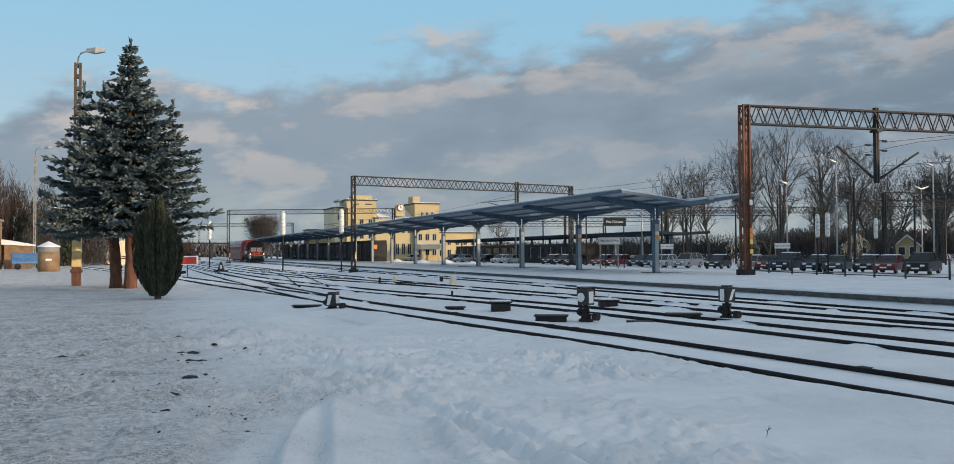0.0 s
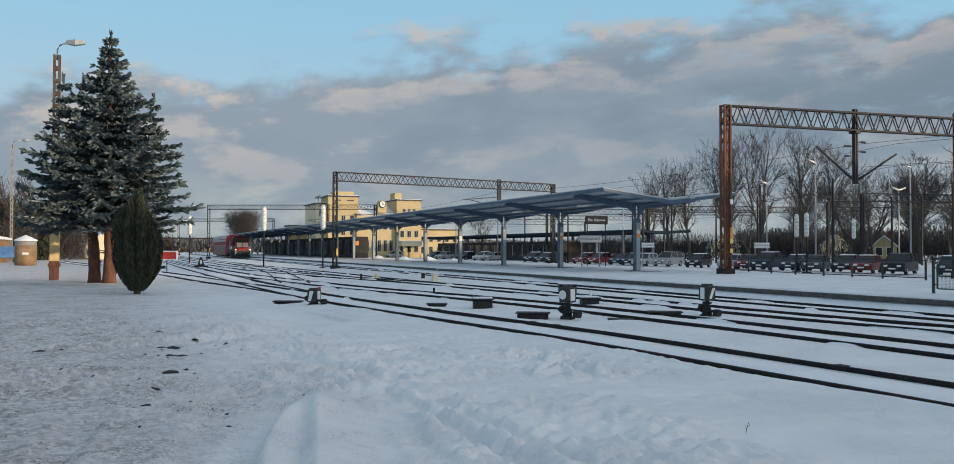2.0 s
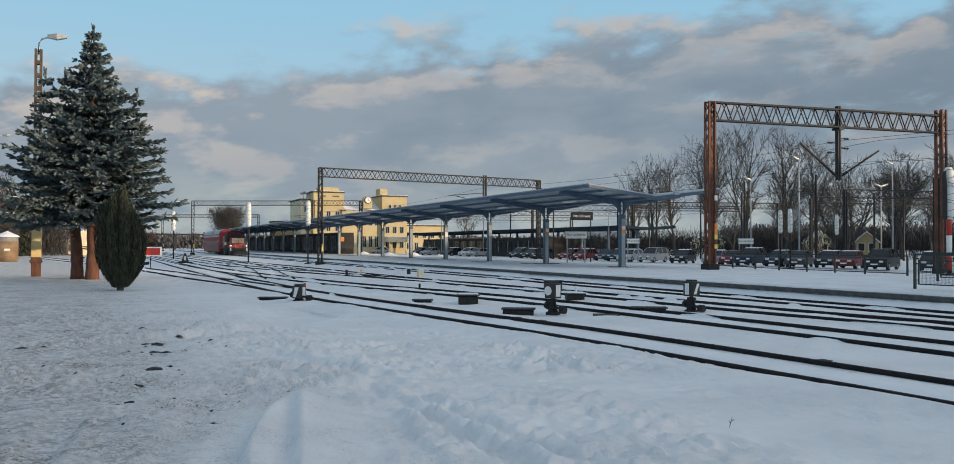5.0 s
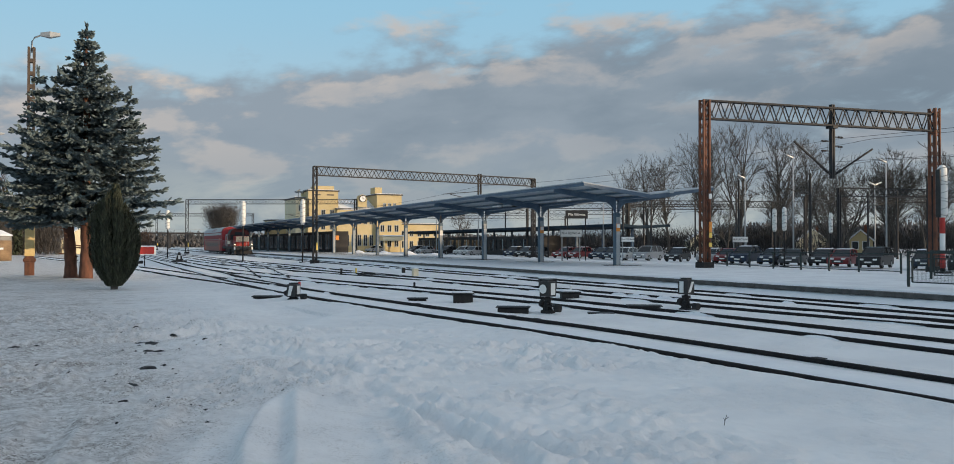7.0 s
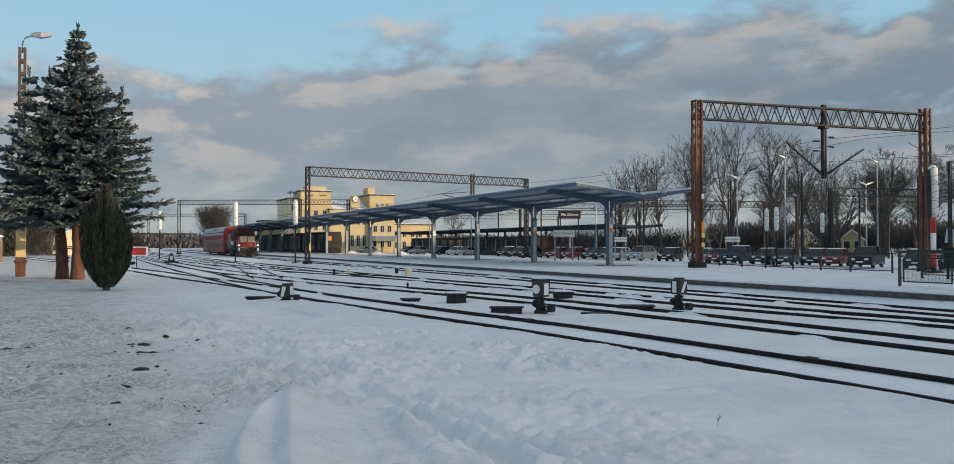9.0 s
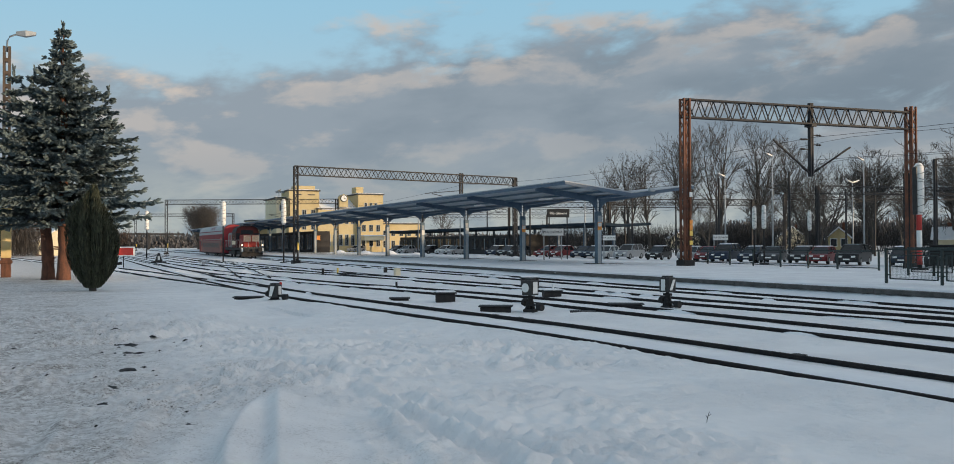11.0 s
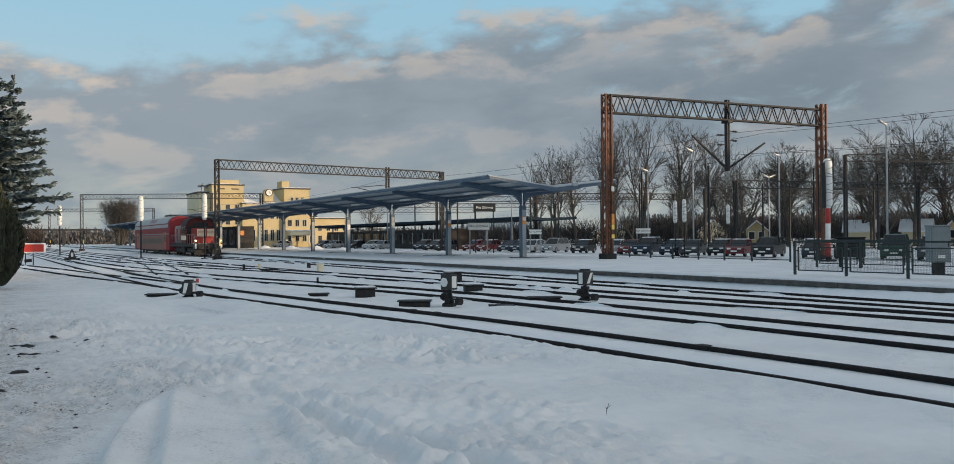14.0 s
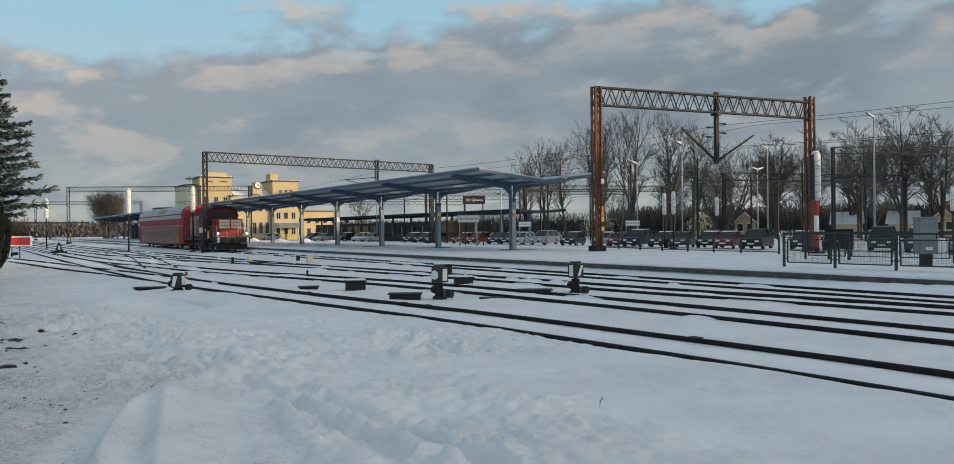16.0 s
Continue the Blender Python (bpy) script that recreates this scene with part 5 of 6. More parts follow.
# ---- station building ----
def window_in(parent, x, y, z, w, h, axis="y", arch=False):
    """A dark window set in a wall that faces -y (or -x)."""
    if axis == "y":
        f = part("window", Soup().box(x - w / 2, x + w / 2, y - 0.06, y + 0.05, z, z + h), PALE, parent, "grey-framed window")
        part("pane", Soup().box(x - w / 2 + 0.1, x - 0.04, y - 0.075, y - 0.05, z + 0.1, z + h - 0.1), GLASS, f)
        part("pane", Soup().box(x + 0.04, x + w / 2 - 0.1, y - 0.075, y - 0.05, z + 0.1, z + h - 0.1), GLASS, f)
    else:
        f = part("window", Soup().box(x - 0.06, x + 0.05, y - w / 2, y + w / 2, z, z + h), PALE, parent, "grey-framed window")
        part("pane", Soup().box(x - 0.075, x - 0.05, y - w / 2 + 0.1, y - 0.04, z + 0.1, z + h - 0.1), GLASS, f)
        part("pane", Soup().box(x - 0.075, x - 0.05, y + 0.04, y + w / 2 - 0.1, z + 0.1, z + h - 0.1), GLASS, f)


def build_station():
    st = thing("station_building", pose(0, 0, 0), "yellow rendered station building with two square towers and a clock", "building")
    y = 183.0

    def block(name, x0, x1, ya, yb, h, mat=PLASTER, cap=True):
        w = part(name, Soup().box(x0, x1, ya, yb, 0, h), mat, st)
        if cap:
            part("cornice", Soup().box(x0 - 0.25, x1 + 0.25, ya - 0.25, yb + 0.25, h, h + 0.28, 0.05), EDGE, st, "dark projecting cornice")
            part("roof_snow", Soup().box(x0 - 0.15, x1 + 0.15, ya - 0.15, yb + 0.15, h + 0.28, h + 0.38, 0.04), SNOW, st, "snow on the flat roof")
        return w
    main = block("main_hall", 48.6, 57.8, y + 1.0, y + 14, 9.6)
    rt = block("right_tower", 57.6, 63.5, y, y + 9, 13.0)
    part("stair_head", Soup().box(57.9, 59.6, y + 2.5, y + 6, 13.0, 14.9), PLASTER, st)
    lt = block("left_tower", 42.2, 49.0, y + 1.5, y + 9, 13.6)
    part("roof_box", Soup().box(44.0, 48.4, y + 3, y + 7, 13.9, 14.9), PLASTER, st)
    wing = block("left_wing", 40.0, 42.3, y + 4, y + 16, 12.0, PLASTER2)
    low = block("low_wing", 63.4, 74.0, y + 3, y + 12, 6.4)
    block("far_low_wing", 36.0, 70.0, y + 14, y + 20, 7.2)
    part("pitched_roof", Soup().loft([[(49.4, y + 0.7, 9.7), (57.8, y + 0.7, 9.7), (57.8, y + 7, 12.2), (49.4, y + 7, 12.2)], [(49.4, y + 0.9, 9.5), (57.8, y + 0.9, 9.5), (57.8, y + 7, 11.9), (49.4, y + 7, 11.9)]]), SNOW, st, "snow-covered pitched roof")
    ck = part("clock_housing", Soup().loft([[(53.3, q, 10.2), (55.3, q, 10.2), (55.3, q, 12.2), (55.0, q, 12.8), (54.3, q, 13.05), (53.6, q, 12.8), (53.3, q, 12.2)] for q in (y + 0.3, y + 1.8)]), PLASTER, st)
    part("clock_rim", Soup().tube([(54.3, y + 0.25, 12.1), (54.3, y + 0.1, 12.1)], 0.80, 24), IRON, ck)
    part("clock_face", Soup().tube([(54.3, y + 0.12, 12.1), (54.3, y + 0.06, 12.1)], 0.66, 24), WHITEP, ck, "white clock face")
    part("clock_hand", Soup().beam((54.3, y + 0.03, 12.1), (54.3, y + 0.03, 12.6), 0.07).beam((54.3, y + 0.03, 12.1), (54.75, y + 0.03, 12.0), 0.1), BLACKP, ck)
    for x in (59.4, 60.6, 61.8):
        window_in(rt, x, y, 9.9, 0.7, 1.3)
    for x in (58.9, 60.6, 62.3):
        for z in (1.2, 4.6, 7.2):
            window_in(rt, x, y, z, 1.0, 1.6)
    for x in (43.6, 45.6, 47.6):
        for z in (1.6, 5.0, 8.0):
            window_in(lt, x, y + 1.5, z, 1.0, 1.5)
    for x in (44.2, 47.2):
        part("slot", Soup().box(x - 0.8, x + 0.8, y + 1.44, y + 1.52, 12.7, 12.95), EDGE, lt, "dark ventilation slot")
    for x in (51.0, 52.4, 53.8, 55.2, 56.6):
        window_in(main, x, y + 1.0, 6.3, 0.9, 2.0)
        window_in(main, x, y + 1.0, 1.4, 0.9, 2.6)
    for x in (65, 67, 69, 71, 73):
        window_in(low, x, y + 3, 3.6, 1.0, 1.4)
        window_in(low, x, y + 3, 0.9, 1.0, 1.7)
    for x in (41.1,):
        for z in (3.0, 6.2, 9.2):
            window_in(wing, x, y + 4, z, 0.9, 1.4)
    pd = part("porch", Soup().box(58.2, 63.0, y - 2.6, y, 2.6, 3.6, 0.05), PLASTER2, st, "pale porch canopy")
    part("porch_snow", Soup().box(58.0, 63.2, y - 2.8, y, 3.6, 3.85, 0.08), SNOW, pd, "snow on the porch")
    for x in (58.6, 62.6):
        part("porch_post", Soup().box(x - 0.12, x + 0.12, y - 2.4, y - 2.16, 0, 2.6), PLASTER2, pd)
    for i, x in enumerate((41.0, 42.3)):
        d = part("roof_aerial", Soup().tube([(x, y + 6, 12.4), (x, y + 6, 13.4)], 0.05, 6), IRON, st)
        part("dish", Soup().tube([(x - 0.3, y + 5.8, 13.9), (x - 0.1, y + 5.8, 13.5), (x, y + 5.8, 13.35)], [0.75, 0.5, 0.08], 12), GALV, d, "grey roof ventilator")


build_station()


# ---- car park ----
CARGLASS = material("car_glass", (0.014, 0.016, 0.018), (0.022, 0.024, 0.026), rough=0.12, spec=0.5)


def build_car(x, y, rot, kind, paint, group="parked cars", snow=True, colour="dark"):
    L, W, H = {"hatch": (4.1, 1.74, 1.48), "sedan": (4.5, 1.78, 1.45), "suv": (4.55, 1.84, 1.70), "van": (4.6, 1.85, 1.85)}[kind]
    c = thing("car", pose(x, y, 0.06, 0, 0, rot), colour + {"hatch": " hatchback", "sedan": " saloon car", "suv": " off-road car", "van": " small van"}[kind] + " parked on snow" + (" with a snowy roof" if snow else ""), "car", group)
    c.scale = (0.98, 0.98, 0.98)
    hw = W / 2
    belt = H * 0.60
    low = [(-L / 2, 0.42), (-L / 2 + 0.05, 0.24), (L / 2 - 0.06, 0.24), (L / 2, 0.42), (L / 2 - 0.02, 0.62), (L / 2 - 0.22, belt - 0.12), (L * 0.20, belt), (-L / 2 + 0.12, belt + 0.02), (-L / 2, belt - 0.10)]
    sec = lambda pts, w: [(px, w, pz) for px, pz in pts]
    body = part("body", Soup().loft([sec([(px * 0.975, pz * 0.98 + 0.01) for px, pz in low], -hw), sec(low, -hw + 0.09), sec(low, hw - 0.09), sec([(px * 0.975, pz * 0.98 + 0.01) for px, pz in low], hw)]), paint, c)
    ft = {"hatch": (0.24, 0.03, -0.40, -0.47), "sedan": (0.20, -0.01, -0.30, -0.42), "suv": (0.23, 0.05, -0.42, -0.48), "van": (0.33, 0.17, -0.46, -0.485)}[kind]
    cab = [(L * ft[0], belt - 0.02), (L * ft[1], H - 0.06), (L * (ft[1] - 0.10), H), (L * (ft[2] + 0.06), H), (L * ft[2], H - 0.05), (L * ft[3], belt)]
    cabin = part("cabin", Soup().loft([[(px, -(hw - 0.06 - 0.22 * max(0, (pz - belt) / (H - belt))), pz) for px, pz in cab],
                                       [(px, (hw - 0.06 - 0.22 * max(0, (pz - belt) / (H - belt))), pz) for px, pz in cab]]), CARGLASS, c, "dark car windows")
    roof = [(L * (ft[1] - 0.005), H - 0.05), (L * (ft[1] - 0.10), H + 0.012), (L * (ft[2] + 0.06), H + 0.012), (L * (ft[2] + 0.003), H - 0.04)]
    part("roof", Soup().loft([[(px, s * (hw - 0.25), pz) for px, pz in roof] + [(px, s * (hw - 0.25), pz - 0.05) for px, pz in reversed(roof)] for s in (-1, 1)]), paint, c)
    for s in (-1, 1):
        for px in (L * 0.5 * (ft[1] + ft[2]) + 0.1,):
            part("pillar", Soup().beam((px, s * (hw - 0.07), belt), (px, s * (hw - 0.255), H), 0.09), paint, c)
        part("pillar", Soup().beam((L * ft[0], s * (hw - 0.08), belt), (L * ft[1], s * (hw - 0.26), H - 0.03), 0.06), paint, c)
        part("pillar", Soup().beam((L * ft[3] + 0.06, s * (hw - 0.08), belt), (L * ft[2], s * (hw - 0.26), H - 0.03), 0.10), paint, c)
        part("headlight", Soup().box(L / 2 - 0.28, L / 2 - 0.02, s * (hw - 0.42) - 0.16, s * (hw - 0.42) + 0.16, 0.60, 0.76, 0.02), WHITEP, c, "clear headlight")
        part("tail_light", Soup().box(-L / 2 - 0.01, -L / 2 + 0.12, s * (hw - 0.22) - 0.11, s * (hw - 0.22) + 0.11, 0.70, 0.98, 0.02), REDGLOW, c, "red tail light")
        part("mirror", Soup().box(L * ft[0] - 0.30, L * ft[0] - 0.12, s * (hw + 0.08) - 0.09, s * (hw + 0.08) + 0.09, belt, belt + 0.14, 0.02), paint, c)
        for px in (L * 0.315, -L * 0.30):
            w = part("wheel", Soup().tube([(px, s * (hw - 0.2), 0.32), (px, s * (hw + 0.005), 0.32)], 0.32, 18), RUBBER, c, "black tyre")
            part("rim", Soup().tube([(px, s * (hw - 0.02), 0.32), (px, s * (hw + 0.012), 0.32)], 0.20, 12), GALV, w, "silver rim")
    part("grille", Soup().box(L / 2 - 0.06, L / 2 + 0.005, -0.45, 0.45, 0.36, 0.56), BLACKP, c)
    part("plate", Soup().box(L / 2 + 0.004, L / 2 + 0.02, -0.26, 0.26, 0.42, 0.53), WHITEP, c, "white plate with a plain bar")
    if snow:
        part("roof_snow", Soup().loft([[(px, s * (hw - 0.30), pz) for px, pz in ((L * (ft[1] - 0.04), H), (L * (ft[1] - 0.10), H + 0.06), (L * (ft[2] + 0.08), H + 0.07), (L * (ft[2] + 0.03), H))] for s in (-1, 1)]), SNOW, c, "snow on the car roof")


PAINTS = {"black": (0.012, 0.012, 0.014), "dark grey": (0.05, 0.053, 0.058), "silver": (0.30, 0.31, 0.32), "red": (0.16, 0.018, 0.020), "dark blue": (0.012, 0.022, 0.045), "white": (0.5, 0.51, 0.51), "green": (0.03, 0.07, 0.05), "beige": (0.42, 0.37, 0.30)}
PAINTS = {k: material("car_" + k.replace(" ", "_"), v, tuple(c * 1.12 for c in v), scale=1.5, rough=0.38, spec=0.35) for k, v in PAINTS.items()}
CARS = [(27.5, "silver", "hatch"), (30.4, "dark grey", "suv"), (33.2, "green", "van"), (36.2, "black", "hatch"), (39.2, "dark blue", "hatch"), (42.7, "black", "suv"), (45.9, "red", "hatch"), (48.2, "black", "hatch"),
        (50.6, "dark grey", "hatch"), (53.2, "dark blue", "hatch"), (55.8, "dark blue", "suv"), (58.4, "red", "hatch"), (61.3, "silver", "sedan"), (65.3, "black", "hatch"), (70.7, "silver", "suv"), (73.7, "white", "hatch"), (76.6, "dark blue", "hatch"),
        (79.6, "dark blue", "sedan"), (83.2, "red", "hatch"), (87.2, "red", "sedan"), (93.0, "dark grey", "hatch"), (96.9, "black", "sedan"), (101.3, "dark blue", "hatch"), (113.5, "silver", "sedan"), (118.0, "white", "hatch"), (123.1, "black", "hatch"), (134.0, "silver", "sedan"), (140, "dark grey", "hatch"), (161.9, "silver", "sedan")]
for i, (y, colour, kind) in enumerate(CARS):
    build_car(56.6 + (i * 7 % 5) * 0.25, y * 1.125, 206 + (i * 11 % 9), kind, PAINTS[colour], snow=(i % 3 != 2), colour=colour)

rnd = random.Random(77)


def snow_heap(x, y, z, r, h):
    s, rings = Soup(), []
    for k in range(5):
        f = k / 4
        rings.append([(x + math.cos(a) * r * (1 - f) ** 0.7 * rnd.uniform(0.8, 1.15), y + math.sin(a) * r * (1 - f) ** 0.7 * rnd.uniform(0.8, 1.15), z - 0.05 + h * f) for a in np.linspace(0, 6.283, 11, endpoint=False)])
    tagged(part("snow_heap", s.loft(rings), SNOW, None, smooth=True), "shovelled heap of snow beside the platform", "snow heap", "snow heaps")


for x, y, r, h in ((38.6, 52, 1.6, 0.35), (39.2, 58, 1.2, 0.5), (39.0, 66, 1.5, 0.4), (39.6, 74, 2.0, 0.7), (39.2, 82, 1.6, 0.8), (39.4, 90, 2.0, 0.5), (39.5, 101, 2.2, 0.9), (40.0, 112, 2.0, 1.1), (40.2, 124, 2.4, 1.0), (40.2, 138, 2.0, 1.0), (41, 46, 1.8, 0.35), (43, 40, 2.2, 0.4), (44, 33, 2.0, 0.45)):
    snow_heap(x, y, 0.1, r * 0.85, h * 0.8)


# ---- signs, fences, cabinets ----
def build_signs():
    for x, y, z, w, h, dark, ph in ((41.5, 68.9, 4.72, 2.05, 0.68, True, 1.0), (35.9, 60.5, 2.80, 1.75, 0.55, False, 1.0), (59.1, 66.3, 2.4, 1.5, 0.5, False, 1), (54.6, 79.5, 2.45, 1.4, 0.5, False, 1)):
        sg = thing("station_sign", pose(x, y, 0, 0, 0, -24), ("black station name board with white letters" if dark else "white station name board with dark letters") + " on steel posts", "sign", "station name boards")
        board = part("board", Soup().box(-w / 2, w / 2, -0.05, 0.05, z - h / 2, z + h / 2, 0.015), BLACKP if dark else WHITEP, sg)
        part("frame", Soup().box(-w / 2 - 0.04, w / 2 + 0.04, -0.03, 0.03, z - h / 2 - 0.04, z + h / 2 + 0.04), GALV if not dark else IRON, board)
        for px in (-w * 0.42, w * 0.42):
            part("post", Soup().box(px - 0.05, px + 0.05, 0.055, 0.15, 0, z + h / 2 - 0.02), DARKSTEEL if dark else GALV, sg)
        writing("lettering", "Pi\u0142a G\u0142\u00f3wna" if dark else "PI\u0141A G\u0141\u00d3WNA", 0.34 if dark else 0.235, WHITEP if dark else BLACKP, board, pose(0, -0.056, z, 90, 0, 0))


build_signs()


def build_fence(points, h, mesh, label):
    """A top rail on posts; framed mesh panels hang between them."""
    f = thing("fence", Matrix(), label, "fence", "platform fences")
    up = Vector((0, 0, h))
    for (xa, ya), (xb, yb) in zip(points[:-1], points[1:]):
        a, b = Vector((xa, ya, PT)), Vector((xb, yb, PT))
        part("rail", Soup().beam(a + up, b + up, 0.06), FENCE, f)
        if not mesh:
            part("rail", Soup().beam(a + up * 0.12, b + up * 0.12, 0.05), FENCE, f)
            continue
        p, q = a.lerp(b, 0.07), a.lerp(b, 0.93)
        panel = part("panel_frame", Soup().beam(p + up * 0.83, q + up * 0.83, 0.04).beam(p + up * 0.14, q + up * 0.14, 0.04)
                     .beam(p + up * 0.14, p + up * 0.83, 0.04).beam(q + up * 0.14, q + up * 0.83, 0.04)
                     .beam(a + up * 0.26, p + up * 0.26, 0.035).beam(q + up * 0.26, b + up * 0.26, 0.035)
                     .beam(a + up * 0.74, p + up * 0.74, 0.035).beam(q + up * 0.74, b + up * 0.74, 0.035), FENCE, f)
        net = Soup()
        for i in range(1, 36):
            net.beam(p.lerp(q, i / 36) + up * 0.14, p.lerp(q, i / 36) + up * 0.83, 0.004)
        for i in range(1, 16):
            z = up * (0.14 + 0.69 * i / 16)
            net.beam(p + z, q + z, 0.004)
        part("wire_mesh", net, FENCE, panel, "fine welded wire mesh")
    for x, y in points:
        part("post", Soup().box(x - 0.04, x + 0.04, y - 0.04, y + 0.04, PT - 0.1, PT + h + 0.04, 0.008), FENCE, f)
    return f


FENCE = material("dark_green_steel", (0.008, 0.018, 0.018), (0.020, 0.034, 0.034), scale=4, rough=0.5)
build_fence([(24.65, 19.6), (24.75, 17.65), (24.9, 15.6), (25.0, 13.6), (25.05, 11.7), (25.1, 9.8)], 1.14, True, "dark green steel mesh railing on the platform")
build_fence([(31.0, 23.6), (31.1, 21.6), (31.2, 19.6), (31.3, 17.4), (31.4, 15.2), (31.5, 13.0)], 1.14, True, "dark green mesh railing on the platform's far edge")
build_fence([(35.2, 28.4), (35.25, 30.9), (35.35, 32.9), (35.5, 35.0), (35.8, 37.4), (36.3, 39.9), (36.9, 42.6), (37.3, 45.0)], 0.95, False, "low black steel railing beside the car park")


def build_relay_box(x, y):
    b = thing("relay_box", pose(x, y, PT, 0, 0, -50), "black steel relay box on two short legs", "relay box")
    body = part("body", Soup().box(-0.55, 0.55, -0.2, 0.2, 0.42, 1.22, 0.02), IRON, b)
    part("lid", Soup().box(-0.58, 0.58, -0.23, 0.23, 1.22, 1.27, 0.015), DARKSTEEL, b)
    part("plate", Soup().box(-0.2, -0.05, -0.212, -0.202, 0.75, 0.82), GALV, body)
    for px in (-0.4, 0.4):
        part("leg", Soup().box(px - 0.05, px + 0.05, -0.06, 0.06, -0.1, 0.43), IRON, b)


build_relay_box(31.6, 22.4)


CABINET = material("cabinet_grey", (0.14, 0.17, 0.18), (0.20, 0.23, 0.24), scale=3, rough=0.5)


def build_cabinet(x, y):
    c = thing("electrical_cabinet", pose(x, y, PT, 0, 0, -30), "grey steel electrical cabinet on a dark pedestal", "cabinet")
    part("body", Soup().box(-0.33, 0.33, -0.2, 0.2, 0.42, 1.62, 0.02), CABINET, c)
    part("roof", Soup().box(-0.36, 0.36, -0.23, 0.23, 1.62, 1.68, 0.02), CABINET, c)
    d = part("door", Soup().box(-0.30, 0.30, -0.215, -0.2, 0.46, 1.58), CABINET, c)
    part("door_handle", Soup().box(0.22, 0.25, -0.24, -0.215, 0.95, 1.1), IRON, d)
    part("plate", Soup().box(-0.12, 0.12, -0.22, -0.216, 0.56, 0.66), WHITEP, d)
    part("pedestal", Soup().box(-0.16, 0.16, -0.12, 0.12, -0.1, 0.45), IRON, c)


build_cabinet(28.0, 16.5)


# ---- switch lanterns and trackside clutter ----
def build_switch(x, y, kind, turn, h):
    s = thing("switch_lantern", pose(x, y, 0, 0, 0, turn), {"round": "black point lantern with a white round face", "slant": "black point lantern with a white slanted bar", "arrow": "black point lantern with white panels on a bent lever"}[kind], "switch lantern", "point lanterns")
    part("lever_base", Soup().box(-0.20, 0.20, -0.10, 0.10, -0.05, 0.09, 0.03).beam((-0.15, 0, 0.05), (-0.03, 0, h * 0.5), 0.05).beam((0.15, 0, 0.05), (0.03, 0, h * 0.5), 0.05).box(-0.07, 0.07, -0.08, 0.08, 0.08, 0.30, 0.02), IRON, s)
    part("lever", Soup().beam((0.02, 0.1, 0.14), (-0.42, 0.16, 0.30), 0.035).disc((-0.30, 0.14, 0.25), (1, -0.1, -0.4), 0.11, 0.10), IRON, s)
    part("post", Soup().tube([(0, 0, 0.1), (0, 0, h - 0.4)], 0.05, 8).box(-0.12, 0.12, -0.05, 0.05, h * 0.42, h * 0.5), IRON, s)
    part("counterweight", Soup().tube([(0.34, -0.1, 0.16), (0.5, -0.1, 0.16)], 0.10, 12).beam((0, -0.1, 0.2), (0.4, -0.1, 0.22), 0.05), IRON, s)
    head = part("lantern", Soup().box(-0.17, 0.17, -0.17, 0.17, h - 0.42, h, 0.02).box(-0.11, 0.11, -0.11, 0.11, h, h + 0.05), BLACKP, s)
    f = -0.178
    if kind == "round":
        part("face", Soup().tube([(-0.03, f, h - 0.21), (-0.03, f - 0.008, h - 0.21)], 0.125, 18), WHITEP, head, "white disc")
    elif kind == "slant":
        part("face", Soup().box(-0.09, 0.05, f - 0.008, f, h - 0.37, h - 0.05), WHITEP, head, "white panel")
    else:
        part("face", Soup().loft([[(-0.12, q, h - 0.38), (-0.02, q, h - 0.38), (0.08, q, h - 0.05), (-0.06, q, h - 0.05)] for q in (f - 0.008, f)]), WHITEP, head, "white panel")
    if kind == "slant":
        part("side_face", Soup().loft([[(q, -0.13, h - 0.36), (q, -0.02, h - 0.36), (q, 0.13, h - 0.06), (q, 0.02, h - 0.06)] for q in (0.172, 0.18)]), WHITEP, head, "white slanted bar")
    else:
        part("side_face", Soup().box(0.172, 0.18, -0.09, 0.10, h - 0.37, h - 0.05), WHITEP, head, "white panel")
    return s


build_switch(11.26, 20.2, "round", -68, 0.88)
build_switch(15.24, 19.3, "slant", -76, 0.90)
build_switch(5.9, 27.8, "arrow", -40, 0.56)


def build_box(x, y, w, d, h, turn, snowy=True, name="track_box"):
    b = thing(name, pose(x, y, 0, 0, 0, turn), "dark weathered wooden point machine box capped with snow" if snowy else "low dark cable cover lying in the snow", "track box" if snowy else "cable cover", "boxes by the tracks")
    part("box", Soup().box(-w / 2, w / 2, -d / 2, d / 2, -0.05, h, 0.02), IRON, b)
    part("lid", Soup().box(-w / 2 - 0.05, w / 2 + 0.05, -d / 2 - 0.05, d / 2 + 0.05, h, h + 0.035, 0.01), DARKSTEEL, b)
    if snowy:
        part("snow_cap", Soup().box(-w / 2 - 0.02, w / 2 + 0.02, -d / 2 - 0.02, d / 2 + 0.02, h + 0.035, h + 0.085, 0.03), SNOW, b, "snow on the lid")


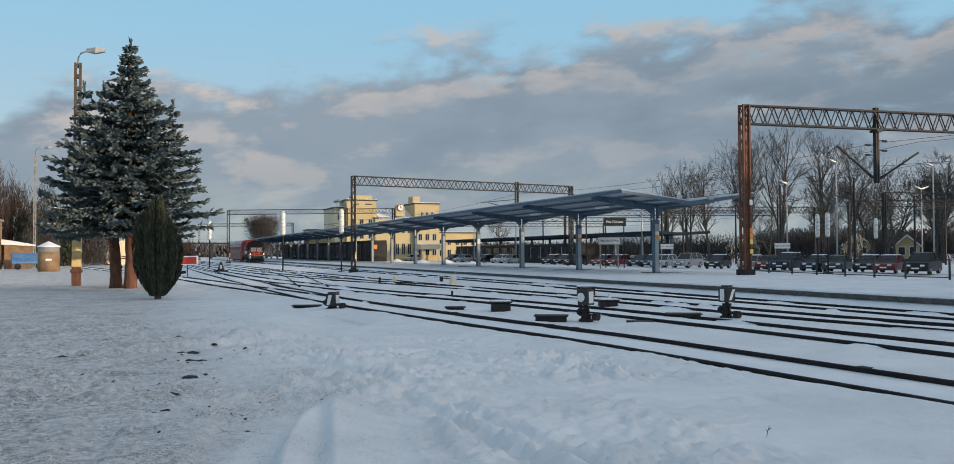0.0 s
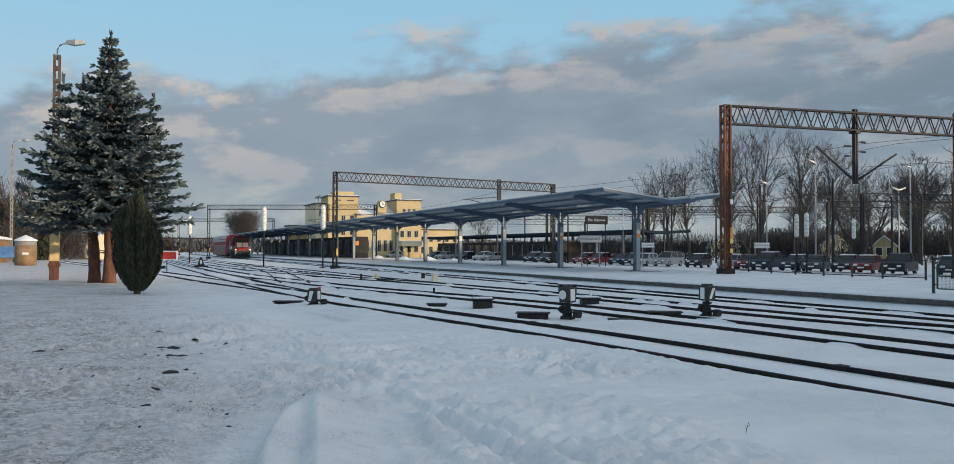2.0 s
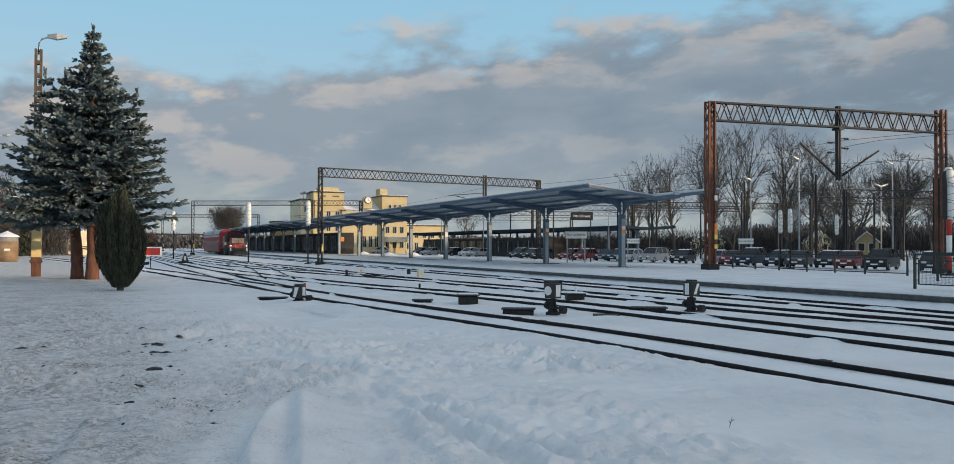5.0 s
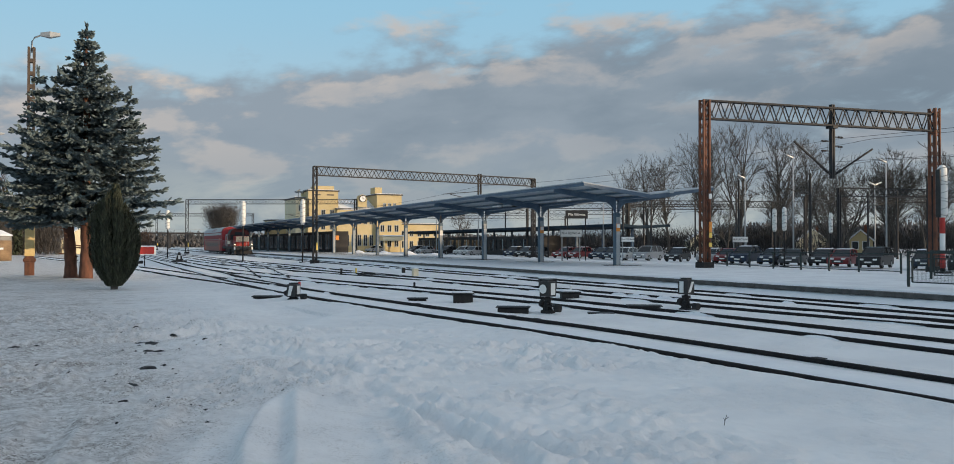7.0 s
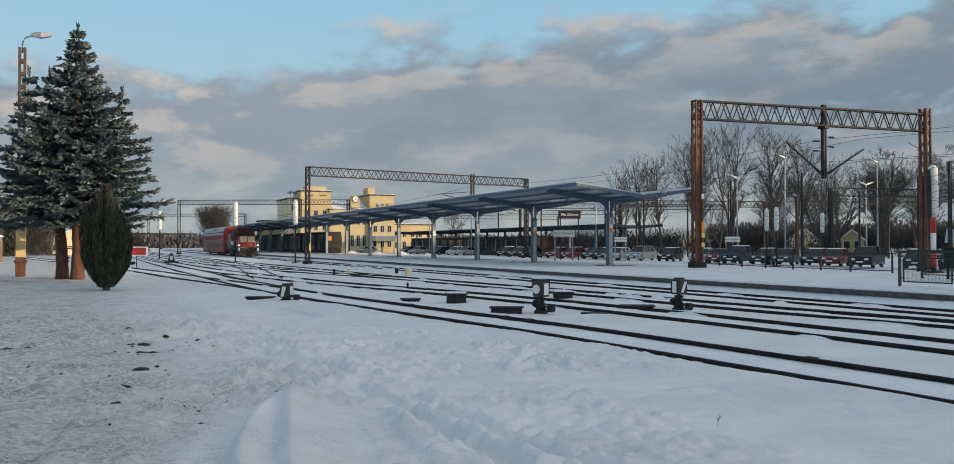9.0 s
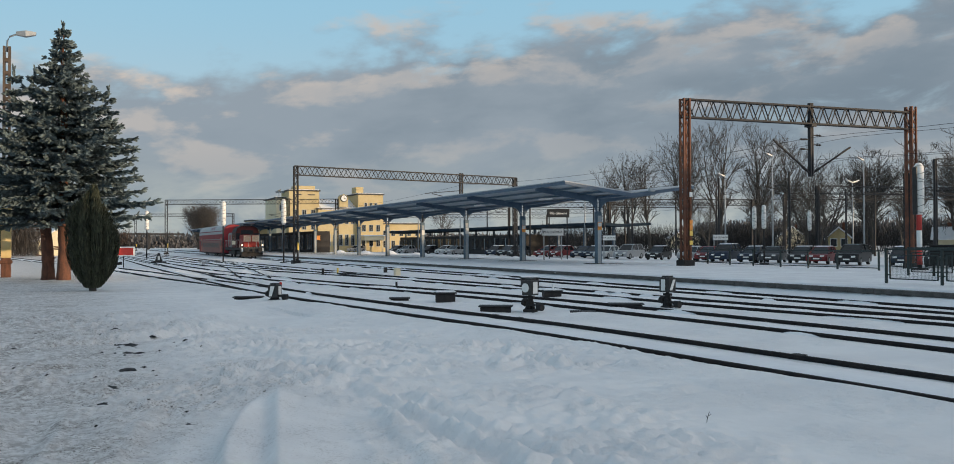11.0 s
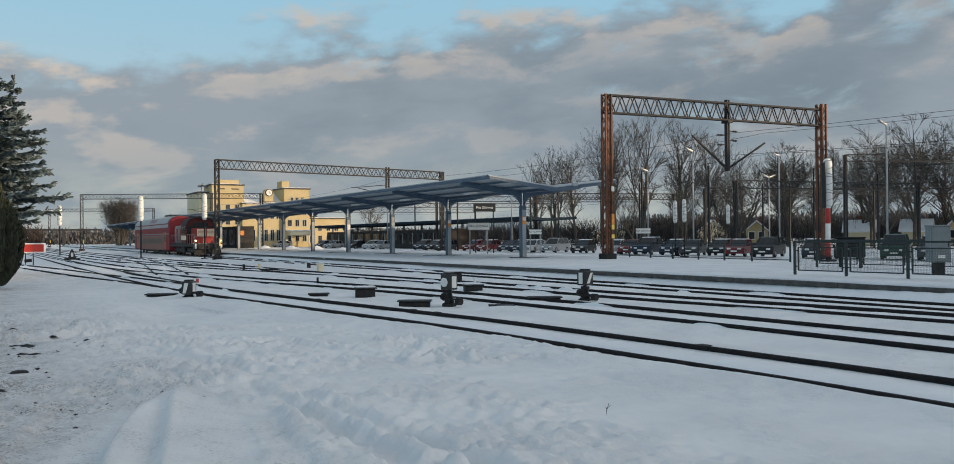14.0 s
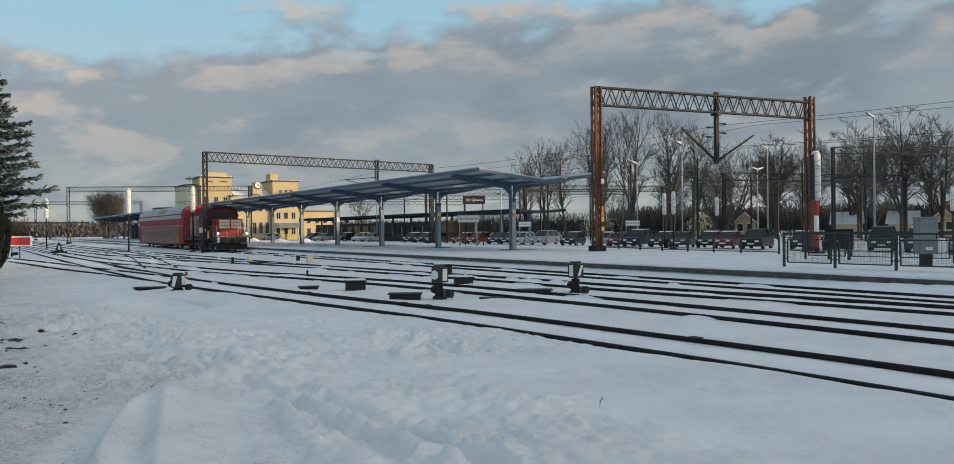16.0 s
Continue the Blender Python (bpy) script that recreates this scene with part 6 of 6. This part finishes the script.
build_box(10.75, 24.9, 0.62, 0.45, 0.28, -20)
build_box(14.9, 25.2, 0.6, 0.5, 0.22, -20)
build_box(18.1, 32.5, 0.75, 0.45, 0.34, -20)
build_box(10.55, 20.9, 0.85, 0.4, 0.13, -30, False, "cable_cover")
build_box(12.2, 19.0, 0.6, 0.35, 0.05, -30, False, "cable_cover")
build_box(14.3, 20.0, 0.9, 0.4, 0.12, -30, False, "cable_cover")
build_box(9.7, 26.3, 0.6, 0.35, 0.07, -20, False, "cable_cover")
build_box(5.3, 29.2, 0.9, 0.4, 0.08, -20, False, "cable_cover")
build_box(6.2, 28.8, 0.4, 0.25, 0.05, -20, False, "cable_cover")


def build_small_posts():
    for x, y, h, w, m, lab in ((17.0, 46.5, 0.45, 0.32, CREAM, "cream track marker box"), (15.0, 52.0, 0.35, 0.10, YELLOWP, "yellow clearance peg"), (13.5, 50, 0.4, 0.12, IRON, "dark track peg"),
                               (8.1, 37.0, 0.22, 0.1, REDP, "small red track peg"), (12.4, 34.0, 0.25, 0.08, IRON, "dark track peg"), (16.2, 27.3, 0.32, 0.08, WHITEP, "pale track peg"), (10.2, 78, 0.35, 0.25, GALV, "grey track marker box"), (18.2, 52, 0.35, 0.2, IRON, "dark track peg")):
        p = thing("track_marker", pose(x, y, 0), lab + " in the snow", "track marker", "track markers")
        part("peg", Soup().box(-w / 2, w / 2, -w / 2, w / 2, -0.05, h, 0.015), m, p)
        part("cap", Soup().box(-w / 2 - 0.01, w / 2 + 0.01, -w / 2 - 0.01, w / 2 + 0.01, h, h + 0.03, 0.01), SNOW, p)
    # dwarf signal between the far tracks
    d = thing("dwarf_signal", pose(7.3, 88, 0), "small black and white dwarf signal on a plinth", "signal")
    part("plinth", Soup().box(-0.7, 0.7, -0.3, 0.3, -0.05, 0.22, 0.03), IRON, d)
    part("head", Soup().loft([[(-0.35, -0.12, 0.22), (0.35, -0.12, 0.22), (0.08, -0.12, 1.05), (-0.08, -0.12, 1.05)], [(-0.35, 0.12, 0.22), (0.35, 0.12, 0.22), (0.08, 0.12, 1.05), (-0.08, 0.12, 1.05)]]), BLACKP, d)
    part("face", Soup().box(-0.1, 0.1, -0.14, -0.122, 0.35, 0.75), WHITEP, d)
    # stop board on the siding
    b = thing("stop_board", pose(3.3, 72.8, 0, 0, 0, -6), "red stop board with a white border on a bent steel stand", "sign")
    part("board", Soup().box(-0.95, 0.95, -0.03, 0.03, 0.95, 1.72, 0.02), WHITEP, b)
    part("red_panel", Soup().box(-0.82, 0.82, -0.045, -0.03, 1.05, 1.62), REDP, b)
    for x in (-0.42, 0.1):
        part("leg", Soup().beam((x, 0.02, -0.3), (x, 0.02, 0.98), 0.07), IRON, b)
    part("counterweight", Soup().tube([(-0.5, 0.05, 0.35), (0.0, 0.05, 0.4)], 0.12, 10), IRON, b)


build_small_posts()


# ---- loose earth and a weed in the snow ----
def build_clods():
    r = random.Random(31)
    spots = [(0.92, 17.1, 0.22), (0.75, 17.25, 0.14), (0.55, 19.6, 0.14), (0.75, 19.4, 0.10), (1.0, 15.6, 0.16), (0.8, 15.8, 0.12), (1.45, 18.9, 0.09), (-1.35, 17.3, 0.14), (-1.0, 17.2, 0.10), (0.7, 13.6, 0.16), (0.95, 13.7, 0.08), (1.9, 16.9, 0.07), (7.65, 17.6, 0.19), (9.04, 4.9, 0.12), (0.4, 12.2, 0.12), (2.35, 24.8, 0.08), (0.3, 11.0, 0.10), (0.15, 10.8, 0.08)]
    for i in range(46):
        spots.append((r.gauss(0.6, 0.9), r.uniform(9.0, 20.0), r.uniform(0.02, 0.06)))
    for x, y, w in spots:
        s, rings = Soup(), []
        z = float(ground_height(np.array([x]), np.array([y]))[0])
        t = r.random() * 6.28
        for k in range(4):
            f = k / 3
            rings.append([(x + math.cos(a + t) * w * (1 - f) ** 0.6 * r.uniform(0.45, 1.3), y + math.sin(a + t) * w * (1 - f) ** 0.6 * r.uniform(0.45, 1.3), z - 0.02 + (0.025 + w * 0.16) * f + r.uniform(-.008, .008)) for a in np.linspace(0, 6.283, 10, endpoint=False)])
        tagged(part("earth_clod", s.loft(rings), DARKSTEEL), "dark frozen clod of earth in trodden snow", "clod", "clods in the snow")
    w = thing("dry_weed", pose(5.93, 6.9, float(ground_height(np.array([5.93]), np.array([6.9]))[0])), "single dry weed stalk sticking out of snow", "weed")
    part("stalk", Soup().tube([(0, 0, -0.05), (0.02, 0, 0.05), (0.055, 0.01, 0.11)], [0.005, 0.004, 0.002], 4).tube([(0.02, 0, 0.05), (0.0, 0, 0.08)], [0.003, 0.002], 4).tube([(0.035, 0, 0.07), (0.07, 0, 0.085)], [0.003, 0.002], 4), DARKSTEEL, w)


build_clods()


# ---- background ----
FARROOF = material("far_canopy_paint", (0.018, 0.030, 0.042), (0.034, 0.050, 0.066), scale=0.8, rough=0.95, spec=0.05)
HALLDARK = material("dark_brown_panelling", (0.018, 0.018, 0.020), (0.040, 0.036, 0.034), scale=0.7, rough=0.8)


def build_far_canopies():
    for x, y0, y1, n in ((66.0, 92.0, 178.0, 12),):
        c = thing("far_platform_canopy", Matrix(), "dark canopy over a farther platform", "canopy")
        part("roof", Soup().loft([[(x - 4, y, 4.6), (x, y, 4.3), (x + 4, y, 4.6), (x + 4, y, 4.25), (x, y, 4.0), (x - 4, y, 4.25)] for y in (y0, y1)]), FARROOF, c)
        for k in range(n):
            y = y0 + 3 + (y1 - y0 - 6) * k / (n - 1)
            part("column", Soup().box(x - 0.15, x + 0.15, y - 0.15, y + 0.15, 0, 4.1), BLUEDARK, c)
        h = thing("platform_building", Matrix(), "dark glazed waiting hall under the farther canopy", "building")
        part("wall", Soup().box(x - 2.4, x + 2.4, y0 + 24, y1 - 6, 0, 3.2), HALLDARK, h)
        for k in range(14):
            y = y0 + 25 + k * 3.9
            w = part("window", Soup().box(x - 2.46, x - 2.38, y, y + 2.6, 0.8, 2.7), GLASS, h)
            part("mullion", Soup().box(x - 2.5, x - 2.45, y + 1.2, y + 1.35, 0.8, 2.7), PALE, w, "pale glazing bar")
    # dark hall under the station's own canopy
    h = thing("platform_kiosk_row", Matrix(), "row of dark brick platform buildings under the canopy", "building")
    part("wall", Soup().box(33.9, 36.5, 131, 222, 0.4, 3.9), HALLDARK, h)
    for k in range(17):
        y = 130 + k * 5.4
        w = part("window", Soup().box(33.83, 33.92, y + 2, y + 5.2, 1.0, 3.4), GLASS, h)
        for q in (0.0, 1.1, 2.2, 3.3):
            part("mullion", Soup().box(33.78, 33.84, y + q + 2, y + q + 2.09, 0.95, 3.45), BLUE, w, "blue-grey glazing bar")
    part("notice_board", Soup().box(34.2, 34.9, 130.88, 130.99, 2.5, 3.2), ORANGE, h, "orange notice board")


build_far_canopies()


def build_masts():
    r = random.Random(12)
    spots = [(60, 58, 8.5), (64, 72, 9), (72, 52, 8.5), (76, 86, 9), (80, 60, 9), (86, 74, 8.5), (70, 98, 9), (92, 62, 9), (64, 88, 8.5), (58, 104, 9), (62, 118, 9), (66, 134, 9), (96, 78, 9), (100, 68, 8.5), (84, 46, 9), (92, 44, 8.5), (104, 54, 9), (57, 84, 8), (74, 112, 9), (79, 98, 8.5)]
    for i, (x, y, h) in enumerate(spots):
        m = thing("catenary_mast", pose(x, y, 0), "dark steel overhead line mast with a bracket arm", "mast", "overhead line masts")
        part("post", Soup().tube([(0, 0, -0.1), (0, 0, h)], [0.15, 0.10], 6), DARKSTEEL, m)
        sg = 1 if i % 2 else -1
        part("bracket", Soup().beam((0, 0, h - 1.9), (sg * 3.0, 0, h - 1.5), 0.07).beam((0, 0, h - 0.7), (sg * 2.6, 0, h - 1.5), 0.05), IRON, m)
    for (xa, ya), (xb, yb), h in (((68, 62), (92, 57), 7.6), ((66, 96), (86, 90), 7.9), ((91, 65.6), (150, 40), 11.6), ((62, 118), (96, 108), 8.4), ((60, 150), (100, 139), 8.6), ((58, 190), (104, 178), 8.8), ((86, 84), (122, 70), 8.4)):
        g = thing("gantry", Matrix(), "distant dark lattice gantry over the farther tracks", "gantry", "overhead line gantries")
        lattice_leg(xa, ya, 0.1, h, 0.22, DARKSTEEL, g, 1)
        lattice_leg(xb, yb, 0.1, h, 0.22, DARKSTEEL, g, 1)
        truss((xa, ya, h), (xb, yb, h), 0.8, 0.14, DARKSTEEL, g, 18)
    for x, y in ((54.9, 57.2), (53.5, 54.6), (67.4, 62.5), (70.5, 39.5)):
        build_signal(x, y, 0.0, 5.1, IRON, "wrapped signals", 0.19)


build_masts()


def build_house(x, y, w, d, h, ridge, wall, turn, label):
    hs = thing("house", pose(x, y, 0, 0, 0, turn), label, "house", "houses beyond the tracks")
    wl = part("wall", Soup().loft([[(-w / 2, q, 0), (w / 2, q, 0), (w / 2, q, h), (0, q, ridge), (-w / 2, q, h)] for q in (-d / 2, d / 2)]), wall, hs)
    for s in (-1, 1):
        part("roof", Soup().loft([[(0, q, ridge + 0.12), (s * (w / 2 + 0.4), q, h - 0.25), (s * (w / 2 + 0.4), q, h - 0.02), (0, q, ridge + 0.35)] for q in (-d / 2 - 0.4, d / 2 + 0.4)]), SNOW, hs, "snow-covered roof")
    part("chimney", Soup().box(w * 0.15, w * 0.15 + 0.6, -0.4, 0.4, h, ridge + 1.0), RUST, hs)
    for px in (-w * 0.22, w * 0.22):
        f = part("window", Soup().box(px - 0.55, px + 0.55, -d / 2 - 0.05, -d / 2 + 0.02, 1.1, 2.5), WHITEP, hs)
        part("pane", Soup().box(px - 0.45, px + 0.45, -d / 2 - 0.07, -d / 2 - 0.045, 1.2, 2.4), GLASS, f)


for x, y, w, d, h, rg, wall, turn in ((114.5, 100, 3.6, 5, 2.5, 4.1, PLASTER, -49), (124.0, 87.0, 3.6, 4.2, 2.4, 3.9, PLASTER2, 30), (128.5, 80.0, 3.4, 4.0, 2.4, 3.9, PLASTER2, 25), (132, 75.6, 3.4, 4.5, 2.6, 4.2, PLASTER, -58),
                                      (196, 189, 8, 9, 3.2, 6.4, PLASTER2, -40), (280, 95, 8, 9, 3.4, 6.8, PLASTER2, -50), (175, 214, 9, 9, 3.2, 6.0, PLASTER2, -30)):
    build_house(x, y, w, d, h, rg, wall, turn, "small rendered house with a snow-covered pitched roof")


def scrub(name, label, cells, mat, seed, density, twiggy, big=1.0):
    """A far belt of shrubs and treetops, too dense to pick apart."""
    r = random.Random(seed)
    s = Soup()
    for x, y, w, d, h in cells:
        for i in range(int(density * w * h)):
            px, py = x + r.uniform(-w / 2, w / 2), y + r.uniform(-d / 2, d / 2)
            top = h * (0.55 + 0.45 * abs(math.sin(px * 0.7 + py * 0.3))) * r.uniform(0.75, 1)
            pz = r.uniform(0, top)
            a = r.random() * 6.283
            if twiggy:
                l, wd = r.uniform(0.35, 1.0) * big, r.uniform(0.014, 0.034) * big
            else:
                l, wd = r.uniform(0.2, 0.6) * big, r.uniform(0.06, 0.2) * big
            dx, dy = math.cos(a), math.sin(a)
            o = len(s.v)
            tx, ty = r.uniform(-.5, .5) * l, r.uniform(-.5, .5) * l
            s.v.extend(((px - dx * wd, py - dy * wd, pz), (px + dx * wd, py + dy * wd, pz), (px + dx * wd * 0.4 + tx, py + dy * wd * 0.4 + ty, pz + l), (px - dx * wd * 0.4 + tx, py - dy * wd * 0.4 + ty, pz + l)))
            s.f.append((o, o + 1, o + 2, o + 3))
    return tagged(part(name, s, mat), label, "shrubs", kind="stuff")


THICKET = material("thicket_twigs", (0.026, 0.025, 0.026), (0.058, 0.054, 0.052), scale=0.5, rough=0.95, island=0.3)
# grey lifted so that the haze of distance sits in the colour
HAZYWOOD = material("hazed_far_wood", (0.085, 0.085, 0.09), (0.13, 0.125, 0.125), scale=0.1, rough=0.95)
scrub("thicket", "dense leafless brown thicket beyond the car park", [(108 + i * 5.0, 116 - i * 6.2, 12, 9, 5.6) for i in range(12)] + [(76 + i * 5, 128 - i * 1.5, 9, 8, 5.2) for i in range(8)], THICKET, 3, 58, True)
scrub("far_woods", "far treeline beyond the yard with haze mixed into its grey", [(-260 + i * 26, 420, 30, 14, 7) for i in range(32)] + [(300 + i * 16, 330 - i * 18, 30, 20, 13) for i in range(18)], HAZYWOOD, 4, 10, False, 3.2)
scrub("shrub_belt", "brown leafless shrubs behind the yard", [(-8.5, 152, 8, 6, 11), (-14.5, 146, 5, 6, 9)], TWIG, 5, 90, True)


HUTWALL = material("stained_tan_render", (0.16, 0.10, 0.055), (0.34, 0.23, 0.13), scale=1.2, rough=0.9, detail=9)


BROWNTWIG = material("brown_twigs", (0.040, 0.028, 0.023), (0.090, 0.060, 0.046), scale=0.6, rough=0.95, island=0.35)
scrub("brown_trees", "dense reddish-brown trees behind the yard sheds", [(-33, 150, 12, 8, 18), (-24, 152, 9, 8, 18), (-17, 154, 7, 8, 14), (-11, 158, 7, 8, 8), (-4, 168, 10, 8, 5), (4, 190, 12, 8, 5)], BROWNTWIG, 6, 60, True, 1.5)


scrub("dark_conifers", "dark green conifers behind the yard lamp", [(-13.5, 150, 5, 5, 11), (-16.5, 149, 4, 5, 9)], HEDGE, 15, 60, False, 1.0)


def build_left_yard():
    # round cistern-like hut with a snow cap
    h = thing("round_hut", pose(-9.75, 104.5, 0), "round tan brick hut with a conical snow cap", "hut")
    part("wall", Soup().tube([(0, 0, -0.1), (0, 0, 2.7)], 1.08, 18), CONCRETE, h, smooth=True)
    part("painted_band", Soup().tube([(0, 0, 0.0), (0, 0, 2.2)], 1.10, 18), HUTWALL, h, smooth=True)
    part("roof", Soup().tube([(0, 0, 2.7), (0, 0, 2.82), (0, 0, 3.35)], [1.2, 1.15, 0.05], 18), SNOW, h, "snow cap")
    part("stencil", Soup().box(-0.2, 0.4, -1.13, -1.10, 1.2, 1.42), WHITEP, h, "faded white marking")
    b = thing("brick_building", pose(-19.6, 123, 0), "pale yellow flat-roofed yard building", "building")
    part("wall", Soup().box(-4, 2.3, -3, 3, 0, 6.2), HUTWALL, b)
    part("roof", Soup().box(-4.2, 2.5, -3.2, 3.2, 6.2, 6.5, 0.05), CONCRETE, b)
    window_in(b, 0.6, -3, 3.4, 0.9, 1.2)
    s = thing("shed", pose(-15.6, 127, 0), "low shed with a snowy roof", "shed")
    part("wall", Soup().box(-1.3, 1.6, -2, 2, 0, 3.2), HUTWALL, s)
    part("roof", Soup().loft([[(-1.6, q, 3.2), (1.9, q, 3.0), (1.9, q, 3.25), (-1.6, q, 3.9)] for q in (-2.3, 2.3)]), SNOW, s)
    c = thing("blue_trailer", pose(-13.4, 119, 0, 0, 0, 8), "trailer under a faded blue tarpaulin", "trailer")
    part("body", Soup().box(-1.9, 1.9, -1, 1, 0.7, 2.1, 0.08), material("blue_tarp", (0.06, 0.16, 0.36), (0.10, 0.24, 0.46), scale=2, rough=0.6), c)
    for x in (-1.2, 1.2):
        part("wheel", Soup().tube([(x, -1.05, 0.4), (x, -0.8, 0.4)], 0.4, 14), RUBBER, c)
    # far footbridge across the yard
    f = thing("footbridge", Matrix(), "far steel footbridge across the tracks", "bridge")
    part("deck", Soup().box(-60, 36, 330, 333, 5.4, 6.0), DARKSTEEL, f)
    rl = Soup()
    for i in range(60):
        rl.beam((-60 + i * 1.6, 330, 6), (-60 + i * 1.6, 330, 7.2), 0.07)
    rl.beam((-60, 330, 7.2), (36, 330, 7.2), 0.1)
    part("railing", rl, GALV, f, "pale railing of the bridge")
    for x in (-48, -32, -16, 0, 12, 24):
        part("pier", Soup().box(x - 0.4, x + 0.4, 330.5, 332.5, 0, 5.4), DARKSTEEL, f)
    # far poplars and yard houses
    for x, y, w in ((-3.5, 165, 6), (3.0, 205, 8)):
        build_house(x, y, w, 7, 2.6, 4.4, PLASTER2, 10, "low yard hut with a snow-covered roof")


build_left_yard()


# ---- unseen buildings added behind the camera to keep the foreground in shade ----
def build_behind():
    # heights set where the shadow ends; the lower middle one lets sun through
    for x0, x1, h in ((-65, 20.9, 18.2), (21.0, 38.0, 15.5), (38.1, 104, 18.2)):
        d = 14
        b = thing("shade_block", pose(66, -58, 0, 0, 0, 42), "unseen long building added behind the yard to shade the foreground", "building", "sheds behind the yard")
        part("wall", Soup().box(x0, x1, -d / 2, d / 2, 0, h), PLASTER2, b)
        part("roof", Soup().box(x0, x1, -d / 2 - 0.5, d / 2 + 0.5, h, h + 0.4), SNOW, b)
        for i in range(int((x1 - x0) / 6.5)):
            window_in(b, x0 + 3.5 + i * 6.5, d / 2 + 0.02, 2.5, 2.0, 2.4)


build_behind()


# ---- movement ----
def motions():
    # distance of the locomotive's buffers along the track
    run = [(0.0, 165.6), (1.5, 159.6), (3.5, 151.0), (5.25, 142.2), (7.0, 132.8), (9.0, 121.4), (10.75, 111.0), (12.5, 100.0), (14.5, 86.3), (16.0, 75.6)]
    walk(LOCO, [(t, pose(TRACK_X, y, 0.135)) for t, y in run])
    walk(COACH, [(t, pose(TRACK_X, y + 14.6, 0.135)) for t, y in run])


motions()
